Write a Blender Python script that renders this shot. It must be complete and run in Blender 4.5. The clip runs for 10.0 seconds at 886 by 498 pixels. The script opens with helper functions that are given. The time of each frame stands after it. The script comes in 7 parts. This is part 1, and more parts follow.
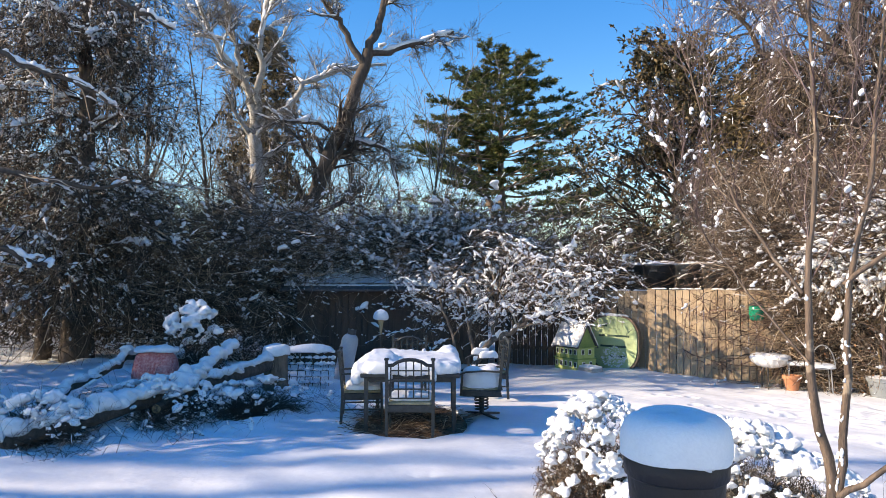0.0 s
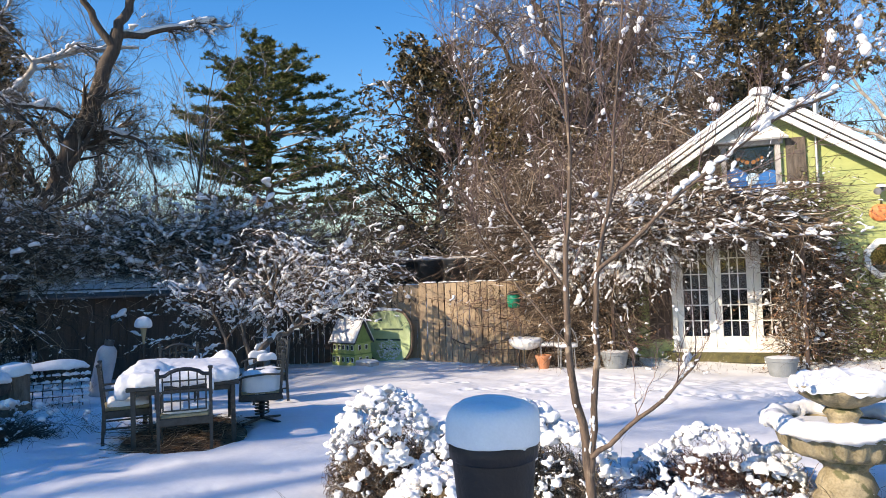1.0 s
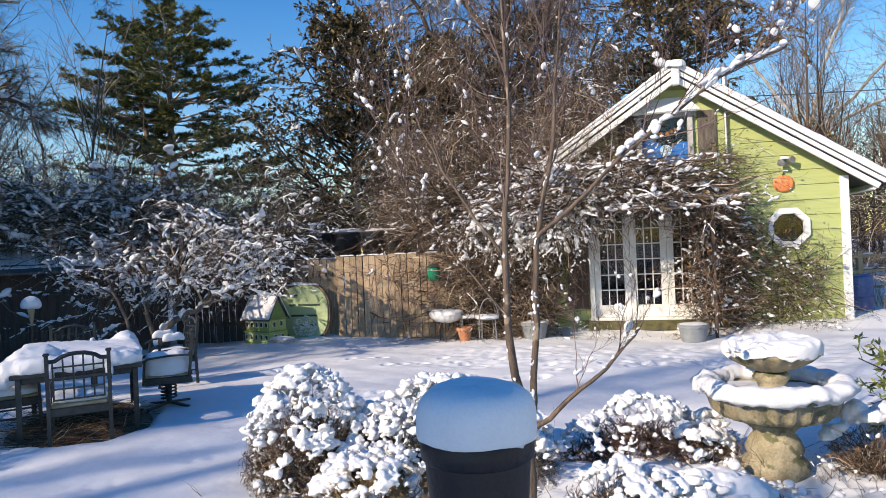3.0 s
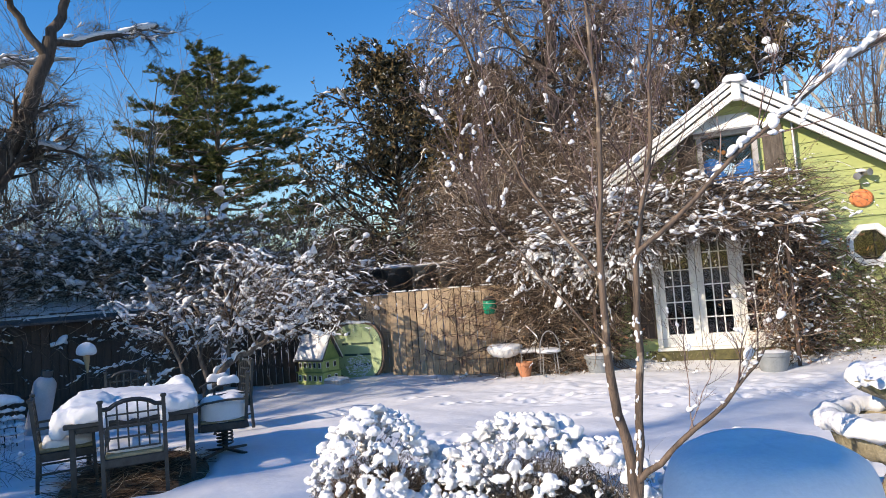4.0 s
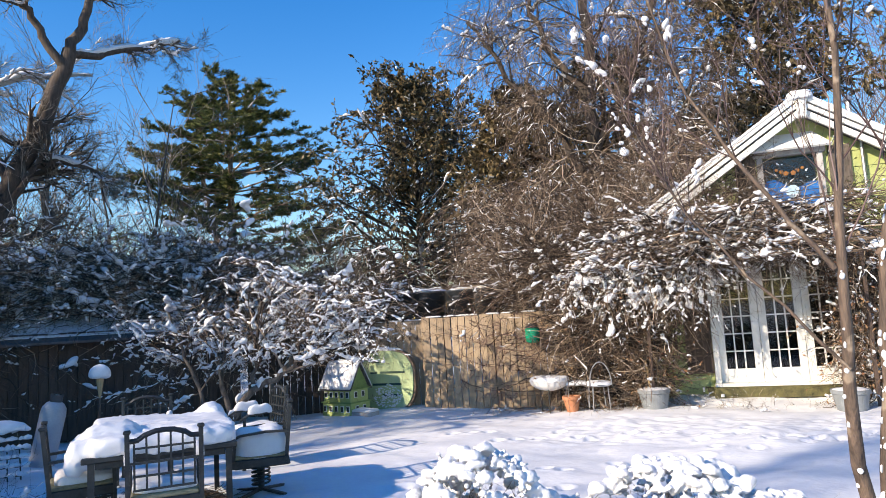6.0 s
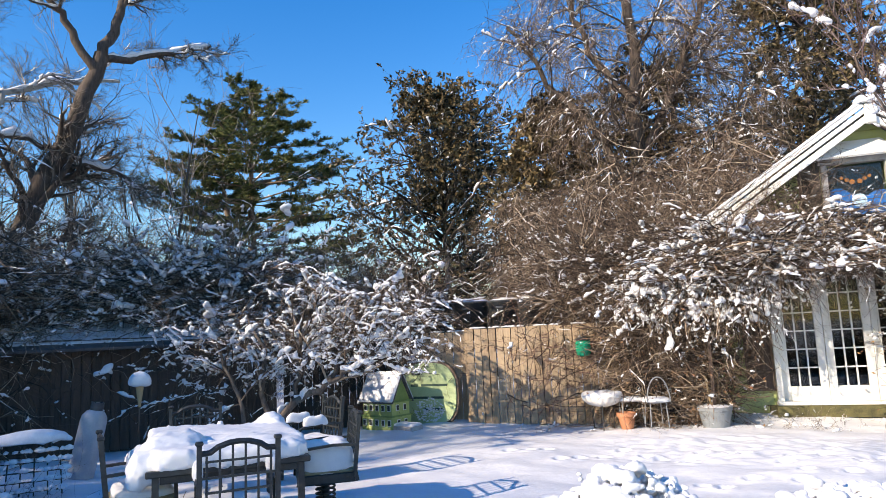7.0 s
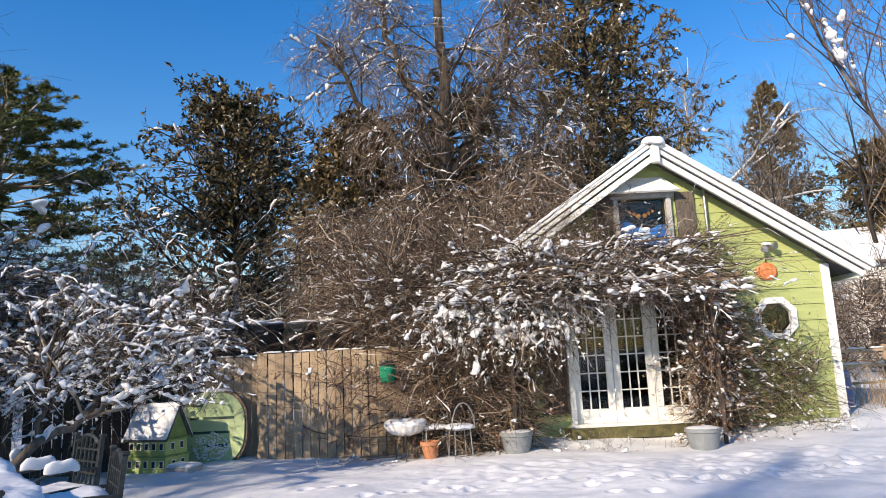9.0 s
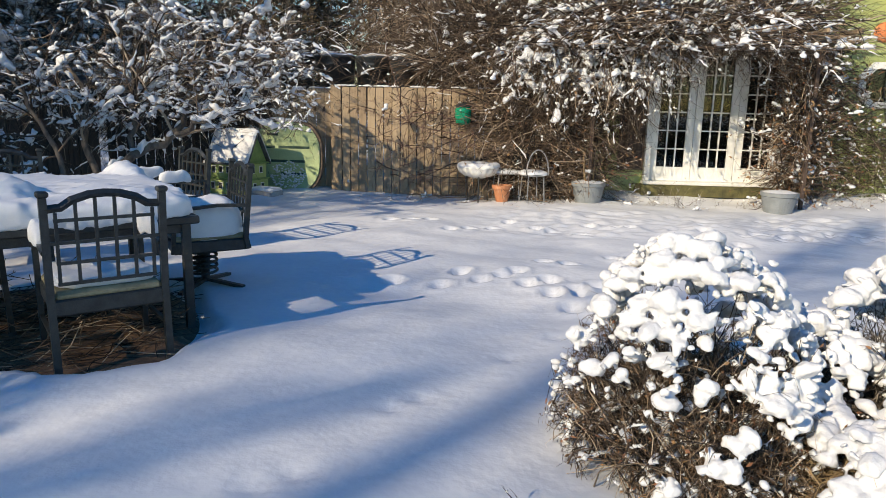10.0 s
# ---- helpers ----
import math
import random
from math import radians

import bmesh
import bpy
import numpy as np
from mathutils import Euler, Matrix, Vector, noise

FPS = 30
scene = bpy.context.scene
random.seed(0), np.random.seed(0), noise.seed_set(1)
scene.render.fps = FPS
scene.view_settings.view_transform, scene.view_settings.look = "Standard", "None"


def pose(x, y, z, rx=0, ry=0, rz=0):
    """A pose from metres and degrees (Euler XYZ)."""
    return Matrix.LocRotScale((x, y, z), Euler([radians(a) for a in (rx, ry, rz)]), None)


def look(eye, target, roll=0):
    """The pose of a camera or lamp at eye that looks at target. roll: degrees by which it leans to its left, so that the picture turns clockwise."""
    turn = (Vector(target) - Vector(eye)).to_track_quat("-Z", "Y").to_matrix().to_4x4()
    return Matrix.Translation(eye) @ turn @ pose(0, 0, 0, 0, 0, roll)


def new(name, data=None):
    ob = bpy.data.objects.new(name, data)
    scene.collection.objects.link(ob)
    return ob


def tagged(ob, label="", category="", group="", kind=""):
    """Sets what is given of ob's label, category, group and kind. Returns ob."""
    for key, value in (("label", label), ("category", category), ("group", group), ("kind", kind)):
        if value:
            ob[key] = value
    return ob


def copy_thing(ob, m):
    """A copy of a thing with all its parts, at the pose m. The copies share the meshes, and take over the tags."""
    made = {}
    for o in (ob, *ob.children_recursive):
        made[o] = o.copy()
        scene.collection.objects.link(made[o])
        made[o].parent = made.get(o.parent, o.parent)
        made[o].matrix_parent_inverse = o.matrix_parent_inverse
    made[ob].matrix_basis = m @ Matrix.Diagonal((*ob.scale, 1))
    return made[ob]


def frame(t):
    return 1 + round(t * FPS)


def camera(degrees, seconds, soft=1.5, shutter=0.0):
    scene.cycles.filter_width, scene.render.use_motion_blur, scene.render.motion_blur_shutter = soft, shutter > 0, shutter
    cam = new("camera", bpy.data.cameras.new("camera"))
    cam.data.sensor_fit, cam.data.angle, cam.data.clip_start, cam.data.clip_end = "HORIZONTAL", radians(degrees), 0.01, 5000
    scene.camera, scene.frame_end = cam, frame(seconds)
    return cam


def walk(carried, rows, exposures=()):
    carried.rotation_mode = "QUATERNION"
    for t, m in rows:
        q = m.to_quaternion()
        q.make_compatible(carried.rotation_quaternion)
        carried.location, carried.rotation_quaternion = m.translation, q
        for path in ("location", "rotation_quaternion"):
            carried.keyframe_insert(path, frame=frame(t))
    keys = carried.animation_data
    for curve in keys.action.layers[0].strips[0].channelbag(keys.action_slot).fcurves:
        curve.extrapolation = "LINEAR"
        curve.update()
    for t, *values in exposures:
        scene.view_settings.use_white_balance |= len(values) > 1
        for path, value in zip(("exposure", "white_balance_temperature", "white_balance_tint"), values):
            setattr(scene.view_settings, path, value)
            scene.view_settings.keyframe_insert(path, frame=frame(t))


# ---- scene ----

cam = camera(67.0, 10.0, soft=0.55)

PATH = [
    (0, (3.607, -2.237, 1.943), (2.307, -0.721, 2.048), 0.2),
    (0.5, (3.565, -2.274, 1.986), (2.544, -0.556, 2.073), -1.9),
    (1, (3.533, -2.372, 1.973), (2.816, -0.507, 2.057), -1.9),
    (1.5, (3.523, -2.256, 1.964), (3.037, -0.318, 2.046), -2.0),
    (2, (3.46, -2.239, 1.963), (3.082, -0.276, 2.023), -1.5),
    (2.5, (3.36, -2.191, 1.929), (2.939, -0.236, 1.89), -0.8),
    (3, (3.308, -2.061, 1.933), (2.832, -0.118, 1.931), -2.5),
    (3.2, (3.236, -1.881, 1.905), (2.721, 0.052, 1.941), -2.8),
    (4.3, (2.844, -1.612, 1.876), (2.239, 0.29, 2.0), -4.5),
    (4.5, (2.746, -1.521, 1.869), (2.143, 0.382, 1.996), -3.9),
    (5, (2.571, -1.295, 1.824), (1.922, 0.592, 1.96), -4.2),
    (5.5, (2.367, -1.099, 1.81), (1.735, 0.79, 1.996), -2.2),
    (6.8, (1.277, -0.803, 1.747), (0.767, 1.117, 1.984), -6.1),
    (7, (1.149, -0.72, 1.738), (0.534, 1.166, 1.995), -2.7),
    (7.5, (0.943, -0.668, 1.707), (0.375, 1.231, 1.971), -0.3),
    (8, (1.018, -0.458, 1.69), (0.926, 1.519, 1.975), -4.2),
    (8.5, (0.951, -0.214, 1.674), (0.938, 1.765, 1.961), -5.3),
    (9, (0.725, 0.097, 1.654), (0.724, 2.072, 1.969), -2.8),
    (9.5, (0.455, 0.287, 1.598), (0.401, 2.283, 1.706), -0.4),
    (10, (0.037, 0.308, 1.498), (-0.078, 2.263, 1.088), 1.2),
]
walk(cam, [(t, look(eye, target, lean)) for t, eye, target, lean in PATH],
     [(0, 0.97, 7900, 13), (1.5, 0.62, 7600, 13), (2.5, 0.44, 7450, 13), (4.5, 0.63, 7400, 13), (7.0, 0.85, 7450, 13), (8.0, 0.62, 7400, 13), (9.0, 0.50, 7450, 13), (9.5, 0.43, 7450, 10), (10.0, 0.25, 7800, 7)])

# ---- light ----
SUN = Vector((0.62, 0.785, 0.0)).normalized() * math.cos(radians(26.5)) + Vector((0, 0, -math.sin(radians(26.5))))
world = bpy.data.worlds.new("winter_sky")
scene.world = world
world.use_nodes = True
wn = world.node_tree
sky = wn.nodes.new("ShaderNodeTexSky")
sky.sky_type, sky.sun_disc = "NISHITA", False
sky.sun_elevation, sky.sun_rotation = radians(26.5), radians(218.3)
sky.altitude, sky.air_density, sky.dust_density, sky.ozone_density = 0.0, 1.3, 0.0, 4.0
deep = wn.nodes.new("ShaderNodeHueSaturation")
deep.inputs["Hue"].default_value, deep.inputs["Saturation"].default_value = 0.513, 1.4
wn.links.new(sky.outputs[0], deep.inputs["Color"])
wn.links.new(deep.outputs[0], wn.nodes["Background"].inputs[0])
wn.nodes["Background"].inputs[1].default_value = 0.145
sun = new("sun", bpy.data.lights.new("sun", "SUN"))
sun.data.energy, sun.data.angle, sun.data.color = 4.5, radians(0.5), (1.0, 0.91, 0.79)
sun.matrix_world = look((0, 0, 30), Vector((0, 0, 30)) + SUN)

# ---- materials ----
def surface(name, dark, light, scale=8.0, rough=0.7, bump=0.3, fine=60.0, metal=0.0, stretch=(1, 1, 1), by_piece=0.0,
            spots=None, spot_scale=3.0, spot_at=0.6, relief=0.02, gloss=0.5):
    """Two tones mixed by noise at two scales, fine relief, and spots of a third tone."""
    m = bpy.data.materials.new(name)
    m.use_nodes = True
    n, l = m.node_tree.nodes, m.node_tree.links
    b = n["Principled BSDF"]
    co = n.new("ShaderNodeTexCoord")
    mp = n.new("ShaderNodeMapping")
    mp.inputs["Scale"].default_value = stretch
    l.new(co.outputs["Object"], mp.inputs[0])
    big, small = n.new("ShaderNodeTexNoise"), n.new("ShaderNodeTexNoise")
    for t, s, d in ((big, scale, 4.0), (small, fine, 3.0)):
        t.inputs["Scale"].default_value, t.inputs["Detail"].default_value = s, d
        l.new(mp.outputs[0], t.inputs["Vector"])
    add = n.new("ShaderNodeMath")
    add.operation = "MULTIPLY_ADD"
    l.new(small.outputs[0], add.inputs[0])
    add.inputs[1].default_value = 0.5
    l.new(big.outputs[0], add.inputs[2])
    last = add.outputs[0]
    if by_piece:
        info = n.new("ShaderNodeObjectInfo")
        ad2 = n.new("ShaderNodeMath")
        ad2.operation = "MULTIPLY_ADD"
        l.new(info.outputs["Random"], ad2.inputs[0])
        ad2.inputs[1].default_value = by_piece
        l.new(last, ad2.inputs[2])
        last = ad2.outputs[0]
    ramp = n.new("ShaderNodeMapRange")
    ramp.inputs["From Min"].default_value, ramp.inputs["From Max"].default_value = 0.5, 1.0 + by_piece
    l.new(last, ramp.inputs["Value"])
    mix = n.new("ShaderNodeMix")
    mix.data_type = "RGBA"
    mix.inputs["A"].default_value, mix.inputs["B"].default_value = (*dark, 1), (*light, 1)
    l.new(ramp.outputs[0], mix.inputs["Factor"])
    colour = mix.outputs["Result"]
    if spots:
        sp = n.new("ShaderNodeTexNoise")
        sp.inputs["Scale"].default_value, sp.inputs["Detail"].default_value = spot_scale, 5.0
        l.new(co.outputs["Object"], sp.inputs["Vector"])
        cut = n.new("ShaderNodeMapRange")
        cut.inputs["From Min"].default_value, cut.inputs["From Max"].default_value = spot_at, spot_at + 0.06
        l.new(sp.outputs[0], cut.inputs["Value"])
        mix2 = n.new("ShaderNodeMix")
        mix2.data_type = "RGBA"
        l.new(cut.outputs[0], mix2.inputs["Factor"])
        l.new(colour, mix2.inputs["A"])
        mix2.inputs["B"].default_value = (*spots, 1)
        colour = mix2.outputs["Result"]
    l.new(colour, b.inputs["Base Color"])
    b.inputs["Roughness"].default_value, b.inputs["Metallic"].default_value = rough, metal
    b.inputs["Specular IOR Level"].default_value = gloss
    if bump:
        bp = n.new("ShaderNodeBump")
        bp.inputs["Strength"].default_value, bp.inputs["Distance"].default_value = bump, relief
        l.new(add.outputs[0], bp.inputs["Height"])
        l.new(bp.outputs[0], b.inputs["Normal"])
    return m


def by_island(name, colours, rough=0.7, gloss=0.3, through=0.0):
    """A tone for each leaf or twig of one mesh, picked at random from the list."""
    m = bpy.data.materials.new(name)
    m.use_nodes = True
    n, l = m.node_tree.nodes, m.node_tree.links
    b = n["Principled BSDF"]
    geo = n.new("ShaderNodeNewGeometry")
    ramp = n.new("ShaderNodeValToRGB")
    ramp.color_ramp.interpolation = "LINEAR"
    e = ramp.color_ramp.elements
    while len(e) < len(colours):
        e.new(0.5)
    for i, c in enumerate(colours):
        e[i].position, e[i].color = i / max(1, len(colours) - 1), (*c, 1)
    l.new(geo.outputs["Random Per Island"], ramp.inputs[0])
    l.new(ramp.outputs[0], b.inputs["Base Color"])
    b.inputs["Roughness"].default_value = rough
    b.inputs["Specular IOR Level"].default_value = gloss
    return m


M = {}
M["snow"] = surface("snow", (0.64, 0.65, 0.67), (0.76, 0.765, 0.77), 16, 0.6, 0.35, 110, relief=0.014, gloss=0.2)
M["soft_snow"] = surface("settled_snow", (0.66, 0.67, 0.69), (0.77, 0.775, 0.78), 9, 0.6, 0.2, 160, relief=0.006, gloss=0.2)
M["ground_snow"] = surface("ground_snow", (0.67, 0.68, 0.70), (0.78, 0.785, 0.79), 1.7, 0.55, 0.28, 16, relief=0.03, gloss=0.2)
M["bark_dark"] = surface("dark_bark", (0.035, 0.026, 0.02), (0.12, 0.09, 0.07), 6, 0.9, 0.8, 40, stretch=(3, 3, 0.6))
M["bark_brown"] = surface("brown_bark", (0.09, 0.06, 0.04), (0.24, 0.17, 0.12), 6, 0.85, 0.6, 40, stretch=(3, 3, 0.6))
M["bark_tan"] = surface("tan_peeling_bark", (0.038, 0.028, 0.022), (0.17, 0.115, 0.08), 9, 0.7, 0.5, 50, stretch=(3, 3, 0.5), spots=(0.26, 0.20, 0.145), spot_scale=7, spot_at=0.6)
M["bark_grey"] = surface("grey_brown_bark", (0.06, 0.048, 0.038), (0.17, 0.14, 0.115), 7, 0.9, 0.7, 45, stretch=(3, 3, 0.6))
M["bark_pale"] = surface("pale_bark", (0.24, 0.22, 0.19), (0.46, 0.43, 0.39), 4, 0.8, 0.4, 30, spots=(0.2, 0.18, 0.15), spot_scale=3, spot_at=0.58)
# near-black and pale tones also stand in for shadowed gaps and sunlit strands
M["twig_brown"] = by_island("brown_twigs", [(0.008, 0.006, 0.005), (0.034, 0.024, 0.018), (0.21, 0.145, 0.10), (0.055, 0.038, 0.028), (0.58, 0.46, 0.34)])
M["twig_red"] = by_island("reddish_twigs", [(0.02, 0.011, 0.010), (0.11, 0.058, 0.048), (0.30, 0.19, 0.145)])
M["twig_plum"] = by_island("plum_grey_twigs", [(0.03, 0.02, 0.02), (0.10, 0.062, 0.06), (0.26, 0.19, 0.17), (0.07, 0.045, 0.042)])
M["twig_grey"] = by_island("grey_twigs", [(0.02, 0.017, 0.014), (0.10, 0.085, 0.07), (0.34, 0.29, 0.24)])
M["twig_dark"] = by_island("dark_twigs", [(0.015, 0.012, 0.01), (0.05, 0.04, 0.03), (0.11, 0.08, 0.06)])
M["leaf_magnolia"] = by_island("bronze_green_leaves", [(0.010, 0.012, 0.007), (0.03, 0.032, 0.014), (0.20, 0.135, 0.06), (0.05, 0.045, 0.02)], 0.55, 0.3)
M["leaf_pine"] = by_island("pine_needles", [(0.012, 0.024, 0.010), (0.045, 0.07, 0.02), (0.12, 0.135, 0.035), (0.20, 0.185, 0.055)], 0.6)
M["leaf_cedar"] = by_island("cedar_sprays", [(0.015, 0.014, 0.008), (0.09, 0.07, 0.03), (0.28, 0.20, 0.10), (0.05, 0.04, 0.02)], 0.8)
M["leaf_yew"] = by_island("yew_needles", [(0.010, 0.008, 0.006), (0.028, 0.022, 0.015), (0.075, 0.052, 0.036)], 0.7)
M["leaf_dry"] = by_island("dry_leaves", [(0.16, 0.07, 0.04), (0.27, 0.13, 0.07), (0.32, 0.2, 0.1), (0.12, 0.06, 0.04)], 0.8)
M["leaf_green"] = by_island("ivy_leaves", [(0.05, 0.08, 0.02), (0.10, 0.13, 0.03), (0.16, 0.17, 0.05)], 0.5, 0.4)
M["straw"] = by_island("straw", [(0.22, 0.15, 0.08), (0.38, 0.28, 0.16), (0.3, 0.2, 0.1)], 0.8)
M["siding"] = surface("lime_green_painted_boards", (0.32, 0.37, 0.13), (0.41, 0.45, 0.18), 3, 0.55, 0.15, 50, stretch=(0.4, 1, 6), by_piece=0.12, spots=(0.35, 0.40, 0.11), spot_scale=2.5, spot_at=0.66)
M["white_paint"] = surface("white_paint", (0.66, 0.65, 0.60), (0.82, 0.82, 0.79), 4, 0.5, 0.2, 60, spots=(0.5, 0.48, 0.4), spot_scale=6, spot_at=0.68)
M["shingle"] = surface("roof_shingle", (0.05, 0.05, 0.055), (0.13, 0.12, 0.12), 10, 0.9, 0.5, 80)
M["fence_wood"] = surface("weathered_fence_boards", (0.24, 0.165, 0.10), (0.50, 0.38, 0.25), 3, 0.85, 0.5, 30, stretch=(9, 9, 0.7), by_piece=0.5, spots=(0.12, 0.08, 0.05), spot_scale=6, spot_at=0.62)
M["shed_wood"] = surface("dark_boards", (0.045, 0.03, 0.024), (0.12, 0.08, 0.06), 3, 0.85, 0.5, 30, stretch=(9, 9, 0.7), by_piece=0.3)
M["iron"] = surface("dark_painted_iron", (0.012, 0.014, 0.014), (0.035, 0.04, 0.04), 20, 0.45, 0.2, 120, spots=(0.06, 0.045, 0.03), spot_scale=14, spot_at=0.68)
M["cushion"] = surface("weathered_seat_wood", (0.16, 0.14, 0.08), (0.30, 0.27, 0.17), 10, 0.8, 0.3, 60)
M["stone"] = surface("lichened_cast_stone", (0.17, 0.14, 0.08), (0.42, 0.36, 0.24), 7, 0.85, 0.6, 60, spots=(0.12, 0.12, 0.06), spot_scale=6, spot_at=0.56)
M["planter"] = surface("dark_planter", (0.008, 0.0055, 0.0055), (0.020, 0.014, 0.013), 8, 0.6, 0.25, 60)
M["grey_pot"] = surface("grey_plastic_pot", (0.16, 0.18, 0.19), (0.26, 0.28, 0.29), 6, 0.55, 0.1, 80)
M["dark_tub"] = surface("dark_blue_tub", (0.02, 0.026, 0.032), (0.06, 0.07, 0.08), 5, 0.35, 0.15, 40)
# white paint toned down to grey-blue, its shade put into the colour
M["tank"] = surface("shaded_white_gas_tank", (0.30, 0.31, 0.33), (0.42, 0.43, 0.45), 5, 0.4, 0.1, 60, spots=(0.35, 0.25, 0.18), spot_scale=6, spot_at=0.7)
M["sign_green"] = surface("pale_green_painted_slab", (0.33, 0.42, 0.20), (0.46, 0.55, 0.30), 4, 0.7, 0.3, 50, spots=(0.56, 0.58, 0.38), spot_scale=4, spot_at=0.64)
M["lettering"] = surface("dark_lettering", (0.02, 0.05, 0.035), (0.04, 0.08, 0.06), 20, 0.7, 0)
M["lime_paint"] = surface("yellow_green_paint", (0.30, 0.37, 0.11), (0.44, 0.50, 0.19), 8, 0.6, 0.2, 60)
M["green_paint"] = surface("mid_green_paint", (0.14, 0.22, 0.06), (0.24, 0.33, 0.10), 8, 0.6, 0.2, 60)
M["patio"] = surface("leaf_littered_paving", (0.06, 0.032, 0.02), (0.26, 0.155, 0.09), 5, 0.85, 0.7, 35, stretch=(1, 5, 1), spots=(0.30, 0.2, 0.12), spot_scale=14, spot_at=0.62)
M["orange"] = surface("orange_painted_metal", (0.62, 0.17, 0.05), (0.78, 0.28, 0.1), 12, 0.6, 0.2, 60)
M["metal"] = surface("galvanised_metal", (0.3, 0.3, 0.3), (0.5, 0.5, 0.5), 10, 0.4, 0.1, 60, metal=0.8)
M["red_bag"] = surface("red_printed_sacking", (0.50, 0.05, 0.05), (0.80, 0.38, 0.34), 30, 0.8, 0.3, 90)
M["moss"] = surface("mossy_board", (0.04, 0.038, 0.016), (0.14, 0.125, 0.045), 8, 0.8, 0.4, 60)
M["concrete"] = surface("grey_board", (0.3, 0.28, 0.27), (0.5, 0.48, 0.46), 8, 0.8, 0.3, 60)
M["clapboard"] = surface("pale_house_paint", (0.5, 0.5, 0.5), (0.68, 0.68, 0.67), 2, 0.6, 0.1, 30)
M["terracotta"] = surface("terracotta", (0.35, 0.13, 0.06), (0.5, 0.22, 0.11), 8, 0.8, 0.3, 60)


def glass(name, tint, rough=0.03):
    m = bpy.data.materials.new(name)
    m.use_nodes = True
    b = m.node_tree.nodes["Principled BSDF"]
    b.inputs["Base Color"].default_value = (*tint, 1)
    b.inputs["Roughness"].default_value = rough
    b.inputs["Specular IOR Level"].default_value = 0.6
    return m


M["blue_glass"] = glass("blue_stained_glass", (0.02, 0.14, 0.42), 0.15)
M["light_glass"] = glass("pale_blue_glass", (0.45, 0.62, 0.75), 0.2)
M["green_glass"] = glass("green_glass", (0.0, 0.22, 0.12), 0.1)
M["amber_glass"] = glass("amber_glass", (0.25, 0.10, 0.02), 0.15)

# ---- mesh helpers ----
def crumbs(size):
    """A fine uneven relief for snow."""
    name = "crumbs_%d" % round(size * 1000)
    tex = bpy.data.textures.get(name) or bpy.data.textures.new(name, "CLOUDS")
    tex.noise_scale, tex.noise_depth = size, 2
    return tex


def merged(ob, voxel, passes=3):
    """Lets overlapping lumps of snow flow together into one soft mass."""
    r = ob.modifiers.new("merge", "REMESH")
    r.mode, r.voxel_size, r.use_smooth_shade, r.adaptivity = "VOXEL", voxel, True, voxel * 0.7
    s = ob.modifiers.new("soften", "SMOOTH")
    s.factor, s.iterations = 0.5, passes
    d = ob.modifiers.new("crumble", "DISPLACE")
    d.texture = crumbs(round(voxel * 4.5, 4))
    d.strength, d.mid_level, d.texture_coords = voxel * 2.2, 0.5, "LOCAL"
    return ob



def thing(name, at=(0, 0, 0), turn=0.0, label="", category="", group="", kind=""):
    e = new(name)
    e.empty_display_size = 0.1
    e.matrix_world = pose(*at, 0, 0, turn)
    return tagged(e, label, category, group, kind)


def child(name, mesh, parent, label=""):
    ob = new(name, mesh)
    ob.parent = parent
    return tagged(ob, label)


def part(name, bm, material, parent, label="", smooth=False):
    me = bpy.data.meshes.new(name)
    bm.to_mesh(me)
    bm.free()
    me.materials.append(M[material])
    if smooth:
        me.polygons.foreach_set("use_smooth", [True] * len(me.polygons))
    return child(name, me, parent, label)


def solid(name, verts, faces, material, smooth=True):
    """A mesh from arrays of places and of equal-sided faces."""
    me = bpy.data.meshes.new(name)
    v, f = np.asarray(verts, dtype=np.float32), np.asarray(faces, dtype=np.int32)
    me.vertices.add(len(v))
    me.vertices.foreach_set("co", v.ravel())
    me.loops.add(f.size)
    me.loops.foreach_set("vertex_index", f.ravel())
    me.polygons.add(len(f))
    me.polygons.foreach_set("loop_start", np.arange(0, f.size, f.shape[1], dtype=np.int32))
    me.polygons.foreach_set("use_smooth", np.full(len(f), smooth))
    me.update(calc_edges=True)
    me.materials.append(M[material])
    return me


def box(bm, at, size, turn=None, bevel=0.0):
    m = Matrix.Translation(at) @ (turn.to_4x4() if turn else Matrix()) @ Matrix.Diagonal((*size, 1))
    made = bmesh.ops.create_cube(bm, size=1, matrix=m)["verts"]
    if bevel:
        edges = list({e for v in made for e in v.link_edges})
        bmesh.ops.bevel(bm, geom=edges, offset=bevel, segments=1, affect="EDGES")
    return bm


def rod(bm, a, b, r0, r1=None, sides=8):
    a, b = Vector(a), Vector(b)
    d = b - a
    m = Matrix.Translation((a + b) / 2) @ d.to_track_quat("Z", "Y").to_matrix().to_4x4()
    bmesh.ops.create_cone(bm, cap_ends=True, segments=sides, radius1=r0, radius2=r0 if r1 is None else r1, depth=d.length, matrix=m)
    return bm


def bar(bm, a, b, w, h=None):
    """A square bar from a to b."""
    a, b = Vector(a), Vector(b)
    d = b - a
    m = Matrix.Translation((a + b) / 2) @ d.to_track_quat("Z", "Y").to_matrix().to_4x4() @ Matrix.Diagonal((w, h or w, d.length, 1))
    bmesh.ops.create_cube(bm, size=1, matrix=m)
    return bm


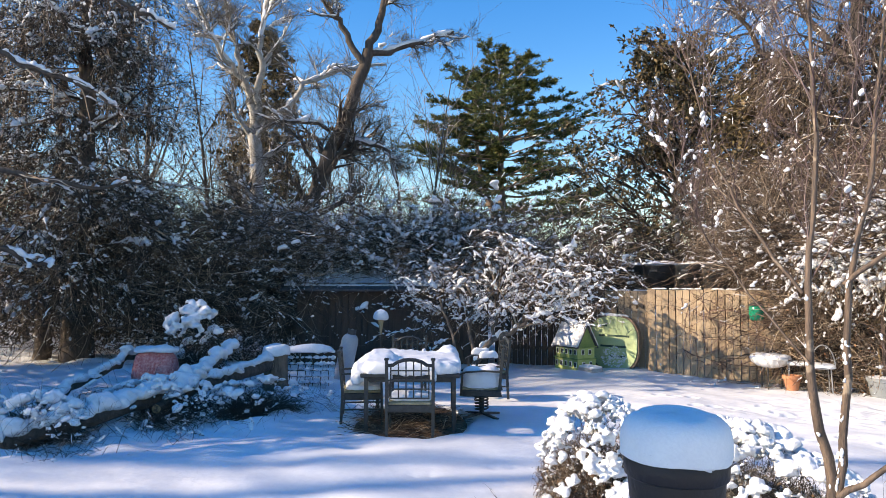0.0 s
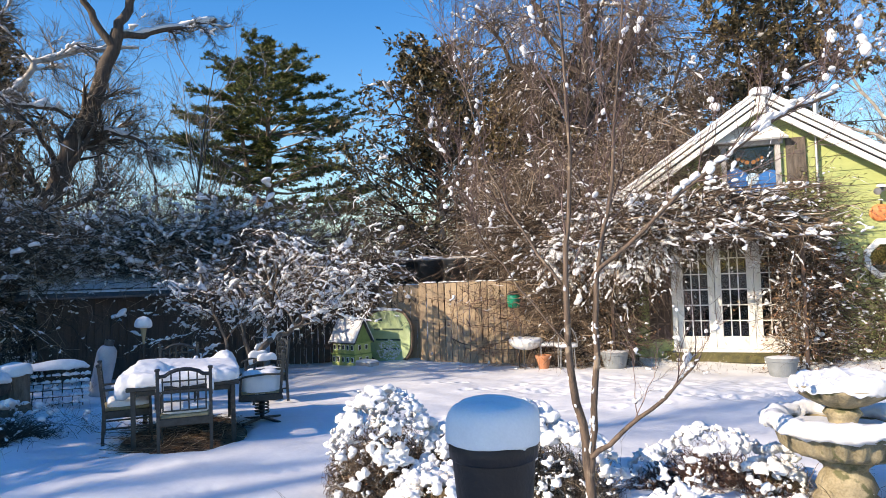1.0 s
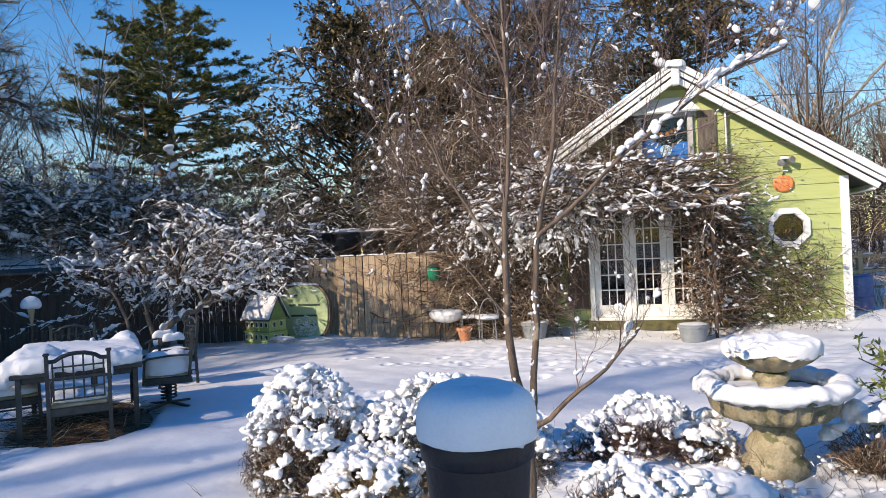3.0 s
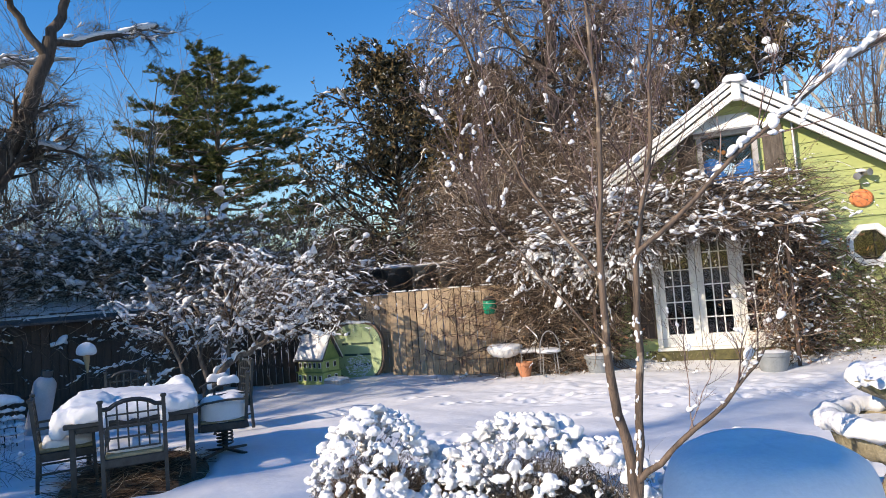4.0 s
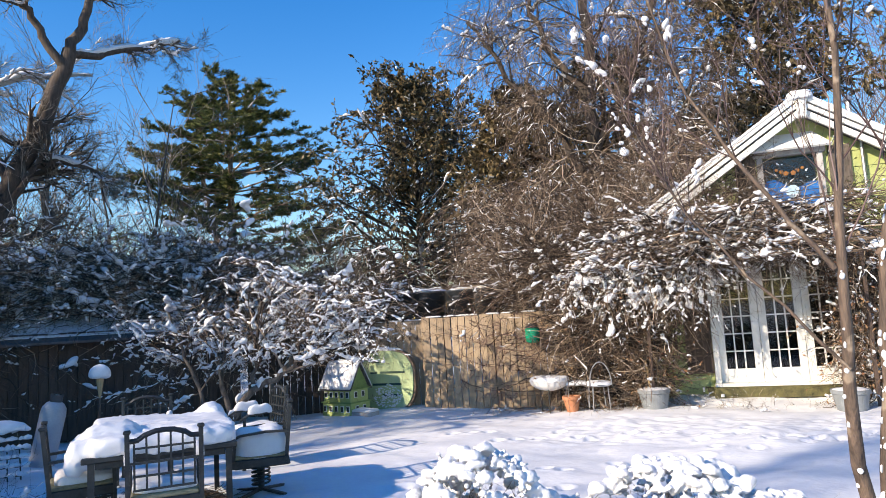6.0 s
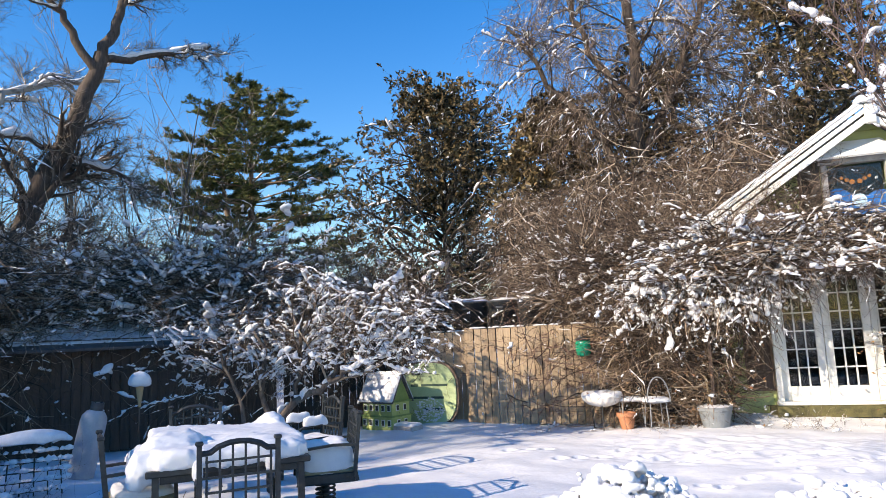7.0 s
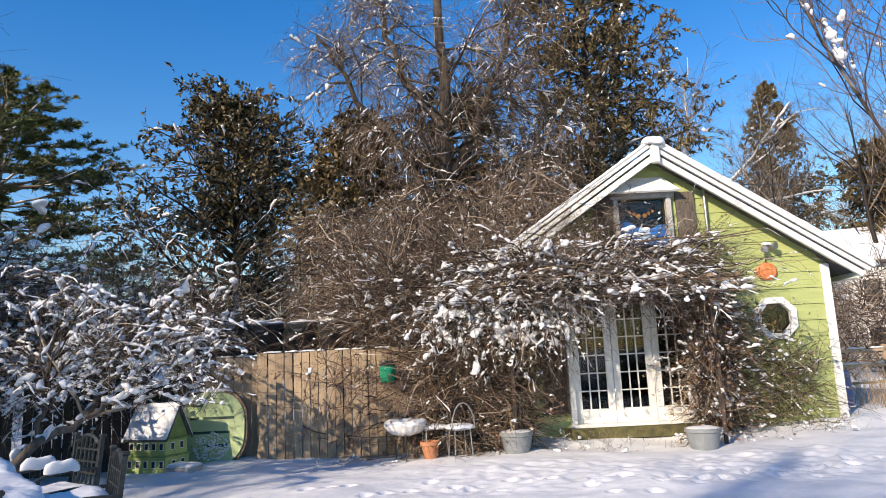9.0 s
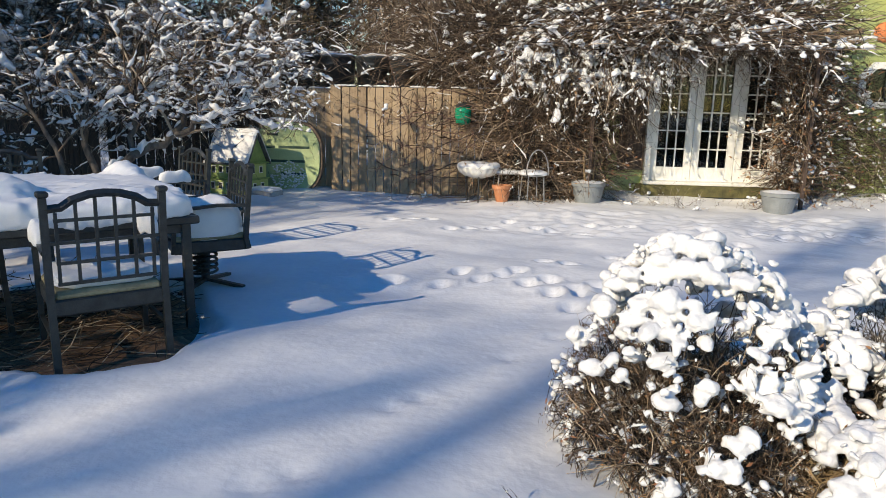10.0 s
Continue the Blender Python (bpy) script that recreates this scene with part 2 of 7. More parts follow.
def lathe(bm, profile, sides=32, at=(0, 0, 0), flute=0, depth=0.0):
    """Turns a profile of (radius, height) round the upright; flute: ribs round it."""
    rings = []
    for r, z, *f in profile:
        amount = depth if (f and f[0]) else 0.0
        rings.append([bm.verts.new((at[0] + (r * (1 + amount * math.cos(flute * i / sides * math.tau))) * math.cos(i / sides * math.tau),
                                    at[1] + (r * (1 + amount * math.cos(flute * i / sides * math.tau))) * math.sin(i / sides * math.tau),
                                    at[2] + z)) for i in range(sides)])
    for a, b in zip(rings, rings[1:]):
        for i in range(sides):
            j = (i + 1) % sides
            bm.faces.new((a[i], a[j], b[j], b[i]))
    bm.faces.new(rings[0][::-1])
    bm.faces.new(rings[-1])
    return bm


def new_bm():
    return bmesh.new()


def unit(v):
    return v / np.maximum(np.linalg.norm(v, axis=-1, keepdims=True), 1e-9)


def grow(rng, start, way, length, steps=5, wander=0.25, pull=0.0, toward=(0, 0, 1)):
    """Wandering lines: an array of lines, points and coordinates."""
    n = len(start)
    out = np.empty((n, steps, 3))
    out[:, 0] = start
    d = unit(np.asarray(way, float))
    t = np.asarray(toward, float)
    for i in range(1, steps):
        d = unit(d + rng.normal(0, wander, (n, 3)) + pull * t)
        out[:, i] = out[:, i - 1] + d * (np.asarray(length) / (steps - 1))[:, None]
    return out


def offshoots(rng, lines, radii, count, first=0.2, last=1.0, angle=(0.5, 1.1), share=(0.4, 0.7), thin=0.6):
    """Where count shoots a line spring from, which way, how long and how thick."""
    n, k, _ = lines.shape
    idx = np.repeat(np.arange(n), count)
    t = rng.uniform(first, last, len(idx)) * (k - 1)
    i = np.minimum(t.astype(int), k - 2)
    f = (t - i)[:, None]
    a, b = lines[idx, i], lines[idx, i + 1]
    tan = unit(b - a)
    side = unit(np.cross(tan, rng.normal(0, 1, (len(idx), 3))))
    ang = rng.uniform(*angle, len(idx))[:, None]
    whole = np.linalg.norm(np.diff(lines, axis=1), axis=2).sum(1)[idx]
    r = (radii[idx, i] * (1 - f[:, 0]) + radii[idx, i + 1] * f[:, 0]) * thin
    return a * (1 - f) + b * f, tan * np.cos(ang) + side * np.sin(ang), whole * rng.uniform(*share, len(idx)), r


def taper(r0, steps, end=0.35):
    return np.asarray(r0)[:, None] * np.linspace(1, end, steps)[None, :]


def tubes(lines, radii, sides=3):
    n, k, _ = lines.shape
    tan = np.empty_like(lines)
    tan[:, 1:-1] = lines[:, 2:] - lines[:, :-2]
    tan[:, 0], tan[:, -1] = lines[:, 1] - lines[:, 0], lines[:, -1] - lines[:, -2]
    tan = unit(tan)
    ref = np.where(np.abs(tan[:, :1, 2:3]) > 0.9, np.array([1.0, 0, 0]), np.array([0, 0, 1.0]))
    u = unit(np.cross(tan, np.broadcast_to(ref, tan.shape)))
    w = np.cross(tan, u)
    a = np.arange(sides) / sides * math.tau
    ring = u[:, :, None] * np.cos(a)[:, None] + w[:, :, None] * np.sin(a)[:, None]
    v = lines[:, :, None] + ring * radii[:, :, None, None]
    i = np.arange(n * k * sides).reshape(n, k, sides)
    nxt = np.roll(i, -1, axis=2)
    f = np.stack([i[:, :-1], nxt[:, :-1], nxt[:, 1:], i[:, 1:]], axis=-1).reshape(-1, 4)
    return v.reshape(-1, 3), f


def joined(pieces):
    vs, fs, at = [], [], 0
    for v, f in pieces:
        vs.append(v)
        fs.append(f + at)
        at += len(v)
    return np.concatenate(vs), np.concatenate(fs)


def lump_shape(level, seed, rough=0.24):
    bm = bmesh.new()
    bmesh.ops.create_icosphere(bm, subdivisions=level, radius=1)
    v = np.array([x.co for x in bm.verts])
    f = np.array([[x.index for x in y.verts] for y in bm.faces])
    bm.free()
    off = Vector((seed * 7.3, seed * 3.1, seed))
    k = np.array([noise.noise(Vector(p) * 1.5 + off) + 0.5 * noise.noise(Vector(p) * 3.7 + off) for p in v])
    v = v * (1 + rough * 2 * k)[:, None]
    v[:, 2] = np.where(v[:, 2] < -0.35, -0.35 + (v[:, 2] + 0.35) * 0.3, v[:, 2])
    return v, f


LUMPS = {lv: [lump_shape(lv, s, r) for s in range(6)] for lv, r in ((1, 0.22), (2, 0.13), (3, 0.2))}


def lumps(rng, places, sizes, along=None, longer=1.0, flat=0.75, level=1):
    """Soft lumps of snow, drawn out along the branch that bears them."""
    n = len(places)
    if along is None:
        along = rng.normal(0, 1, (n, 3)) * (1, 1, 0.1)
    x = unit(along)
    y = unit(np.cross(np.broadcast_to([0, 0, 1.0], x.shape), x) + 1e-6)
    z = np.cross(x, y)
    sizes = np.asarray(sizes)
    longer = np.broadcast_to(longer, n)
    kind = rng.integers(0, 6, n)
    out = []
    for s in range(6):
        sel = kind == s
        if not sel.any():
            continue
        bv, bf = LUMPS[level][s]
        sc = sizes[sel][:, None]
        v = (places[sel][:, None] + x[sel][:, None] * (bv[:, 0] * sc * longer[sel][:, None])[..., None]
             + y[sel][:, None] * (bv[:, 1] * sc)[..., None] + z[sel][:, None] * (bv[:, 2] * sc * flat)[..., None])
        f = bf[None] + (np.arange(sel.sum()) * len(bv))[:, None, None]
        out.append((v.reshape(-1, 3), f.reshape(-1, 3)))
    return joined(out)


def snow_along(rng, lines, radii, count, size=(0.02, 0.05), longer=(1.0, 2.2), level=1, above=0.6, steep=0.8, run=4):
    """Runs of uneven snow lumps on random spots of the lines, fewer on steep ones."""
    n, k, _ = lines.shape
    m = max(1, count // 2)
    idx, t = rng.integers(0, n, m * 2), rng.uniform(0.1, 1, m * 2) * (k - 1)
    i = np.minimum(t.astype(int), k - 2)
    tan = unit(lines[idx, i + 1] - lines[idx, i])
    keep = np.nonzero(np.abs(tan[:, 2]) < steep + rng.uniform(-0.2, 0.2, len(idx)))[0][:m]
    s0 = rng.uniform(size[0], size[1], len(keep)) * rng.choice([0.6, 1.0, 1.0, 1.35], len(keep))
    idx, t, s0 = np.repeat(idx[keep], run), np.repeat(t[keep], run), np.repeat(s0, run)
    step = np.linalg.norm(np.diff(lines, axis=1), axis=2).mean(axis=1)[idx]
    t = np.clip(t + np.tile(np.arange(run) - run / 2, len(keep)) * s0 * 1.15 / np.maximum(step, 0.01) + rng.normal(0, 0.1, len(t)), 0, k - 1.001)
    live = rng.uniform(0, 1, len(t)) < 0.8
    idx, t, s0 = idx[live], t[live], s0[live]
    i = np.minimum(t.astype(int), k - 2)
    f = (t - i)[:, None]
    a, b = lines[idx, i], lines[idx, i + 1]
    s = s0 * rng.uniform(0.4, 1.05, len(t))
    p = a * (1 - f) + b * f + rng.normal(0, 0.25, (len(t), 3)) * s[:, None]
    p[:, 2] += radii[idx, i] + s * above * 0.5
    return lumps(rng, p, s, unit(b - a) + rng.normal(0, 0.35, (len(t), 3)), rng.uniform(0.8, 0.5 * (1.0 + longer[1]), len(t)), 0.75, level)


def tris(vf):
    v, f = vf
    return (v, f) if f.shape[1] == 3 else (v, np.concatenate([f[:, [0, 1, 2]], f[:, [0, 2, 3]]]))


def snow_strips(rng, lines, radii, count, size=(0.012, 0.03), span=(0.06, 0.3), steep=0.75):
    """Snow that lies in uneven ribs along stretches of the lines."""
    n, k, _ = lines.shape
    idx = rng.integers(0, n, count * 2)
    t0 = rng.uniform(0, 0.85, count * 2)
    t1 = np.minimum(t0 + rng.uniform(*span, count * 2), 1.0)
    a, b = lines[idx, np.minimum((t0 * (k - 1)).astype(int), k - 1)], lines[idx, np.minimum((t1 * (k - 1)).astype(int) + 1, k - 1)]
    flat = np.abs(unit(b - a)[:, 2])
    keep = np.nonzero(flat < steep + rng.uniform(-0.2, 0.2, len(idx)))[0][:count]
    idx, t0, t1 = idx[keep], t0[keep], t1[keep]
    m = 7
    t = (t0[:, None] + (t1 - t0)[:, None] * np.linspace(0, 1, m)) * (k - 1)
    i = np.minimum(t.astype(int), k - 2)
    f = (t - i)[..., None]
    p = lines[idx[:, None], i] * (1 - f) + lines[idx[:, None], i + 1] * f
    s = rng.uniform(*size, len(keep)) * rng.choice([0.5, 0.7, 0.9, 1.3], len(keep))
    prof = np.array([0.1, 0.85, 1.0, 0.9, 1.0, 0.85, 0.1])[None] * rng.uniform(0.2, 1.7, (len(keep), m))
    r = s[:, None] * prof
    p = p + rng.normal(0, 0.3, p.shape) * r[..., None]
    p[..., 2] += radii[idx[:, None], i] * 0.7 + r * 0.45
    return tris(tubes(p, r, 4))


def blades(rng, places, ways, length, width, fold=0.15):
    """Small pointed leaves of four corners each."""
    n = len(places)
    d = unit(np.asarray(ways))
    s = unit(np.cross(d, rng.normal(0, 1, (n, 3))))
    up = np.cross(d, s)
    L, W = np.broadcast_to(length, n)[:, None], np.broadcast_to(width, n)[:, None]
    mid = places + d * L * 0.45 + up * W * fold
    v = np.stack([places, mid + s * W / 2, places + d * L, mid - s * W / 2], axis=1).reshape(-1, 3)
    return v, np.arange(n * 4).reshape(n, 4)


def spots_on(rng, lines, count, first=0.2):
    n, k, _ = lines.shape
    idx, t = rng.integers(0, n, count), rng.uniform(first, 1, count) * (k - 1)
    i = np.minimum(t.astype(int), k - 2)
    f = (t - i)[:, None]
    return lines[idx, i] * (1 - f) + lines[idx, i + 1] * f, unit(lines[idx, i + 1] - lines[idx, i])


def mound(name, half, height, material, seed, plan=0.5, crown=0.55, rough=0.03, size=3.0, cut=-0.25, nu=48, nv=20):
    """A soft cushion of snow of given half widths and height, flat below."""
    off = Vector((seed * 5.1, seed * 2.7, seed))
    vs, fs = [], []
    for j in range(nv + 1):
        ph = -math.pi / 2 + math.pi * j / nv
        for i in range(nu):
            th = math.tau * i / nu
            c, s = math.cos(th), math.sin(th)
            cp, sp = math.cos(ph), math.sin(ph)
            q = lambda w, e: math.copysign(abs(w) ** e, w)
            x, y, z = half[0] * q(cp, crown) * q(c, plan), half[1] * q(cp, crown) * q(s, plan), q(sp, crown)
            z = z * height if z > 0 else max(z, cut) * height * 0.5
            k = noise.noise(Vector((x, y, z)) * size + off)
            k2 = noise.noise(Vector((x, y, z)) * size * 3.1 + off)
            vs.append((x * (1 + rough * k), y * (1 + rough * k), z + rough * 1.6 * k + rough * 0.6 * k2))
    for j in range(nv):
        for i in range(nu):
            a, b = j * nu + i, j * nu + (i + 1) % nu
            fs.append((a, b, b + nu, a + nu))
    return solid(name, vs, fs, material)

# real window glass: a clear sheet with a mirror sheen
def clear_glass(name, tint):
    m = bpy.data.materials.new(name)
    m.use_nodes = True
    n, l = m.node_tree.nodes, m.node_tree.links
    n.remove(n["Principled BSDF"])
    t, g, f, mix = (n.new("ShaderNodeBsdf" + k) for k in ("Transparent", "Glossy")), None, n.new("ShaderNodeFresnel"), n.new("ShaderNodeMixShader")
    t, g = t
    t.inputs[0].default_value = (*tint, 1)
    g.inputs["Roughness"].default_value = 0.04
    f.inputs[0].default_value = 1.5
    l.new(f.outputs[0], mix.inputs[0])
    l.new(t.outputs[0], mix.inputs[1])
    l.new(g.outputs[0], mix.inputs[2])
    l.new(mix.outputs[0], n["Material Output"].inputs[0])
    return m


M["pane"] = clear_glass("window_glass", (0.75, 0.8, 0.8))
# near-black tone: the gloom of the unlit room is put into the colour
M["room"] = surface("unlit_room_tone", (0.03, 0.027, 0.024), (0.06, 0.054, 0.048), 3, 0.9, 0.1)

# ---- ground ----
def smooth01(a, b, v):
    t = np.clip((v - a) / (b - a), 0, 1)
    return t * t * (3 - 2 * t)


FOOT = [(-0.7 + 0.33 * i + 0.1 * math.sin(i * 2.3), 5.6 + 0.22 * i + 0.16 * (-1) ** i) for i in range(12)]
FOOT += [(3.2 + 0.3 * i + 0.1 * math.sin(i * 1.7), 8.3 + 0.12 * i + 0.15 * (-1) ** i) for i in range(12)]
FOOT += [(-0.15 + 0.19 * i, 6.0 - 0.08 * i + 0.12 * (-1) ** i) for i in range(7)] + [(0.6 + 0.1 * i, 5.15 + 0.2 * (-1) ** i) for i in range(4)]
FOOT += [(-1.2 + 0.27 * i + 0.12 * math.sin(i * 3.1), 9.0 + 0.35 * math.sin(i * 1.3) + 0.13 * (-1) ** i) for i in range(26)]
PAWS = [(-0.40 + 0.06 * i, 3.16 + 0.06 * i + 0.03 * (-1) ** i) for i in range(4)] + [(-0.8 + 0.06 * i, 2.44 + 0.05 * i + 0.03 * (-1) ** i) for i in range(4)] + [(0.2 + 0.3 * i, 3.9 + 0.35 * i) for i in range(3)]
TABLE_AT = (-2.45, 4.45)


def ground_z(x, y):
    x, y = np.asarray(x, float), np.asarray(y, float)
    z = 0.14 - 0.16 * smooth01(3, 11, y) + 0.3 * smooth01(1.0, -3.5, y)
    z = z + 0.13 * smooth01(5.0, 8.5, x) * smooth01(5, 10, y) + 0.12 * smooth01(12.0, 13.0, y)
    z = z + 0.12 * smooth01(-4, -7, x) * smooth01(9, 5, y) + 0.05 * smooth01(-0.5, -3.0, x) * smooth01(7.5, 11.5, y)
    z = z + 0.035 * np.sin(x * 1.3 + 0.7 * np.sin(y * 0.9)) * np.cos(y * 1.1 + 0.5 * np.sin(x * 0.8))
    z = z + 0.015 * np.sin(x * 3.7 + y * 1.9) * np.sin(y * 4.3 - x * 1.2)
    return z


def gz(x, y):
    return float(ground_z(x, y))


def build_ground():
    def axis(lo, hi, step):
        core = np.arange(lo, hi + step / 2, step)
        out = [step * 1.25 ** i for i in range(1, 60)]
        right, left, s = [], [], 0.0
        for o in out:
            s += o
            if s > 900:
                break
            right.append(hi + s)
            left.append(lo - s)
        return np.array(left[::-1] + list(core) + right)
    xs, ys = axis(-5.0, 6.5, 0.045), axis(-0.5, 12.5, 0.045)
    gx, gy = np.meshgrid(xs, ys)
    z = ground_z(gx, gy)
    near = (np.abs(gx) < 40) & (np.abs(gy) < 40)
    flat = [noise.fractal(Vector((a * 0.9, b * 0.9, 0.0)), 0.85, 2.1, 5) if n else 0.0 for a, b, n in zip(gx.ravel(), gy.ravel(), near.ravel())]
    rough = 0.022 + 0.12 * smooth01(2.2, 3.2, gx) * smooth01(4.2, 3.4, gy) + 0.09 * smooth01(-3.3, -4.4, gx) * smooth01(5.5, 4.5, gy)
    z = z + rough * np.array(flat).reshape(z.shape)
    for fx, fy in FOOT:
        d = ((gx - fx) / 0.07) ** 2 + ((gy - fy) / 0.11) ** 2
        z = z - 0.04 * np.exp(-d ** 2 * 0.6) + 0.018 * np.exp(-(np.sqrt(d) - 1.5) ** 2 * 4)
    for fx, fy in PAWS:
        z = z - 0.022 * np.exp(-(((gx - fx) / 0.035) ** 2 + ((gy - fy) / 0.045) ** 2))
    # trodden strip along the house
    trod = smooth01(8.0, 8.8, gy) * smooth01(11.2, 10.4, gy) * smooth01(-0.5, 1.0, gx)
    z = z + trod * 0.035 * np.array([noise.noise(Vector((a * 5.5, b * 5.5, 3.0))) if n else 0.0 for a, b, n in zip(gx.ravel(), gy.ravel(), near.ravel())]).reshape(z.shape)
    # bare ground under the table
    c, s = math.cos(radians(40.5)), math.sin(radians(40.5))
    u, v = (gx - TABLE_AT[0]) * c + (gy - TABLE_AT[1]) * s, -(gx - TABLE_AT[0]) * s + (gy - TABLE_AT[1]) * c
    bare = smooth01(1.0, 0.92, np.sqrt(((u + 0.12) / 0.78) ** 2 + ((v + 0.05) / 1.22) ** 2) + 0.09 * np.sin(u * 7) * np.sin(v * 5))
    z = z - 0.10 * bare
    v = np.stack([gx, gy, z], -1).reshape(-1, 3)
    ny, nx = gx.shape
    i = np.arange(ny * nx).reshape(ny, nx)
    f = np.stack([i[:-1, :-1], i[:-1, 1:], i[1:, 1:], i[1:, :-1]], -1).reshape(-1, 4)
    ob = new("ground", solid("ground", v, f, "ground_snow"))
    tagged(ob, "smooth snow-covered lawn with footprints", "ground", kind="structure")


build_ground()

# ---- the green garden house ----
HX0, HX1, HY, RIDGE, PEAK, SLOPE = 1.63, 8.0, 12.8, 4.8, 5.22, 0.667
DOOR = (3.02, 5.28, 0.30, 2.62)
GABLE = (4.12, 5.04, 3.52, 4.46)
OCT = (6.89, 2.05, 0.40)


def roof_under(x):
    return PEAK - SLOPE * abs(x - RIDGE)


def build_house():
    h = thing("garden_house", (HX0, HY, 0.1), 0, "lime green board-clad garden house with snowy gable roof", "house")
    o = Vector((HX0, HY, 0.1))

    def at(x, y, z):
        return Vector((x, y, z)) - o

    # front wall of cells, open at door and windows, trimmed by the roof's slopes
    bm = new_bm()
    xs = [HX0, DOOR[0], GABLE[0], GABLE[1], DOOR[1], OCT[0] - 0.3, OCT[0] + 0.3, HX1]
    zs = [-0.1, DOOR[2], OCT[1] - 0.3, OCT[1] + 0.3, DOOR[3], GABLE[2], GABLE[3], PEAK]
    holes = [(DOOR[0], DOOR[1], DOOR[2], DOOR[3]), GABLE, (OCT[0] - 0.3, OCT[0] + 0.3, OCT[1] - 0.3, OCT[1] + 0.3)]
    for x0, x1 in zip(xs, xs[1:]):
        for z0, z1 in zip(zs, zs[1:]):
            cx, cz = (x0 + x1) / 2, (z0 + z1) / 2
            if any(a < cx < b and c < cz < d for a, b, c, d in holes):
                continue
            box(bm, at(cx, HY + 0.07, cz), (x1 - x0, 0.14, z1 - z0))
    for sgn in (-1, 1):
        nrm = Vector((sgn * SLOPE, 0, 1)).normalized()
        bmesh.ops.bisect_plane(bm, geom=bm.verts[:] + bm.edges[:] + bm.faces[:], plane_co=at(RIDGE, HY, PEAK - 0.02), plane_no=nrm, clear_outer=True)
    bmesh.ops.remove_doubles(bm, verts=bm.verts[:], dist=0.0005)
    part("wall", bm, "siding", h)
    zt = roof_under(HX0) - 0.02
    for x in (HX0 + 0.07, HX1 - 0.07):
        bm = new_bm()
        box(bm, at(x, HY + 3.6, (zt - 0.1) / 2), (0.14, 6.9, zt + 0.1))
        part("wall", bm, "siding", h)
    bm = new_bm()
    box(bm, at((HX0 + HX1) / 2, HY + 7.13, 1.4), (HX1 - HX0, 0.14, 3.0))
    part("wall", bm, "siding", h)
    # thin dark sheets added over the inside siding, so the room looks unlit
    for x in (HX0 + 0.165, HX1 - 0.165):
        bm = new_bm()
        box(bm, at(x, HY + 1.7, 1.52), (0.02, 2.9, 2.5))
        part("unlit_lining", bm, "room", h, "dark sheet over the inside siding, standing in for unlit room")
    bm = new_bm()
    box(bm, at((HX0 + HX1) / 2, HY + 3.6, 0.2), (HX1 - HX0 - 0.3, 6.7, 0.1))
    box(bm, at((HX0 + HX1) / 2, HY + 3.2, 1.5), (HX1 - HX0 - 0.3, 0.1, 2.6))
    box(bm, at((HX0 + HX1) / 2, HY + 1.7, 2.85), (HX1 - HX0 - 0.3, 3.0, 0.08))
    part("inner_room", bm, "room", h, "inner floor, wall and ceiling, coloured dark as an unlit room")
    # lap boards
    k, z = 0, 0.16
    step = 0.305
    while z < PEAK - 0.15:
        z1 = min(z + step, PEAK - 0.03)
        spans = [(HX0, HX1)]
        for a, b, c, d in holes[:2]:
            if z1 > c + 0.05 and z < d + 0.1:
                spans = [s for x0, x1 in spans for s in ((x0, min(x1, a - 0.02)), (max(x0, b + 0.02), x1)) if s[1] - s[0] > 0.05]
        if z1 > OCT[1] - 0.36 and z < OCT[1] + 0.36:
            hw = 0.33
            spans = [s for x0, x1 in spans for s in ((x0, min(x1, OCT[0] - hw)), (max(x0, OCT[0] + hw), x1)) if s[1] - s[0] > 0.05]
        for x0, x1 in spans:
            lim0, lim1 = (PEAK - z) / SLOPE, (PEAK - z1) / SLOPE
            b0, b1 = max(x0, RIDGE - lim0), min(x1, RIDGE + lim0)
            t0, t1 = max(x0, RIDGE - lim1), min(x1, RIDGE + lim1)
            if b1 - b0 < 0.05:
                continue
            t0, t1 = min(t0, t1 - 0.01) if t1 > t0 else ((t0 + t1) / 2 - 0.01), max(t1, t0 + 0.01) if t1 > t0 else ((t0 + t1) / 2 + 0.01)
            pts = [(b0, -0.032, z), (b1, -0.032, z), (t1, -0.014, z1 - 0.006), (t0, -0.014, z1 - 0.006)]
            vs = [at(x, HY + y, q) for x, y, q in pts] + [at(x, HY - 0.002, q) for x, y, q in pts]
            fs = [(0, 1, 2, 3), (7, 6, 5, 4), (0, 4, 5, 1), (1, 5, 6, 2), (2, 6, 7, 3), (3, 7, 4, 0)]
            child("board", solid("board", vs, fs, "siding", False), h)
        z += step
    # corner trim
    for x, s in ((HX1 - 0.07, 1), (HX0 + 0.07, -1)):
        bm = new_bm()
        top = roof_under(x + s * 0.07) - 0.05
        box(bm, at(x, HY - 0.045, (top + 0.12) / 2), (0.16, 0.035, top - 0.12), None, 0.004)
        part("corner_board", bm, "white_paint", h, "white painted corner board")
    # roof slabs with stepped rake boards
    th = math.atan(SLOPE)
    run = 3.64
    for sgn in (-1, 1):
        ln = run / math.cos(th)
        turn = Matrix.Rotation(sgn * th, 3, "Y")
        mid = Vector((RIDGE + sgn * run / 2, 0, PEAK - SLOPE * run / 2))
        up = Vector((sgn * math.sin(th), 0, math.cos(th)))
        bm = new_bm()
        c = mid + up * 0.06
        box(bm, at(c.x, HY + 3.4, c.z), (ln, 7.5, 0.12), turn)
        roof = part("roof", bm, "shingle", h, "dark shingled roof slope")
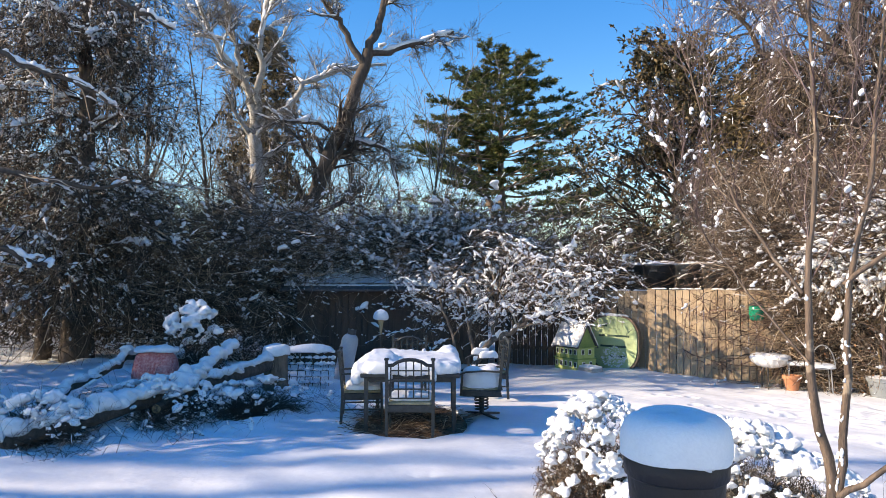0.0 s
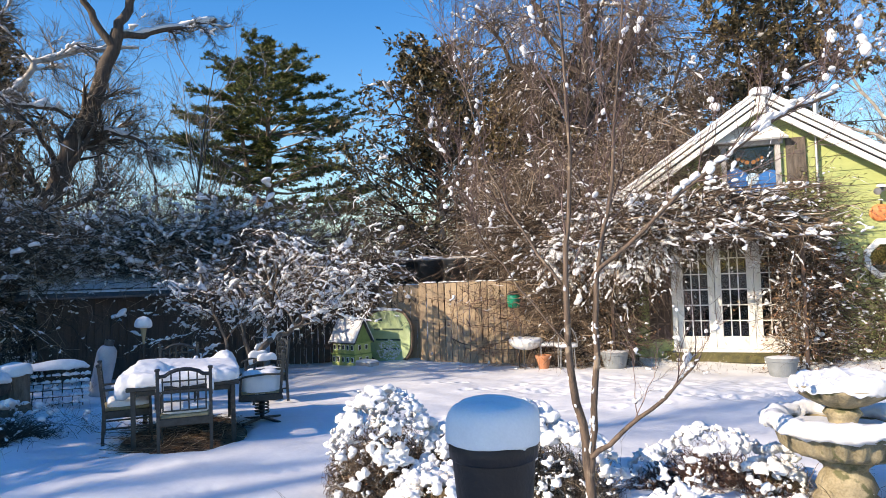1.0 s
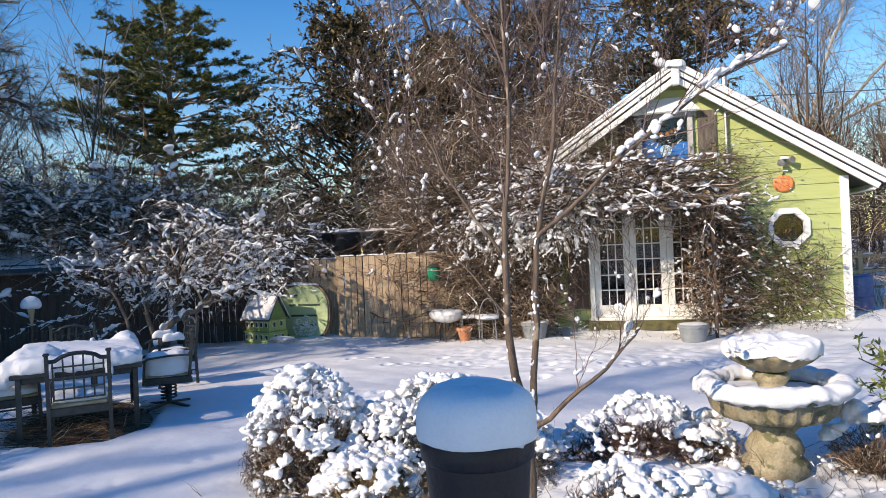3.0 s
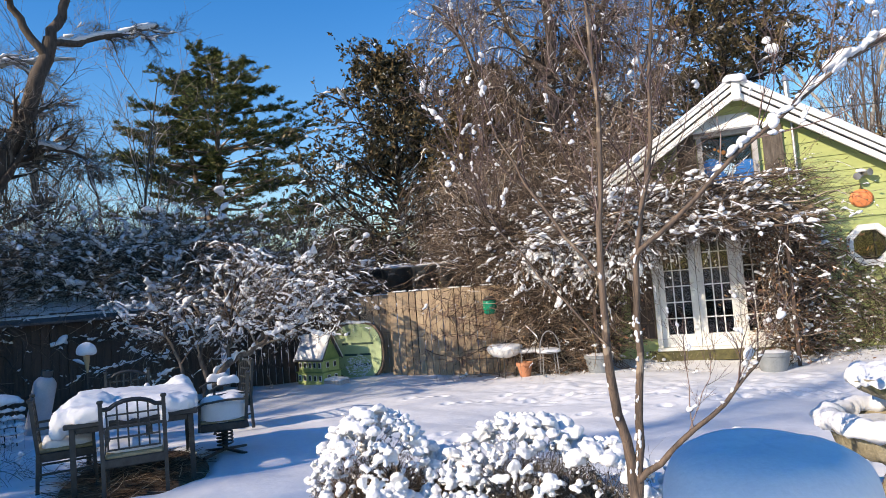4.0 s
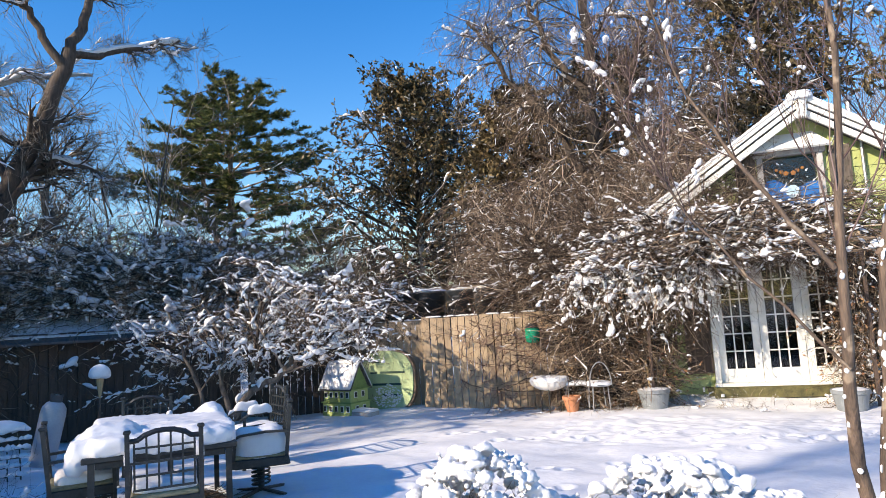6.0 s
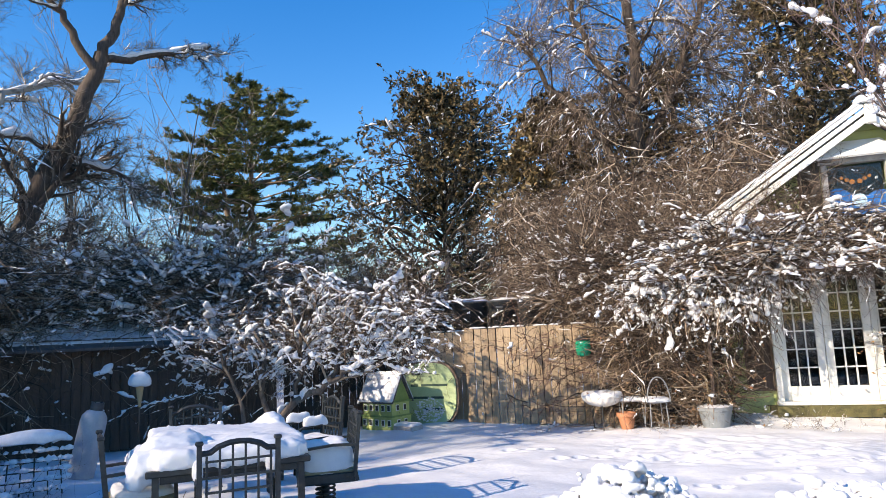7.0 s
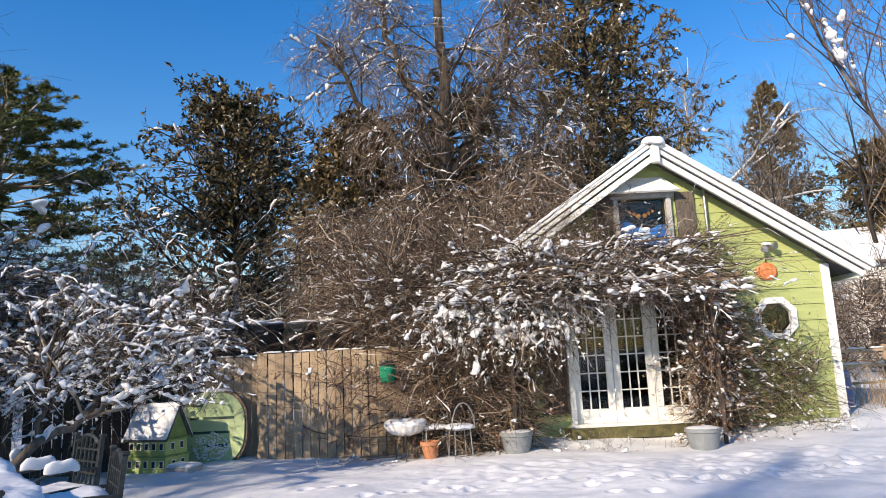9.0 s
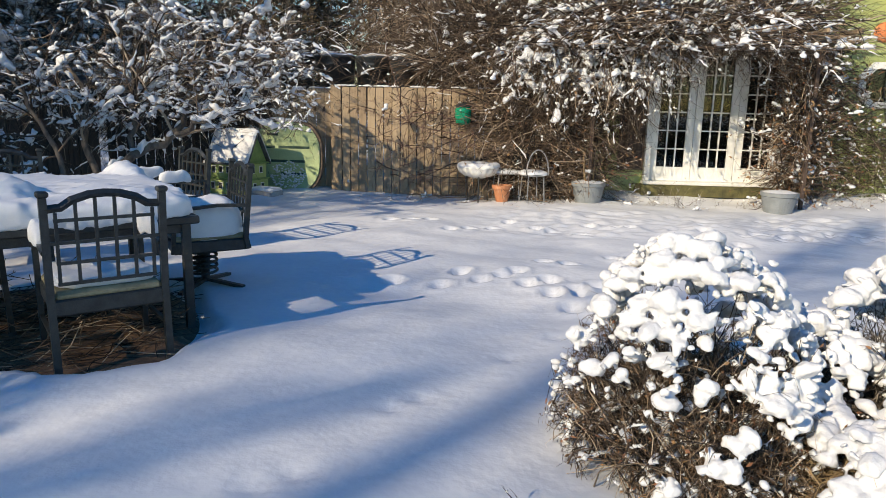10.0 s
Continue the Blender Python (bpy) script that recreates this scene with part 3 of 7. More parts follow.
        for i, (drop, w, y0) in enumerate(((-0.03, 0.11, -0.40), (0.085, 0.075, -0.43), (0.165, 0.06, -0.46))):
            bm = new_bm()
            c = mid + up * drop
            box(bm, at(c.x + sgn * 0.02 * i, HY + y0, c.z), (ln + 0.05 * i, 0.07, w), turn, 0.006)
            part("rake_board", bm, "white_paint", roof, "white painted rake board")
        rng = np.random.default_rng(5 + sgn)
        bm = new_bm()
        c = mid + up * 0.225
        box(bm, at(c.x + sgn * 0.04, HY + 3.3, c.z), (ln + 0.1, 7.6, 0.07), turn, 0.03)
        part("snow", bm, "snow", roof, "thin snow lying on the roof")
        n = 60
        t = rng.uniform(-0.5, 0.5, n) * ln
        dirv = Vector((math.cos(th), 0, -sgn * math.sin(th)))
        pl = np.array([at(*(mid + up * 0.25 + dirv * a + Vector((0, HY - 0.44, 0)))) for a in t])
        v, f = lumps(rng, pl, rng.uniform(0.04, 0.075, n), np.tile(np.array(dirv), (n, 1)), rng.uniform(1.5, 4, n), 0.6)
        child("snow_ridge", solid("snow", v, f, "snow"), roof)
        bm = new_bm()
        c = Vector((RIDGE + sgn * run * 0.985, HY + 3.4, PEAK - SLOPE * run - 0.02))
        box(bm, at(c.x, c.y, c.z), (0.05, 7.5, 0.16), turn, 0.005)
        part("fascia", bm, "white_paint", roof, "white painted eave board")
    bm = new_bm()
    box(bm, at(RIDGE, HY - 0.48, PEAK + 0.0), (0.16, 0.12, 0.36), None, 0.02)
    part("ridge_post", bm, "white_paint", h, "white painted ridge end block")
    child("snow_cap", mound("snow_cap", (0.22, 0.2), 0.14, "snow", 3, 0.9, 0.8), h).location = at(RIDGE, HY - 0.42, PEAK + 0.22)

    # gable window with hood and side panels
    def bat(x, y, z):
        return Vector((x, HY + y, z))
    a, b, c, d = GABLE
    bm = new_bm()
    for nm, ctr, size in (("jamb", (a - 0.05, -0.05, (c + d) / 2), (0.1, 0.12, d - c + 0.2)), ("jamb", (b + 0.05, -0.05, (c + d) / 2), (0.1, 0.12, d - c + 0.2)),
                          ("head", ((a + b) / 2, -0.06, d + 0.05), (b - a + 0.3, 0.14, 0.1)), ("sill", ((a + b) / 2, -0.07, c - 0.05), (b - a + 0.3, 0.16, 0.08))):
        box(bm, bat(*ctr), size, None, 0.006)
    w = part("gable_window", bm, "concrete", h, "grey framed stained glass gable window")
    w.location = at(0, 0, 0)
    for x in (a - 0.3, b + 0.38):
        bm = new_bm()
        box(bm, bat(x, -0.05, (c + d) / 2 + 0.05), (0.36, 0.05, d - c + 0.1), None, 0.006)
        part("side_panel", bm, "bark_grey", w, "grey stained panel beside the window")
    bm = new_bm()
    wide, top_w = (b - a) / 2 + 0.24, (b - a) / 2 - 0.02
    q = [(-wide, -0.30, d + 0.10), (wide, -0.30, d + 0.10), (top_w, -0.04, d + 0.42), (-top_w, -0.04, d + 0.42)]
    front = [bm.verts.new(bat((a + b) / 2 + x, y, z)) for x, y, z in q]
    back = [bm.verts.new(bat((a + b) / 2 + x, y + 0.03, z - 0.03)) for x, y, z in q]
    for fc in ((0, 1, 2, 3), (7, 6, 5, 4), (0, 4, 5, 1), (1, 5, 6, 2), (2, 6, 7, 3), (3, 7, 4, 0)):
        bm.faces.new([(front + back)[k] for k in fc])
    part("hood", bm, "white_paint", w, "white sloping board hood over the window")
    bm = new_bm()
    box(bm, bat((a + b) / 2, 0.03, (c + d) / 2), (b - a, 0.012, d - c))
    part("pane", bm, "pane", w)
    bm = new_bm()
    for i in range(26):
        t0, t1 = i / 26, (i + 1) / 26
        top = c + 0.42 + 0.06 * math.sin(t0 * 9) + 0.05 * math.cos(t0 * 4)
        x0, x1 = a + t0 * (b - a), a + t1 * (b - a)
        box(bm, bat((x0 + x1) / 2, 0.015, (c + top) / 2), (x1 - x0, 0.01, top - c))
    bmesh.ops.remove_doubles(bm, verts=bm.verts[:], dist=0.0005)
    part("blue_panel", bm, "blue_glass", w, "deep blue stained glass waves")
    bm = new_bm()
    rod(bm, bat((a + b) / 2 + 0.02, 0.012, c + 0.27), bat((a + b) / 2 + 0.02, -0.006, c + 0.27), 0.12, 0.12, 28)
    part("moon_disc", bm, "light_glass", w, "round pale blue stained glass disc")
    bm = new_bm()
    for s in (-1, 1):
        for q in range(3):
            rod(bm, bat((a + b) / 2 + s * (0.06 + 0.08 * q), 0.012, c + 0.62 + 0.04 * q), bat((a + b) / 2 + s * (0.06 + 0.08 * q), 0.002, c + 0.62 + 0.04 * q), 0.05 - 0.008 * q, None, 5)
    part("amber_piece", bm, "amber_glass", w, "small amber stained glass shapes")
    for s in (-1, 1):
        bm = new_bm()
        for q in range(14):
            t = q / 13
            p0 = bat((a + b) / 2 + s * (0.05 + 0.36 * t), 0.004, c + 0.46 + 0.38 * math.sin(t * 2.6))
            t2 = (q + 1) / 13
            p1 = bat((a + b) / 2 + s * (0.05 + 0.36 * t2), 0.004, c + 0.46 + 0.38 * math.sin(t2 * 2.6))
            rod(bm, p0, p1, 0.008, None, 5)
        part("leading", bm, "iron", w, "dark lead lines of the stained glass")

    # octagonal window
    bm = new_bm()
    for i in range(8):
        q = [Vector((OCT[0] + 0.315 * math.cos(math.tau * (i + e) / 8), HY - 0.01, OCT[1] + 0.315 * math.sin(math.tau * (i + e) / 8))) for e in (-0.5, 0.5)]
        bar(bm, q[0], q[1], 0.03)
    ow = part("octagon_window", bm, "white_paint", h, "white framed eight-sided window")
    ow.location = at(0, 0, 0)
    for i in range(8):
        bm = new_bm()
        a0, a1 = math.tau * (i - 0.5) / 8, math.tau * (i + 0.5) / 8
        ro, ri = OCT[2] * 1.06, OCT[2] * 0.76
        q = [(r * math.cos(an), y, r * math.sin(an)) for r, an in ((ri, a0), (ro, a0), (ro, a1), (ri, a1)) for y in (-0.085, 0.0)]
        vs = [bm.verts.new(Vector((OCT[0] + x, HY + y, OCT[1] + zz))) for x, y, zz in q]
        for fc in ((0, 2, 4, 6), (7, 5, 3, 1), (0, 1, 3, 2), (2, 3, 5, 4), (4, 5, 7, 6), (6, 7, 1, 0)):
            bm.faces.new([vs[j] for j in fc])
        bmesh.ops.recalc_face_normals(bm, faces=bm.faces[:])
        part("frame_piece", bm, "white_paint", ow)
    bm = new_bm()
    rod(bm, (OCT[0], HY + 0.03, OCT[1]), (OCT[0], HY + 0.04, OCT[1]), 0.33, None, 8)
    part("pane", bm, "pane", ow)
    bm = new_bm()
    bar(bm, (OCT[0] + 0.1, HY + 0.01, OCT[1] - 0.3), (OCT[0] + 0.1, HY + 0.01, OCT[1] + 0.3), 0.012)
    part("glazing_bar", bm, "iron", ow)

    # french doors: four leaves in one white frame
    x0, x1, z0, z1 = DOOR
    dr = None
    for nm, ctr, size in (("french_doors", ((x0 + x1) / 2, -0.06, z1 + 0.07), (x1 - x0 + 0.24, 0.17, 0.14)), ("jamb", (x0 - 0.05, -0.06, (z0 + z1) / 2), (0.10, 0.16, z1 - z0)), ("jamb", (x1 + 0.05, -0.06, (z0 + z1) / 2), (0.10, 0.16, z1 - z0)),
                          ("sill", ((x0 + x1) / 2, -0.10, z0 - 0.03), (x1 - x0 + 0.24, 0.26, 0.06))):
        bm = new_bm()
        box(bm, bat(*ctr), size, None, 0.006)
        if dr is None:
            dr = part(nm, bm, "white_paint", h, "white painted glazed french doors, closed")
            dr.location = at(0, 0, 0)
        else:
            part(nm, bm, "white_paint", dr)
    bm = new_bm()
    box(bm, bat((x0 + x1) / 2, -0.14, z0 - 0.14), (x1 - x0 + 0.5, 0.1, 0.16), None, 0.01)
    part("step_board", bm, "moss", dr, "mossy green board below the sill")
    n = 3
    lw = (x1 - x0) / n
    for i in range(n):
        lx0, lx1 = x0 + i * lw + 0.004, x0 + (i + 1) * lw - 0.004
        leaf = new_bm()
        st, bot = 0.13, 0.25
        box(leaf, bat(lx0 + st / 2, 0, (z0 + z1) / 2), (st, 0.05, z1 - z0), None, 0.004)
        box(leaf, bat(lx1 - st / 2, 0, (z0 + z1) / 2), (st, 0.05, z1 - z0), None, 0.004)
        box(leaf, bat((lx0 + lx1) / 2, 0, z0 + bot / 2), (lx1 - lx0 - 2 * st, 0.046, bot), None, 0.004)
        box(leaf, bat((lx0 + lx1) / 2, 0, z1 - 0.06), (lx1 - lx0 - 2 * st, 0.046, 0.12), None, 0.004)
        part("door_leaf", leaf, "white_paint", dr)
        gx0, gx1, gz0, gz1 = lx0 + st, lx1 - st, z0 + bot, z1 - 0.12
        for q in range(1, 3):
            bm = new_bm()
            x = gx0 + (gx1 - gx0) * q / 3
            box(bm, bat(x, -0.004, (gz0 + gz1) / 2), (0.024, 0.03, gz1 - gz0))
            part("glazing_bar", bm, "white_paint", dr)
        for q in range(1, 6):
            bm = new_bm()
            z = gz0 + (gz1 - gz0) * q / 6
            box(bm, bat((gx0 + gx1) / 2, -0.002, z), (gx1 - gx0, 0.03, 0.024))
            part("glazing_bar", bm, "white_paint", dr)
        bm = new_bm()
        box(bm, bat((gx0 + gx1) / 2, 0.012, (gz0 + gz1) / 2), (gx1 - gx0, 0.006, gz1 - gz0))
        part("pane", bm, "pane", dr)
    bm = new_bm()
    box(bm, bat((x0 + x1) / 2 + 0.2, -0.14, 0.14), (x1 - x0 + 0.7, 0.3, 0.2), None, 0.01)
    part("mossy_step", bm, "moss", dr, "mossy weathered board below the doors")
    # dark sidelight left of the doors
    bm = new_bm()
    for i in range(4):
        bar(bm, bat(2.46 + 0.145 * i, -0.06, 0.5), bat(2.46 + 0.145 * i, -0.06, 2.4), 0.03)
    for i in range(7):
        bar(bm, bat(2.44, -0.06, 0.5 + 0.316 * i), bat(2.92, -0.06, 0.5 + 0.316 * i), 0.03)
    sl = part("sidelight", bm, "bark_brown", h, "brown paned sidelight behind the vines")
    sl.location = at(0, 0, 0)
    bm = new_bm()
    box(bm, bat(2.68, -0.045, 1.45), (0.46, 0.01, 1.9))
    part("pane", bm, "shed_wood", sl)
    # pipe on the gable and vent above the roof
    bm = new_bm()
    rod(bm, at(5.78, HY - 0.1, 3.3), at(5.78, HY - 0.1, 4.6), 0.03)
    part("downpipe", bm, "metal", h, "thin grey pipe on the gable")
    bm = new_bm()
    rod(bm, at(6.0, HY + 1.2, 4.4), at(6.0, HY + 1.2, 5.7), 0.06)
    rod(bm, at(6.0, HY + 1.2, 5.68), at(6.0, HY + 1.2, 5.8), 0.10, 0.03)
    part("vent_pipe", bm, "metal", h, "galvanised vent pipe with a cap")


build_house()


def build_flood_lamp():
    t = thing("flood_lamp", (6.86, HY - 0.04, 3.4), 0, "pair of metal flood lamps fixed on the green wall", "lamp")
    bm = new_bm()
    rod(bm, (0, 0, 0), (0, -0.05, 0), 0.06, None, 16)
    part("base", bm, "metal", t)
    for s in (-1, 1):
        bm = new_bm()
        rod(bm, (s * 0.03, -0.05, 0), (s * 0.11, -0.2, -0.03 + 0.03 * s), 0.035, 0.07, 14)
        part("head", bm, "metal", t)
    child("snow", mound("snow", (0.11, 0.07), 0.05, "snow", 8, 1, 1, nu=16, nv=8), t).location = (0, -0.1, 0.05)


def build_pumpkin():
    t = thing("pumpkin_ornament", (6.83, HY - 0.05, 2.94), 0, "orange round pumpkin-shaped metal ornament hung on wall", "ornament")
    bm = new_bm()
    lathe(bm, [(0.19 * math.sin(math.pi * k / 12) + 0.001, -0.17 * math.cos(math.pi * k / 12), 1) for k in range(13)], 64, flute=10, depth=0.06)
    bmesh.ops.scale(bm, vec=(1.0, 0.35, 1.0), verts=bm.verts[:])
    part("body", bm, "orange", t, smooth=True)
    bm = new_bm()
    rod(bm, (0, 0, 0.18), (0.01, 0, 0.24), 0.02, 0.012)
    rod(bm, (0.01, 0, 0.22), (0.01, 0, 0.45), 0.003)
    part("stem", bm, "moss", t)


build_flood_lamp()
build_pumpkin()

# ---- fences and shed ----


def fence_run(name, a, b, height, material, seed, label, post_at_start=False):
    rng = np.random.default_rng(seed)
    a, b = Vector(a), Vector(b)
    d = (b - a)
    ln, turn = d.length, math.degrees(math.atan2(d.y, d.x))
    f = thing(name, (a.x, a.y, gz(a.x, a.y) - 0.05), turn, label, "fence", kind="structure")
    n = int(ln / 0.142)
    w = ln / n
    for z in (0.45, height - 0.35):
        bm = new_bm()
        box(bm, (ln / 2, 0.045, z), (ln, 0.04, 0.09), None, 0.004)
        part("rail", bm, material, f)
    kinds = []
    for q in range(5):
        bm = new_bm()
        hq = height + rng.uniform(-0.015, 0.015)
        box(bm, (0, 0, hq / 2), (w - 0.013, 0.02, hq), None, 0.003)
        me = bpy.data.meshes.new("plank")
        bm.to_mesh(me)
        bm.free()
        me.materials.append(M[material])
        kinds.append(me)
    for i in range(n):
        p = child("plank", kinds[int(rng.integers(0, 5))], f)
        p.location = (w * (i + 0.5), rng.uniform(-0.004, 0.004), rng.uniform(-0.01, 0.01))
        p.rotation_euler = (0, rng.uniform(-0.006, 0.006), rng.uniform(-0.02, 0.02))
    for x in ([0.0] if post_at_start else []) + [ln * k / max(1, round(ln / 2.4)) for k in range(1, round(ln / 2.4) + 1)]:
        bm = new_bm()
        box(bm, (x, 0.07, (height + 0.02) / 2), (0.10, 0.10, height + 0.02), None, 0.006)
        part("post", bm, material, f)
    cnt = int(ln * 14)
    pl = np.stack([rng.uniform(0, ln, cnt), rng.normal(0, 0.008, cnt), np.full(cnt, height + 0.012)], 1)
    v, fc = lumps(rng, pl, rng.uniform(0.018, 0.034, cnt), np.tile([1.0, 0, 0], (cnt, 1)), rng.uniform(1.2, 4, cnt), 0.7)
    child("snow_line", solid("snow", v, fc, "snow"), f, "thin line of snow on the fence top")
    return f


# ---- the table group ----
U, V = Vector((math.cos(radians(40.5)), math.sin(radians(40.5)))), Vector((-math.sin(radians(40.5)), math.cos(radians(40.5))))
CORNER = Vector((-1.70, 4.28))


def on_patio(u, v):
    p = CORNER + U * u + V * v
    return p.x, p.y


PATIO_Z = 0.10


def build_chair(name, label, swivel=False):
    """A dark iron patio chair that faces +y; its back stands at y = -0.25. swivel: on a coil spring and a cross foot."""
    c = thing(name, (0, 0, 0), 0, label, "chair", "chairs round the patio table")
    w, lean = 0.275, 0.10

    def back(x, z):
        return Vector((x, -0.25 - lean * max(0.0, z - 0.4), z))
    for s in (-1, 1):
        bm = new_bm()
        bar(bm, (s * w, -0.27, 0.33 if swivel else 0), back(s * w, 0.42), 0.036)
        bar(bm, back(s * w, 0.41), back(s * w, 0.94), 0.036)
        box(bm, back(s * w, 0.955), (0.056, 0.056, 0.03), None, 0.008)
        part("back_post", bm, "iron", c)
        bm = new_bm()
        bar(bm, (s * w, 0.27, 0.33 if swivel else 0), (s * w, 0.25, 0.62), 0.03)
        part("front_leg", bm, "iron", c)
        bm = new_bm()
        for a, b in zip(((s * w, -0.27, 0.66), (s * w, -0.05, 0.67), (s * w, 0.2, 0.65)), ((s * w, -0.05, 0.67), (s * w, 0.2, 0.65), (s * w, 0.31, 0.60))):
            bar(bm, a, b, 0.045, 0.022)
        part("armrest", bm, "iron", c)
        for y in () if swivel else (-0.27, 0.27):
            bm = new_bm()
            rod(bm, (s * w, y, 0), (s * w, y, 0.02), 0.026, 0.022, 10)
            part("foot", bm, "iron", c)
    pts = [(-w, 0.88), (-0.2, 0.885), (-0.15, 0.92), (-0.07, 0.945), (0.0, 0.95), (0.07, 0.945), (0.15, 0.92), (0.2, 0.885), (w, 0.88)]
    rail = np.array([[tuple(back(*q)) for q in pts]])
    child("top_rail", solid("top_rail", *tubes(rail, np.full((1, len(pts)), 0.021), 4), "iron", False), c)
    for i in range(6):
        x = -0.225 + 0.09 * i
        top = 0.86 if abs(x) > 0.17 else 0.925
        bm = new_bm()
        bar(bm, back(x, 0.49), back(x, top), 0.016)
        part("back_bar", bm, "iron", c)
    for z, ww in ((0.49, 0.235), (0.60, 0.235), (0.705, 0.27), (0.82, 0.235)):
        bm = new_bm()
        bar(bm, back(-ww, z), back(ww, z), 0.016)
        part("cross_bar", bm, "iron", c)
    bm = new_bm()
    box(bm, (0, 0, 0.365), (0.54, 0.53, 0.09), None, 0.01)
    part("seat_frame", bm, "iron", c)
    bm = new_bm()
    box(bm, (0, 0, 0.425), (0.52, 0.52, 0.05), None, 0.018)
    part("seat", bm, "cushion", c, "weathered greenish seat pad")
    if swivel:
        bm = new_bm()
        rod(bm, (0, 0, 0.04), (0, 0, 0.32), 0.03, 0.045, 12)
        part("column", bm, "iron", c)
        turns = np.linspace(0, 1, 80)
        coil = np.stack([0.09 * np.cos(turns * 31), 0.09 * np.sin(turns * 31), 0.10 + 0.2 * turns], 1)[None]
        child("spring", solid("spring", *tubes(coil, np.full((1, 80), 0.011), 6), "iron"), c, "rusty coil spring")
        for k in range(4):
            a = math.tau * (k + 0.5) / 4
            bm = new_bm()
            bar(bm, (0, 0, 0.06), (0.33 * math.cos(a), 0.33 * math.sin(a), 0.02), 0.04, 0.025)
            part("foot", bm, "iron", c)
    else:
        for s in (-1, 1):
            bm = new_bm()
            bar(bm, (s * w, -0.26, 0.2), (s * w, 0.265, 0.2), 0.02)
            part("stretcher", bm, "iron", c)
    child("seat_snow", mound("seat_snow", (0.25, 0.24), 0.07, "soft_snow", 11, 0.35, 0.5, 0.02, 6), c, "cushion of snow on the seat").location = (0, 0.02, 0.455)
    for s, seed in () if swivel else ((-1, 4), (1, 5)):
        child("arm_snow", mound("arm_snow", (0.04, 0.16), 0.09, "snow", seed, 0.7, 0.7, 0.02, 9, nu=20, nv=10), c, "lump of snow on the armrest").location = (s * w, 0.05, 0.68)
    return c


def build_table_group():
    chair = build_chair("patio_chair", "dark iron patio chair with lattice back and snowy seat")
    def spot(u, v, face):
        x, y = on_patio(u, v)
        return pose(x, y, PATIO_Z, 0, 0, 40.5 + face)
    chair.matrix_basis = spot(-0.60, -0.13, 0)
    side = build_chair("patio_chair", "dark iron swivel patio chair, seat heaped with snow", True)
    side.matrix_basis = spot(0.33, 1.02, 84)
    copy_thing(chair, spot(0.52, 2.69, 101))
    copy_thing(chair, spot(-1.30, 0.74, -84))
    copy_thing(chair, spot(-0.80, 2.68, 176))
    cx, cy = on_patio(-0.62, 0.82)
    t = thing("patio_table", (cx, cy, PATIO_Z), 40.5, "dark slatted iron patio table under thick snow", "table")
    hw, hl, top = 0.62, 0.82, 0.72
    for s in range(9):
        bm = new_bm()
        box(bm, (0, -hl + 0.11 + (2 * hl - 0.22) * s / 8, top - 0.012), (2 * hw - 0.12, 0.16, 0.02), None, 0.003)
        part("slat", bm, "iron", t)
    for x, y, sx, sy in ((0, -hl + 0.03, 2 * hw, 0.06), (0, hl - 0.03, 2 * hw, 0.06), (-hw + 0.03, 0, 0.06, 2 * hl - 0.12), (hw - 0.03, 0, 0.06, 2 * hl - 0.12)):
        bm = new_bm()
        box(bm, (x, y, top - 0.02), (sx, sy, 0.05), None, 0.008)
        part("rim", bm, "iron", t)
    for sx in (-1, 1):
        for sy in (-1, 1):
            bm = new_bm()
            bar(bm, (sx * (hw - 0.07), sy * (hl - 0.07), 0), (sx * (hw - 0.07), sy * (hl - 0.07), top - 0.03), 0.05)
            part("leg", bm, "iron", t)
    bm = new_bm()
    for s in (-1, 1):
        box(bm, (s * (hw - 0.07), 0, top - 0.075), (0.03, 2 * hl - 0.2, 0.06), None, 0.004)
        box(bm, (0, s * (hl - 0.07), top - 0.075), (2 * hw - 0.2, 0.03, 0.06), None, 0.004)
    part("apron", bm, "iron", t)
    heaps = [(mound("slab", (0.64, 0.84), 0.15, "soft_snow", 2, 0.26, 0.34, 0.03, 2.6, nu=88, nv=28), (0, 0, top + 0.01)),
             (mound("heap", (0.26, 0.36), 0.19, "soft_snow", 6, 0.8, 0.9, 0.03, 3), (-0.42, -0.30, top + 0.05)),
             (mound("heap", (0.16, 0.26), 0.20, "soft_snow", 7, 0.9, 0.9, 0.03, 3), (0.48, 0.50, top + 0.05)),
             (mound("drape", (0.16, 0.40), 0.20, "soft_snow", 9, 0.8, 0.8, 0.05, 5, cut=-0.9), (-0.62, -0.35, top - 0.04)),
             (mound("drape", (0.07, 0.10), 0.16, "soft_snow", 10, 0.8, 0.8, 0.05, 7, cut=-0.9), (-0.69, -0.62, top - 0.10))]
    shells = []
    for me, off in heaps:
        v = np.array([tuple(q.co) for q in me.vertices]) + np.array(off)
        shells.append((v, np.array([tuple(q.vertices) for q in me.polygons])))
        bpy.data.meshes.remove(me)
    merged(child("snow_cover", solid("snow_cover", *joined(shells), "soft_snow"), t, "thick rounded slab of snow"), 0.018, 6)
    # heap on the nearer side chair
    child("snow_wedge", mound("snow_wedge", (0.26, 0.27), 0.25, "soft_snow", 12, 0.45, 0.5, 0.03, 4), side, "deep block of snow filling the seat").location = (0, 0.0, 0.45)
    # bare paving
    me_v, me_f, n = [], [], 64
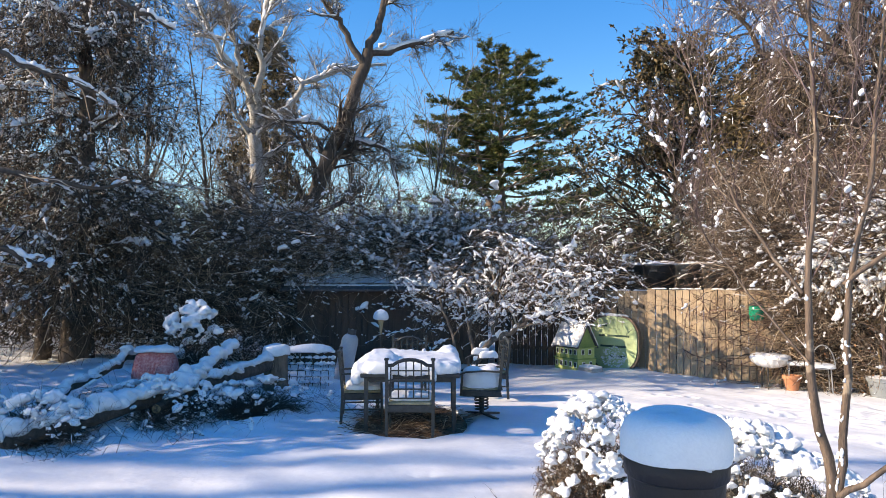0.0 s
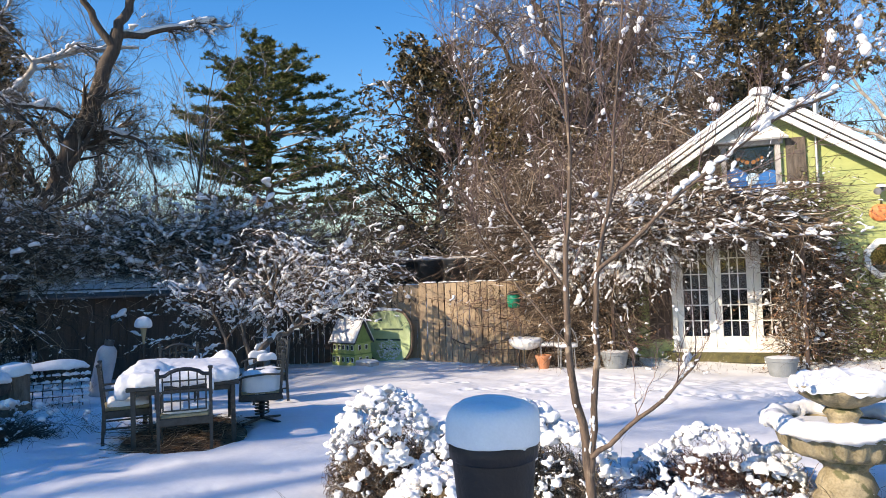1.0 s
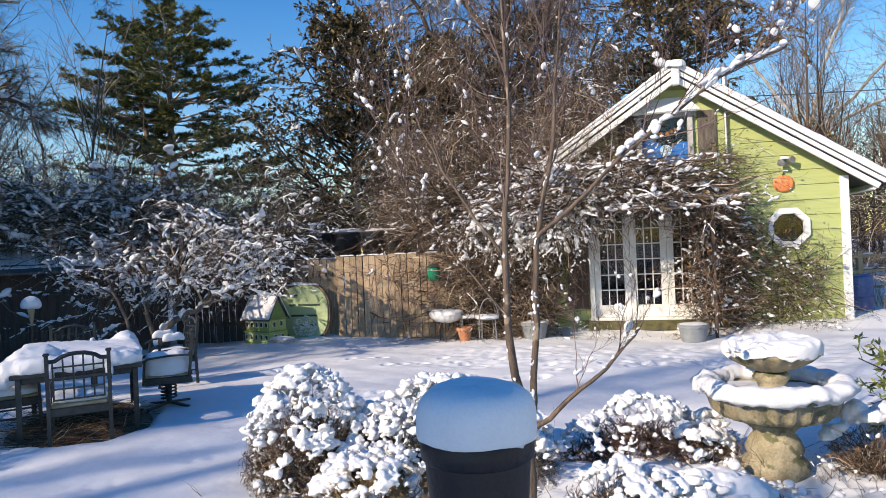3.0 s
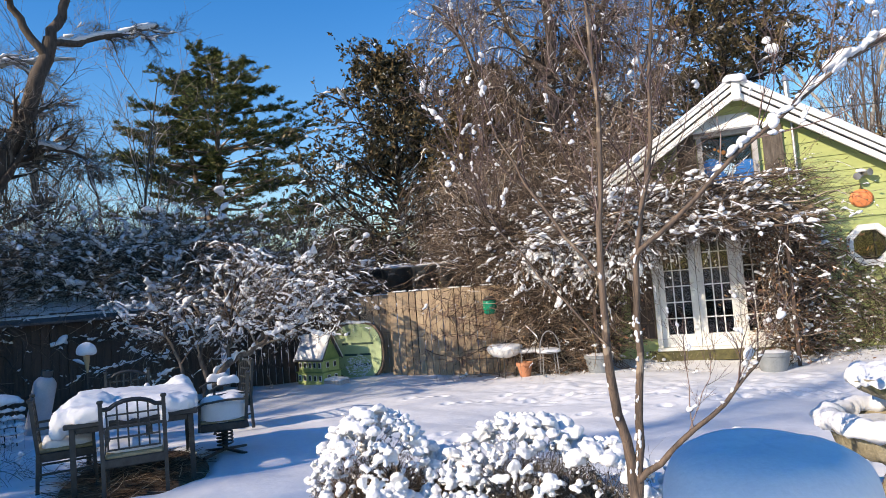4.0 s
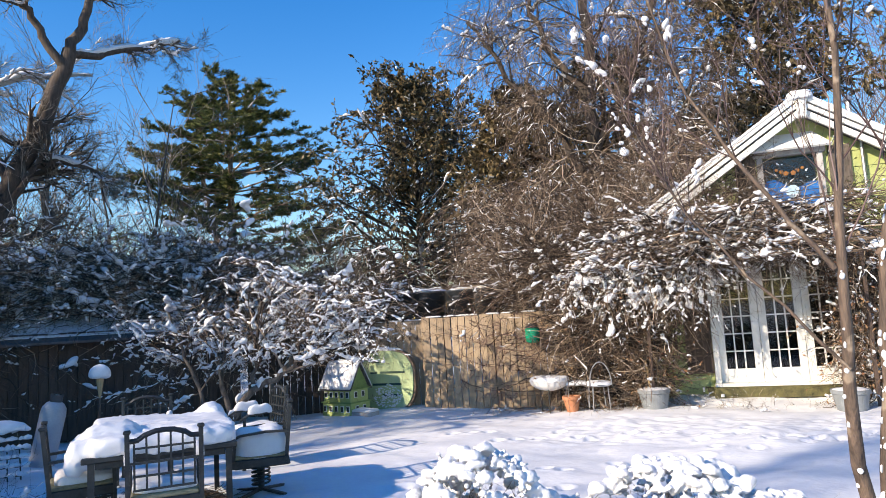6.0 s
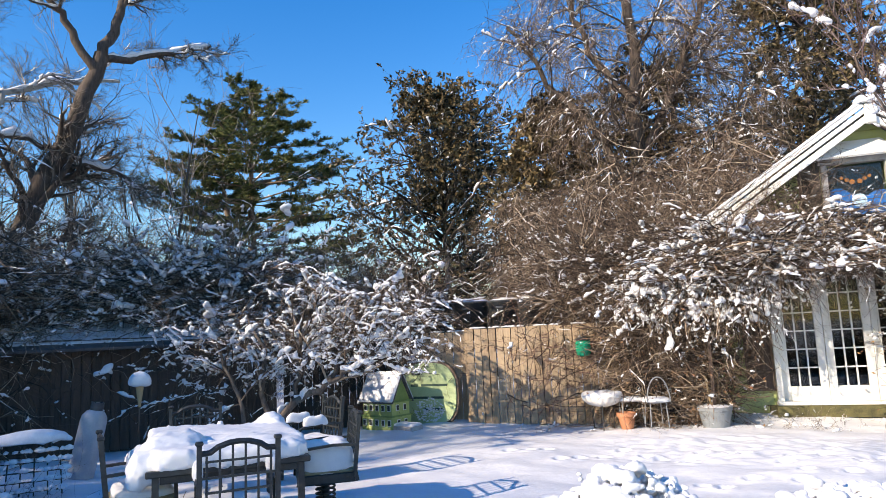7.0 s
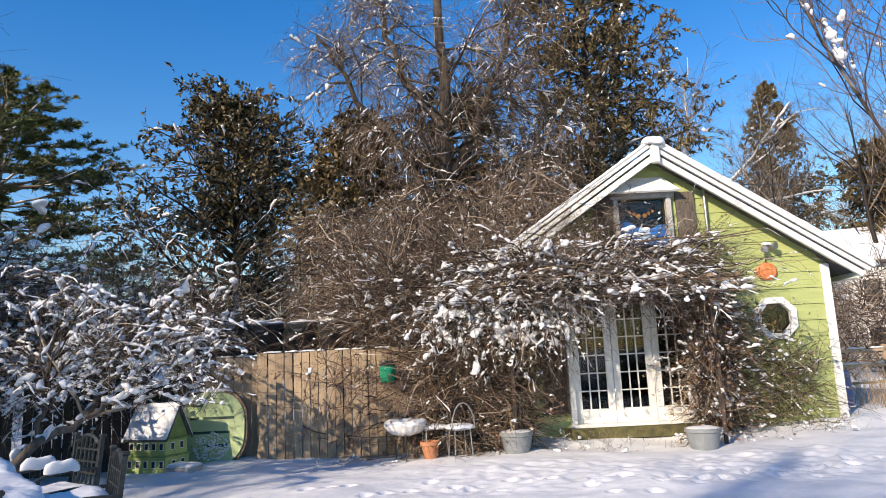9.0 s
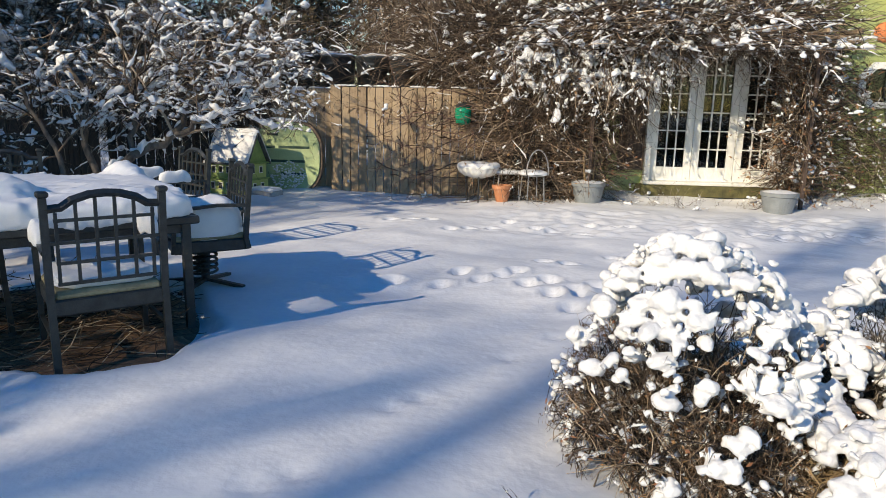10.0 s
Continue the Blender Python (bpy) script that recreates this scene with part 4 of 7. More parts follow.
    for j in range(13):
        r = j / 12
        for i in range(n):
            a = math.tau * i / n
            q = 1 + 0.05 * noise.noise(Vector((math.cos(a) * 2, math.sin(a) * 2, 1.0)))
            x, y = 0.86 * r * q * math.cos(a) - 0.12, 1.3 * r * q * math.sin(a) - 0.05
            me_v.append((x, y, 0.012 * noise.noise(Vector((x * 4, y * 4, 0))) - (0.06 if j == 12 else 0)))
    for j in range(12):
        for i in range(n):
            a, b = j * n + i, j * n + (i + 1) % n
            me_f.append((a, b, b + n, a + n))
    pt = new("paving", solid("paving", me_v, me_f, "patio"))
    pt.matrix_world = pose(cx, cy, PATIO_Z, 0, 0, 40.5)
    tagged(pt, "bare leaf-littered brown paving under the patio table", "paving", kind="structure")
    rng = np.random.default_rng(31)
    n = 900
    a, r = rng.uniform(0, math.tau, n), np.sqrt(rng.uniform(0, 1, n))
    pl = np.stack([0.75 * r * np.cos(a) - 0.12, 1.15 * r * np.sin(a) - 0.05, rng.uniform(0.0, 0.03, n)], 1)
    way = rng.normal(0, 1, (n, 3)) * (1, 0.6, 0.1)
    v, f = tubes(grow(rng, pl, way, rng.uniform(0.08, 0.4, n), 3, 0.15), np.full((n, 3), 0.003), 3)
    lt = new("leaf_litter", solid("leaf_litter", v, f, "twig_brown"))
    lt.matrix_world = pose(cx, cy, PATIO_Z, 0, 0, 40.5)
    tagged(lt, "dry straw and stalks on the bare paving", "litter", kind="stuff")


build_table_group()


def build_planter():
    g = gz(3.06, -0.87)
    t = thing("tall_planter", (3.064, -0.869, g), 0, "tall dark tapered planter heaped with snow", "planter")
    top = 1.608 - g
    bm = new_bm()
    lathe(bm, [(0.05, 0), (0.055, 0.02), (0.062, top * 0.45), (0.078, top * 0.8), (0.096, top - 0.06), (0.098, top - 0.03), (0.001, top - 0.02)], 40, flute=9, depth=0.012)
    part("body", bm, "planter", t, smooth=True)
    bm = new_bm()
    lathe(bm, [(0.097, top - 0.055), (0.103, top - 0.05), (0.105, top), (0.095, top), (0.09, top - 0.04)], 40)
    part("rim", bm, "planter", t, "rolled dark rim", smooth=True)
    child("snow_dome", mound("snow_dome", (0.109, 0.109), 0.078, "soft_snow", 14, 0.95, 0.6, 0.004, 14, cut=-0.35, nu=64, nv=32), t, "domed cap of snow").location = (0, 0, top + 0.0)
    rng = np.random.default_rng(3)
    n = 420
    a = rng.uniform(0, math.tau, n)
    drip = 0.012 + 0.012 * np.sin(a * 5 + 1) * np.sin(a * 3)
    pl = np.stack([0.1045 * np.cos(a), 0.1045 * np.sin(a), top + 0.004 - drip * rng.uniform(0, 1, n)], 1)
    v, f = lumps(rng, pl, rng.uniform(0.0025, 0.006, n))
    child("snow_crumb", solid("crumbs", v, f, "snow"), t)


build_planter()


def build_fountain():
    x, y = 4.47, 3.42
    g = gz(x, y) - 0.02
    t = thing("fountain", (x, y, g), 20, "two-tiered lichened stone garden fountain full of snow", "fountain")
    t.scale = (0.9, 0.9, 0.97)
    bm = new_bm()
    lathe(bm, [(0.25, 0), (0.27, 0.06), (0.25, 0.11), (0.21, 0.15), (0.23, 0.20), (0.20, 0.27), (0.16, 0.32), (0.17, 0.35), (0.21, 0.38), (0.20, 0.41)], 32, flute=10, depth=0.02)
    part("pedestal", bm, "stone", t, smooth=True)
    bm = new_bm()
    lathe(bm, [(0.14, 0.40, 0), (0.30, 0.43, 1), (0.41, 0.46, 1), (0.47, 0.51, 1), (0.50, 0.60, 1), (0.53, 0.63, 0), (0.565, 0.64, 0), (0.575, 0.67, 0), (0.54, 0.69, 0), (0.48, 0.66, 0), (0.3, 0.58, 0), (0.001, 0.56, 0)], 96, flute=24, depth=0.045)
    part("lower_bowl", bm, "stone", t, "wide ribbed lower bowl", smooth=True)
    bm = new_bm()
    lathe(bm, [(0.12, 0.56), (0.13, 0.62), (0.10, 0.66), (0.12, 0.72), (0.15, 0.75), (0.13, 0.78), (0.11, 0.80)], 28)
    part("stem", bm, "stone", t, smooth=True)
    bm = new_bm()
    lathe(bm, [(0.09, 0.79, 0), (0.20, 0.83, 1), (0.30, 0.88, 1), (0.36, 0.93, 1), (0.385, 0.96, 0), (0.37, 0.98, 0), (0.30, 0.95, 0), (0.001, 0.92, 0)], 96, flute=16, depth=0.035)
    part("upper_bowl", bm, "stone", t, "scalloped upper bowl", smooth=True)
    child("snow_cap", mound("snow_cap", (0.385, 0.385), 0.10, "snow", 21, 0.95, 0.5, 0.04, 6, cut=-0.4, nu=110, nv=40), t, "uneven cap of snow on the upper bowl").location = (0, 0, 0.955)
    vs, fs, nu, nv = [], [], 96, 14
    for i in range(nu):
        a = math.tau * i / nu
        for j in range(nv):
            b = math.tau * j / nv
            k = 1 + 0.45 * noise.noise(Vector((math.cos(a) * 4.2, math.sin(a) * 4.2, math.sin(b)))) + 0.28 * noise.noise(Vector((math.cos(a) * 9, math.sin(a) * 9, math.cos(b) * 2)))
            r = 0.525 + 0.10 * k * math.cos(b)
            vs.append((r * math.cos(a), r * math.sin(a), 0.03 + 0.066 * k * math.sin(b)))
    for i in range(nu):
        for j in range(nv):
            fs.append((i * nv + j, ((i + 1) % nu) * nv + j, ((i + 1) % nu) * nv + (j + 1) % nv, i * nv + (j + 1) % nv))
    child("snow_ring", solid("ring", vs, fs, "snow"), t, "thick ring of snow on the lower bowl").location = (0, 0, 0.665)
    child("snow_fill", mound("fill", (0.45, 0.45), 0.06, "snow", 23, 1, 0.6, 0.02, 4), t).location = (0, 0, 0.605)


build_fountain()


def build_pot(x, y, rim_z, r, label, plant):
    g = gz(x, y) - 0.01
    t = thing("flower_pot", (x, y, g), 0, label, "flower pot", "grey pots by the house")
    h = max(0.34, rim_z - g)
    bm = new_bm()
    lathe(bm, [(r * 0.72, 0), (r * 0.75, 0.01), (r * 0.93, h - 0.07), (r * 0.95, h - 0.065), (r * 1.0, h - 0.06), (r * 1.0, h), (r * 0.92, h), (r * 0.9, h - 0.04), (0.001, h - 0.05)], 36)
    part("body", bm, "grey_pot", t, smooth=False)
    child("snow", mound("snow", (r * 0.93, r * 0.93), 0.05, "snow", int(x * 10), 1, 0.6, 0.01, 6), t, "snow filling the pot").location = (0, 0, h - 0.03)
    if plant:
        bm = new_bm()
        rod(bm, (-0.05, 0.06, h - 0.05), (-0.1, 0.1, h + 0.5), 0.02, 0.016)
        rod(bm, (0.08, 0.05, h - 0.05), (0.1, 0.1, h + 0.6), 0.014, 0.01)
        part("stake", bm, "straw", t, "pale wooden stakes")


build_pot(1.80, 11.72, 0.33, 0.285, "grey plastic flower pot with stakes and snow", True)
build_pot(4.84, 11.46, 0.27, 0.29, "empty grey plastic flower pot capped with snow", False)

# ---- shrubs ----
def snowy_shrub(name, x, y, rx, ry, h, seed, label, twigs=900, snow=260, size=(0.03, 0.075), leaf=0, tuft="twig_brown", bare=0.0, lobes=()):
    """A bush of one or more domes of twigs under a skin of snow that breaks into pillows down its sides. lobes: further domes (dx, dy, rx, ry, h)."""
    rng = np.random.default_rng(seed)
    g = gz(x, y)
    t = thing(name, (x, y, g), 0, label, "shrub")
    domes = [(0.0, 0.0, rx, ry, h), *lobes]
    area = np.array([q[2] * q[3] for q in domes])
    area = area / area.sum()
    canes, cane_r, shoots, shoot_r, bigs, mids = [], [], [], [], [], []
    for k, (dx, dy, ax, ay, hh) in enumerate(domes):
        n = max(60, int(twigs * area[k]))
        a = rng.uniform(0, math.tau, n)
        base = np.stack([rng.normal(0, ax * 0.3, n), rng.normal(0, ay * 0.3, n), np.full(n, -0.03)], 1)
        out = np.stack([np.cos(a) * ax, np.sin(a) * ay, rng.uniform(0.4, 1.1, n) * hh * 1.3], 1) * (0.82, 0.82, 1.0) - base * 0.3
        ln = np.linalg.norm(out / np.array([ax, ay, hh]), axis=1)
        ln = np.linalg.norm(out, axis=1) / np.maximum(ln, 0.6) * rng.uniform(0.6, 1.0, n)

        def within(q, most):
            rho = np.sqrt((q[..., 0] / ax) ** 2 + (q[..., 1] / ay) ** 2 + (np.maximum(q[..., 2], 0) / hh) ** 2)
            lim = most * rng.uniform(0.86, 1.05, (len(q), 1))
            return q * np.minimum(1.0, lim / np.maximum(rho, 1e-6))[..., None]
        lines = within(grow(rng, base, out, ln, 6, 0.24, -0.15), 0.98)
        rad = taper(rng.uniform(0.0026, 0.005, n), 6)
        p, d, L, r = offshoots(rng, lines, rad, 4, 0.35, 1.0, (0.3, 1.0), (0.14, 0.3), 0.7)
        fine = within(grow(rng, p, d, L, 4, 0.3, -0.14), 1.04)
        at = np.array([dx, dy, 0.0])
        canes.append(lines + at), cane_r.append(rad), shoots.append(fine + at), shoot_r.append(taper(np.maximum(r, 0.0016), 4))
        m = max(30, int(snow * area[k]))
        n = m * 5
        th, ct = rng.uniform(0, math.tau, n), rng.uniform(0.05, 1.0, n)
        st = np.sqrt(1 - ct ** 2)
        spot = np.stack([np.cos(th) * st, np.sin(th) * st, ct], 1)
        patch = np.array([noise.noise(Vector(q) * 2.1 + Vector((seed * 1.7 + k, 0.4, 0.0))) + 0.6 * noise.noise(Vector(q) * 5.3 + Vector((0.0, seed * 2.3, k))) for q in spot])
        keep = (1.2 * patch + 1.3 * ct - 0.62 - bare - 0.5 * (h - hh) / h) > rng.uniform(-0.05, 0.2, n)
        pl = spot * (ax, ay, hh) * rng.uniform(0.93, 1.03, n)[:, None] + at
        for j, (ex, ey, bx, by, bh) in enumerate(domes):
            if j != k:
                keep &= ((pl[:, 0] - ex) / bx) ** 2 + ((pl[:, 1] - ey) / by) ** 2 + (pl[:, 2] / bh) ** 2 > 0.8
        pl, ct = pl[keep][:m], ct[keep][:m]
        n = len(pl)
        grade = 0.6 + 0.6 * ct
        bigs.append(lumps(rng, pl, rng.uniform(size[0], size[1], n) * grade * rng.choice([0.45, 0.7, 1.0, 1.5], n), rng.normal(0, 1, (n, 3)) * (1, 1, 0.5), rng.uniform(0.9, 1.4, n), 0.82, 2))
        q = int(n * 0.7)
        near = pl[rng.integers(0, n, q)] + rng.normal(0, size[1] * 0.9, (q, 3)) * (1, 1, 0.6) + (0, 0, -size[1] * 0.5)
        mids.append(lumps(rng, near, rng.uniform(size[0] * 0.4, size[1] * 0.5, q), rng.normal(0, 1, (q, 3)), rng.uniform(0.9, 1.7, q), 0.9, 2))
    lines, rad, fine, fine_r = np.concatenate(canes), np.concatenate(cane_r), np.concatenate(shoots), np.concatenate(shoot_r)
    child("twig_work", solid("twig_work", *joined([tubes(lines, rad), tubes(fine, fine_r)]), tuft), t)
    merged(tagged(child("snow", solid("snow", *joined(bigs + mids), "snow"), t, "merged pillows of snow on the twigs"), kind="stuff"), max(0.0075, size[1] * 0.2), 1)
    tagged(child("snow_dusting", solid("snow_dusting", *joined([snow_along(rng, fine, fine_r, snow // 3, (0.007, 0.018), (1, 2)), snow_strips(rng, lines, rad, snow // 2, (0.008, 0.02), (0.1, 0.35)), snow_strips(rng, fine, fine_r, snow // 2, (0.005, 0.012), (0.2, 0.6), 0.9)]), "snow"), t, "flecks of snow on single twigs"), kind="stuff")
    if leaf:
        p, d = spots_on(rng, fine, leaf)
        v, f = blades(rng, p, d + rng.normal(0, 0.7, d.shape), rng.uniform(0.015, 0.035, leaf), rng.uniform(0.007, 0.014, leaf))
        child("dry_foliage", solid("dry_foliage", v, f, "leaf_dry"), t, "withered brown leaves")
    return t


snowy_shrub("shrub", 0.88, 2.95, 0.54, 0.56, 0.90, 1, "rounded bare shrub smothered in snow pillows", 3400, 1500, (0.013, 0.036), leaf=3200, lobes=((0.52, 0.16, 0.44, 0.44, 0.56), (0.62, -0.42, 0.5, 0.36, 0.34), (0.1, -0.26, 0.42, 0.34, 0.50)))
snowy_shrub("shrub", 1.98, 3.1, 0.66, 0.56, 0.80, 2, "low bare shrub with snow on one side", 1900, 760, (0.013, 0.036), 600, "twig_grey", 0.12, lobes=((0.5, -0.05, 0.46, 0.46, 0.62),))
snowy_shrub("shrub", 1.62, 2.45, 0.5, 0.4, 0.42, 7, "bent straw-coloured dry grass under strips of snow", 1800, 200, (0.014, 0.03), 500, "straw", 0.3)
snowy_shrub("shrub", 3.55, 3.75, 0.5, 0.42, 0.5, 3, "low reddish shrub capped with snow", 1200, 380, (0.014, 0.036), 300, "twig_red", 0.05, lobes=((-0.42, -0.1, 0.3, 0.3, 0.32), (0.4, -0.2, 0.3, 0.3, 0.3)))
snowy_shrub("shrub", 3.35, 2.3, 0.42, 0.36, 0.34, 8, "small twiggy shrub half buried in snow", 900, 260, (0.014, 0.034), 200, lobes=((0.4, 0.1, 0.3, 0.3, 0.25),))

# ---- trees ----
def limb(rng, points, r0, r1, steps=14, jitter=0.02):
    """One crooked limb through the given points."""
    pts = np.array(points, float)
    t = np.linspace(0, len(pts) - 1, steps)
    i = np.minimum(t.astype(int), len(pts) - 2)
    f = (t - i)[:, None]
    p = pts[i] * (1 - f) + pts[i + 1] * f
    for _ in range(2):
        p[1:-1] = (p[:-2] + 2 * p[1:-1] + p[2:]) / 4
    p[1:-1] += rng.normal(0, jitter, p[1:-1].shape)
    return p[None], np.linspace(r0, r1, steps)[None]


def put(t, name, pieces, material, label="", smooth=True):
    """Adds a part made in world places to a thing, set back to the thing's base."""
    v, f = joined(pieces if len({p[1].shape[1] for p in pieces}) == 1 else [tris(p) for p in pieces])
    ob = child(name, solid(name, v - np.array(t.matrix_world.translation), f, material, smooth), t, label)
    return ob if name in ("trunk", "bark") else tagged(ob, kind="stuff")


EXTRA = [(2.69, 2.05, 1.5), (2.4, 2.08, 1.85), (2.12, 2.1, 2.2), (1.99, 2.1, 2.49), (1.9, 2.1, 2.7), (1.85, 2.1, 3.0)]


def crape_myrtle():
    rng = np.random.default_rng(41)
    bx, by = 2.78, 2.22
    g = gz(bx, by) - 0.05
    t = thing("small_tree", (bx, by, g), 0, "slender multi-stemmed tree with peeling tan bark and snow tufts", "tree")
    stems = [limb(rng, [(bx, by, g), (2.77, 2.25, 0.55), (2.75, 2.27, 0.82), (2.68, 2.14, 1.25), (2.69, 2.05, 1.5), (2.70, 2.02, 1.95), (2.75, 2.02, 2.5), (2.77, 2.0, 3.1), (2.72, 2.0, 3.9)], 0.038, 0.007, 22, 0.006),
             limb(rng, [(2.77, 2.25, 0.6), (2.80, 2.25, 0.9), (2.86, 2.2, 1.5), (2.87, 2.15, 2.0), (3.02, 2.12, 2.5), (3.06, 2.1, 3.1), (3.15, 2.05, 3.9)], 0.028, 0.005, 20, 0.006),
             limb(rng, [(2.78, 2.24, 0.72), (3.0, 2.25, 0.9), (3.3, 2.3, 1.15), (3.5, 2.35, 1.4)], 0.020, 0.007, 12, 0.006),
             limb(rng, [(2.86, 2.15, 1.95), (3.1, 2.1, 2.15), (3.5, 2.05, 2.5), (3.95, 2.0, 2.85), (4.3, 1.95, 2.95)], 0.016, 0.006, 14, 0.006),
             limb(rng, [(2.67, 2.02, 1.9), (2.45, 2.0, 2.2), (2.2, 2.05, 2.6), (2.05, 2.1, 3.2), (1.95, 2.1, 3.8)], 0.011, 0.003, 14, 0.008),
             limb(rng, EXTRA, 0.007, 0.003, 14, 0.008)]
    put(t, "trunk", [tubes(a, b, 10) for a, b in stems], "bark_tan")
    upper = np.concatenate([a[:, -10:] for a, _ in stems])
    upper_r = np.concatenate([b[:, -10:] for _, b in stems])
    p, d, L, r = offshoots(rng, upper, upper_r, 15, 0.05, 0.98, (0.25, 0.75), (0.28, 0.6), 0.45)
    l1 = grow(rng, p, d, L, 7, 0.15, 0.16)
    r1 = taper(np.clip(r, 0.0026, 0.0042), 7)
    low_stem = (np.arange(len(l1)) // 15 == 2) & (rng.uniform(0, 1, len(l1)) < 0.6)
    l1, r1 = l1[~low_stem], r1[~low_stem]
    p, d, L, r = offshoots(rng, l1, r1, 7, 0.2, 1.0, (0.3, 0.9), (0.35, 0.65), 0.5)
    l2 = grow(rng, p, d, L, 6, 0.16, 0.12)
    r2 = taper(np.maximum(r, 0.0017), 6)
    p, d, L, r = offshoots(rng, l2, r2, 4, 0.2, 1.0, (0.3, 0.9), (0.3, 0.6), 0.6)
    l3 = grow(rng, p, d, L, 5, 0.14, 0.06)
    r3 = taper(np.maximum(r, 0.0012), 5)
    put(t, "branch_work", [tubes(l1, r1, 5), tubes(l2, r2, 4), tubes(l3, r3, 3)], "twig_plum")
    snow = [snow_along(rng, l2, r2, 150, (0.010, 0.024), (1.0, 1.8), 2, 0.6, 1.2, 3), snow_along(rng, l3, r3, 190, (0.008, 0.017), (1, 1.9), 2, 0.6, 1.2, 2), 
            snow_along(rng, stems[3][0][:, 5:], stems[3][1][:, 5:], 56, (0.015, 0.034), (1.3, 2.2), 2, 1.0), snow_strips(rng, stems[3][0], stems[3][1], 4, (0.010, 0.018), (0.05, 0.15)), snow_along(rng, stems[2][0], stems[2][1], 10, (0.008, 0.014), (1.2, 2.2), 2),
            snow_along(rng, stems[1][0][:, :9], stems[1][1][:, :9], 60, (0.012, 0.022), (0.8, 1.4), 2, -0.6, 2), snow_along(rng, l1, r1, 40, (0.014, 0.026), (1.2, 2.0), 2)]
    for k, n in ((1, 44), (0, 14)):
        a, b = stems[k][0][:, 1:14], stems[k][1][:, 1:14]
        i = rng.integers(0, 12, n)
        w = rng.uniform(0, 1, n)[:, None]
        q = rng.uniform(-0.7, 0.5, n) - 2.1
        pl = a[0, i] * (1 - w) + a[0, i + 1] * w + np.stack([np.cos(q), np.sin(q), 0 * q], 1) * b[0, i][:, None]
        snow.append(lumps(rng, pl, rng.uniform(0.004, 0.012, n), a[0, i + 1] - a[0, i], rng.uniform(1.0, 2.6, n), 0.8, 2))
    put(t, "snow", snow, "snow", "tufts of snow on the branches")


crape_myrtle()


def gnarled_tree():
    rng = np.random.default_rng(43)
    bx, by = -5.05, 8.9
    g = gz(bx, by) - 0.05
    t = thing("gnarled_vine_tree", (bx, by, g), 0, "old twisted vine tree sprawling over the fence under snow", "tree")
    S = [limb(rng, [(bx, by, g), (-5.0, 8.9, 0.45), (-4.6, 8.9, 0.78), (-4.15, 8.95, 0.98), (-3.85, 9.2, 1.55), (-3.4, 9.4, 2.1)], 0.075, 0.03, 18, 0.025),
         limb(rng, [(-5.02, 8.9, 0.35), (-5.3, 9.0, 1.0), (-5.3, 9.2, 1.6), (-5.8, 9.3, 2.3)], 0.05, 0.02, 14, 0.02),
         limb(rng, [(-4.6, 8.9, 0.75), (-4.55, 9.0, 1.4), (-4.75, 9.3, 2.1), (-4.4, 9.5, 2.6)], 0.04, 0.018, 14, 0.02),
         limb(rng, [(-5.3, 8.6, g), (-5.35, 8.6, 0.8), (-5.9, 8.8, 1.5), (-6.4, 9.0, 2.3)], 0.04, 0.018, 14, 0.02),
         limb(rng, [(-4.0, 8.95, 1.1), (-3.6, 8.7, 1.3), (-3.2, 8.9, 1.35), (-2.9, 9.3, 1.55)], 0.035, 0.014, 12, 0.02)]
    put(t, "trunk", [tubes(a, b, 9) for a, b in S], "bark_grey")
    def flat(q):
        """Keeps the crown spread along the fence rather than towards the lawn."""
        q = q.copy()
        q[:, :, 1] = q[:, :1, 1] + (q[:, :, 1] - q[:, :1, 1]) * 0.45
        q[:, :, 2] = np.minimum(q[:, :, 2], 2.75 + 0.3 * np.sin(q[:, :, 0] * 2.3))
        return q
    lines = np.concatenate([a[:, -11:] for a, _ in S])
    rad = np.concatenate([b[:, -11:] for _, b in S])
    p, d, L, r = offshoots(rng, lines, rad, 17, 0.1, 1.0, (0.5, 1.3), (0.5, 1.0), 0.45)
    l1 = flat(grow(rng, p, d, L, 8, 0.28, -0.02))
    r1 = taper(np.maximum(r, 0.01), 8)
    p, d, L, r = offshoots(rng, l1, r1, 9, 0.15, 1.0, (0.4, 1.2), (0.4, 0.9), 0.5)
    l2 = flat(grow(rng, p, d, L, 7, 0.28, -0.05))
    r2 = taper(np.maximum(r, 0.0045), 7)
    p, d, L, r = offshoots(rng, l2, r2, 4, 0.2, 1.0, (0.4, 1.2), (0.3, 0.7), 0.6)
    l3 = flat(grow(rng, p, d, L, 5, 0.3, -0.10))
    r3 = taper(np.maximum(r, 0.003), 5)
    def clear(a, b):
        m = a.mean(axis=1)
        ok = ~((m[:, 2] < 1.2) & (m[:, 0] > -4.7)) & ~((a[:, :, 2].min(axis=1) < 1.0) & (m[:, 0] > -4.7))
        for spot, gap in (((-4.08, 11.3, 0.85), 0.42), ((-3.42, 11.9, 0.75), 0.62)):
            q = m - np.array(spot)
            away = q - (q @ np.array(SUN))[:, None] * np.array(SUN)
            ok &= np.linalg.norm(away, axis=1) > gap
        return a[ok], b[ok]
    (l1, r1), (l2, r2), (l3, r3) = clear(l1, r1), clear(l2, r2), clear(l3, r3)
    put(t, "branch_work", [tubes(l1, r1, 5), tubes(l2, r2, 4), tubes(l3, r3, 3)], "twig_brown")
    put(t, "snow_dusting", [snow_strips(rng, l2, r2, 900, (0.010, 0.024), (0.1, 0.35)), snow_strips(rng, l3, r3, 900, (0.008, 0.018), (0.1, 0.4))], "snow", "thin snow on the twigs")
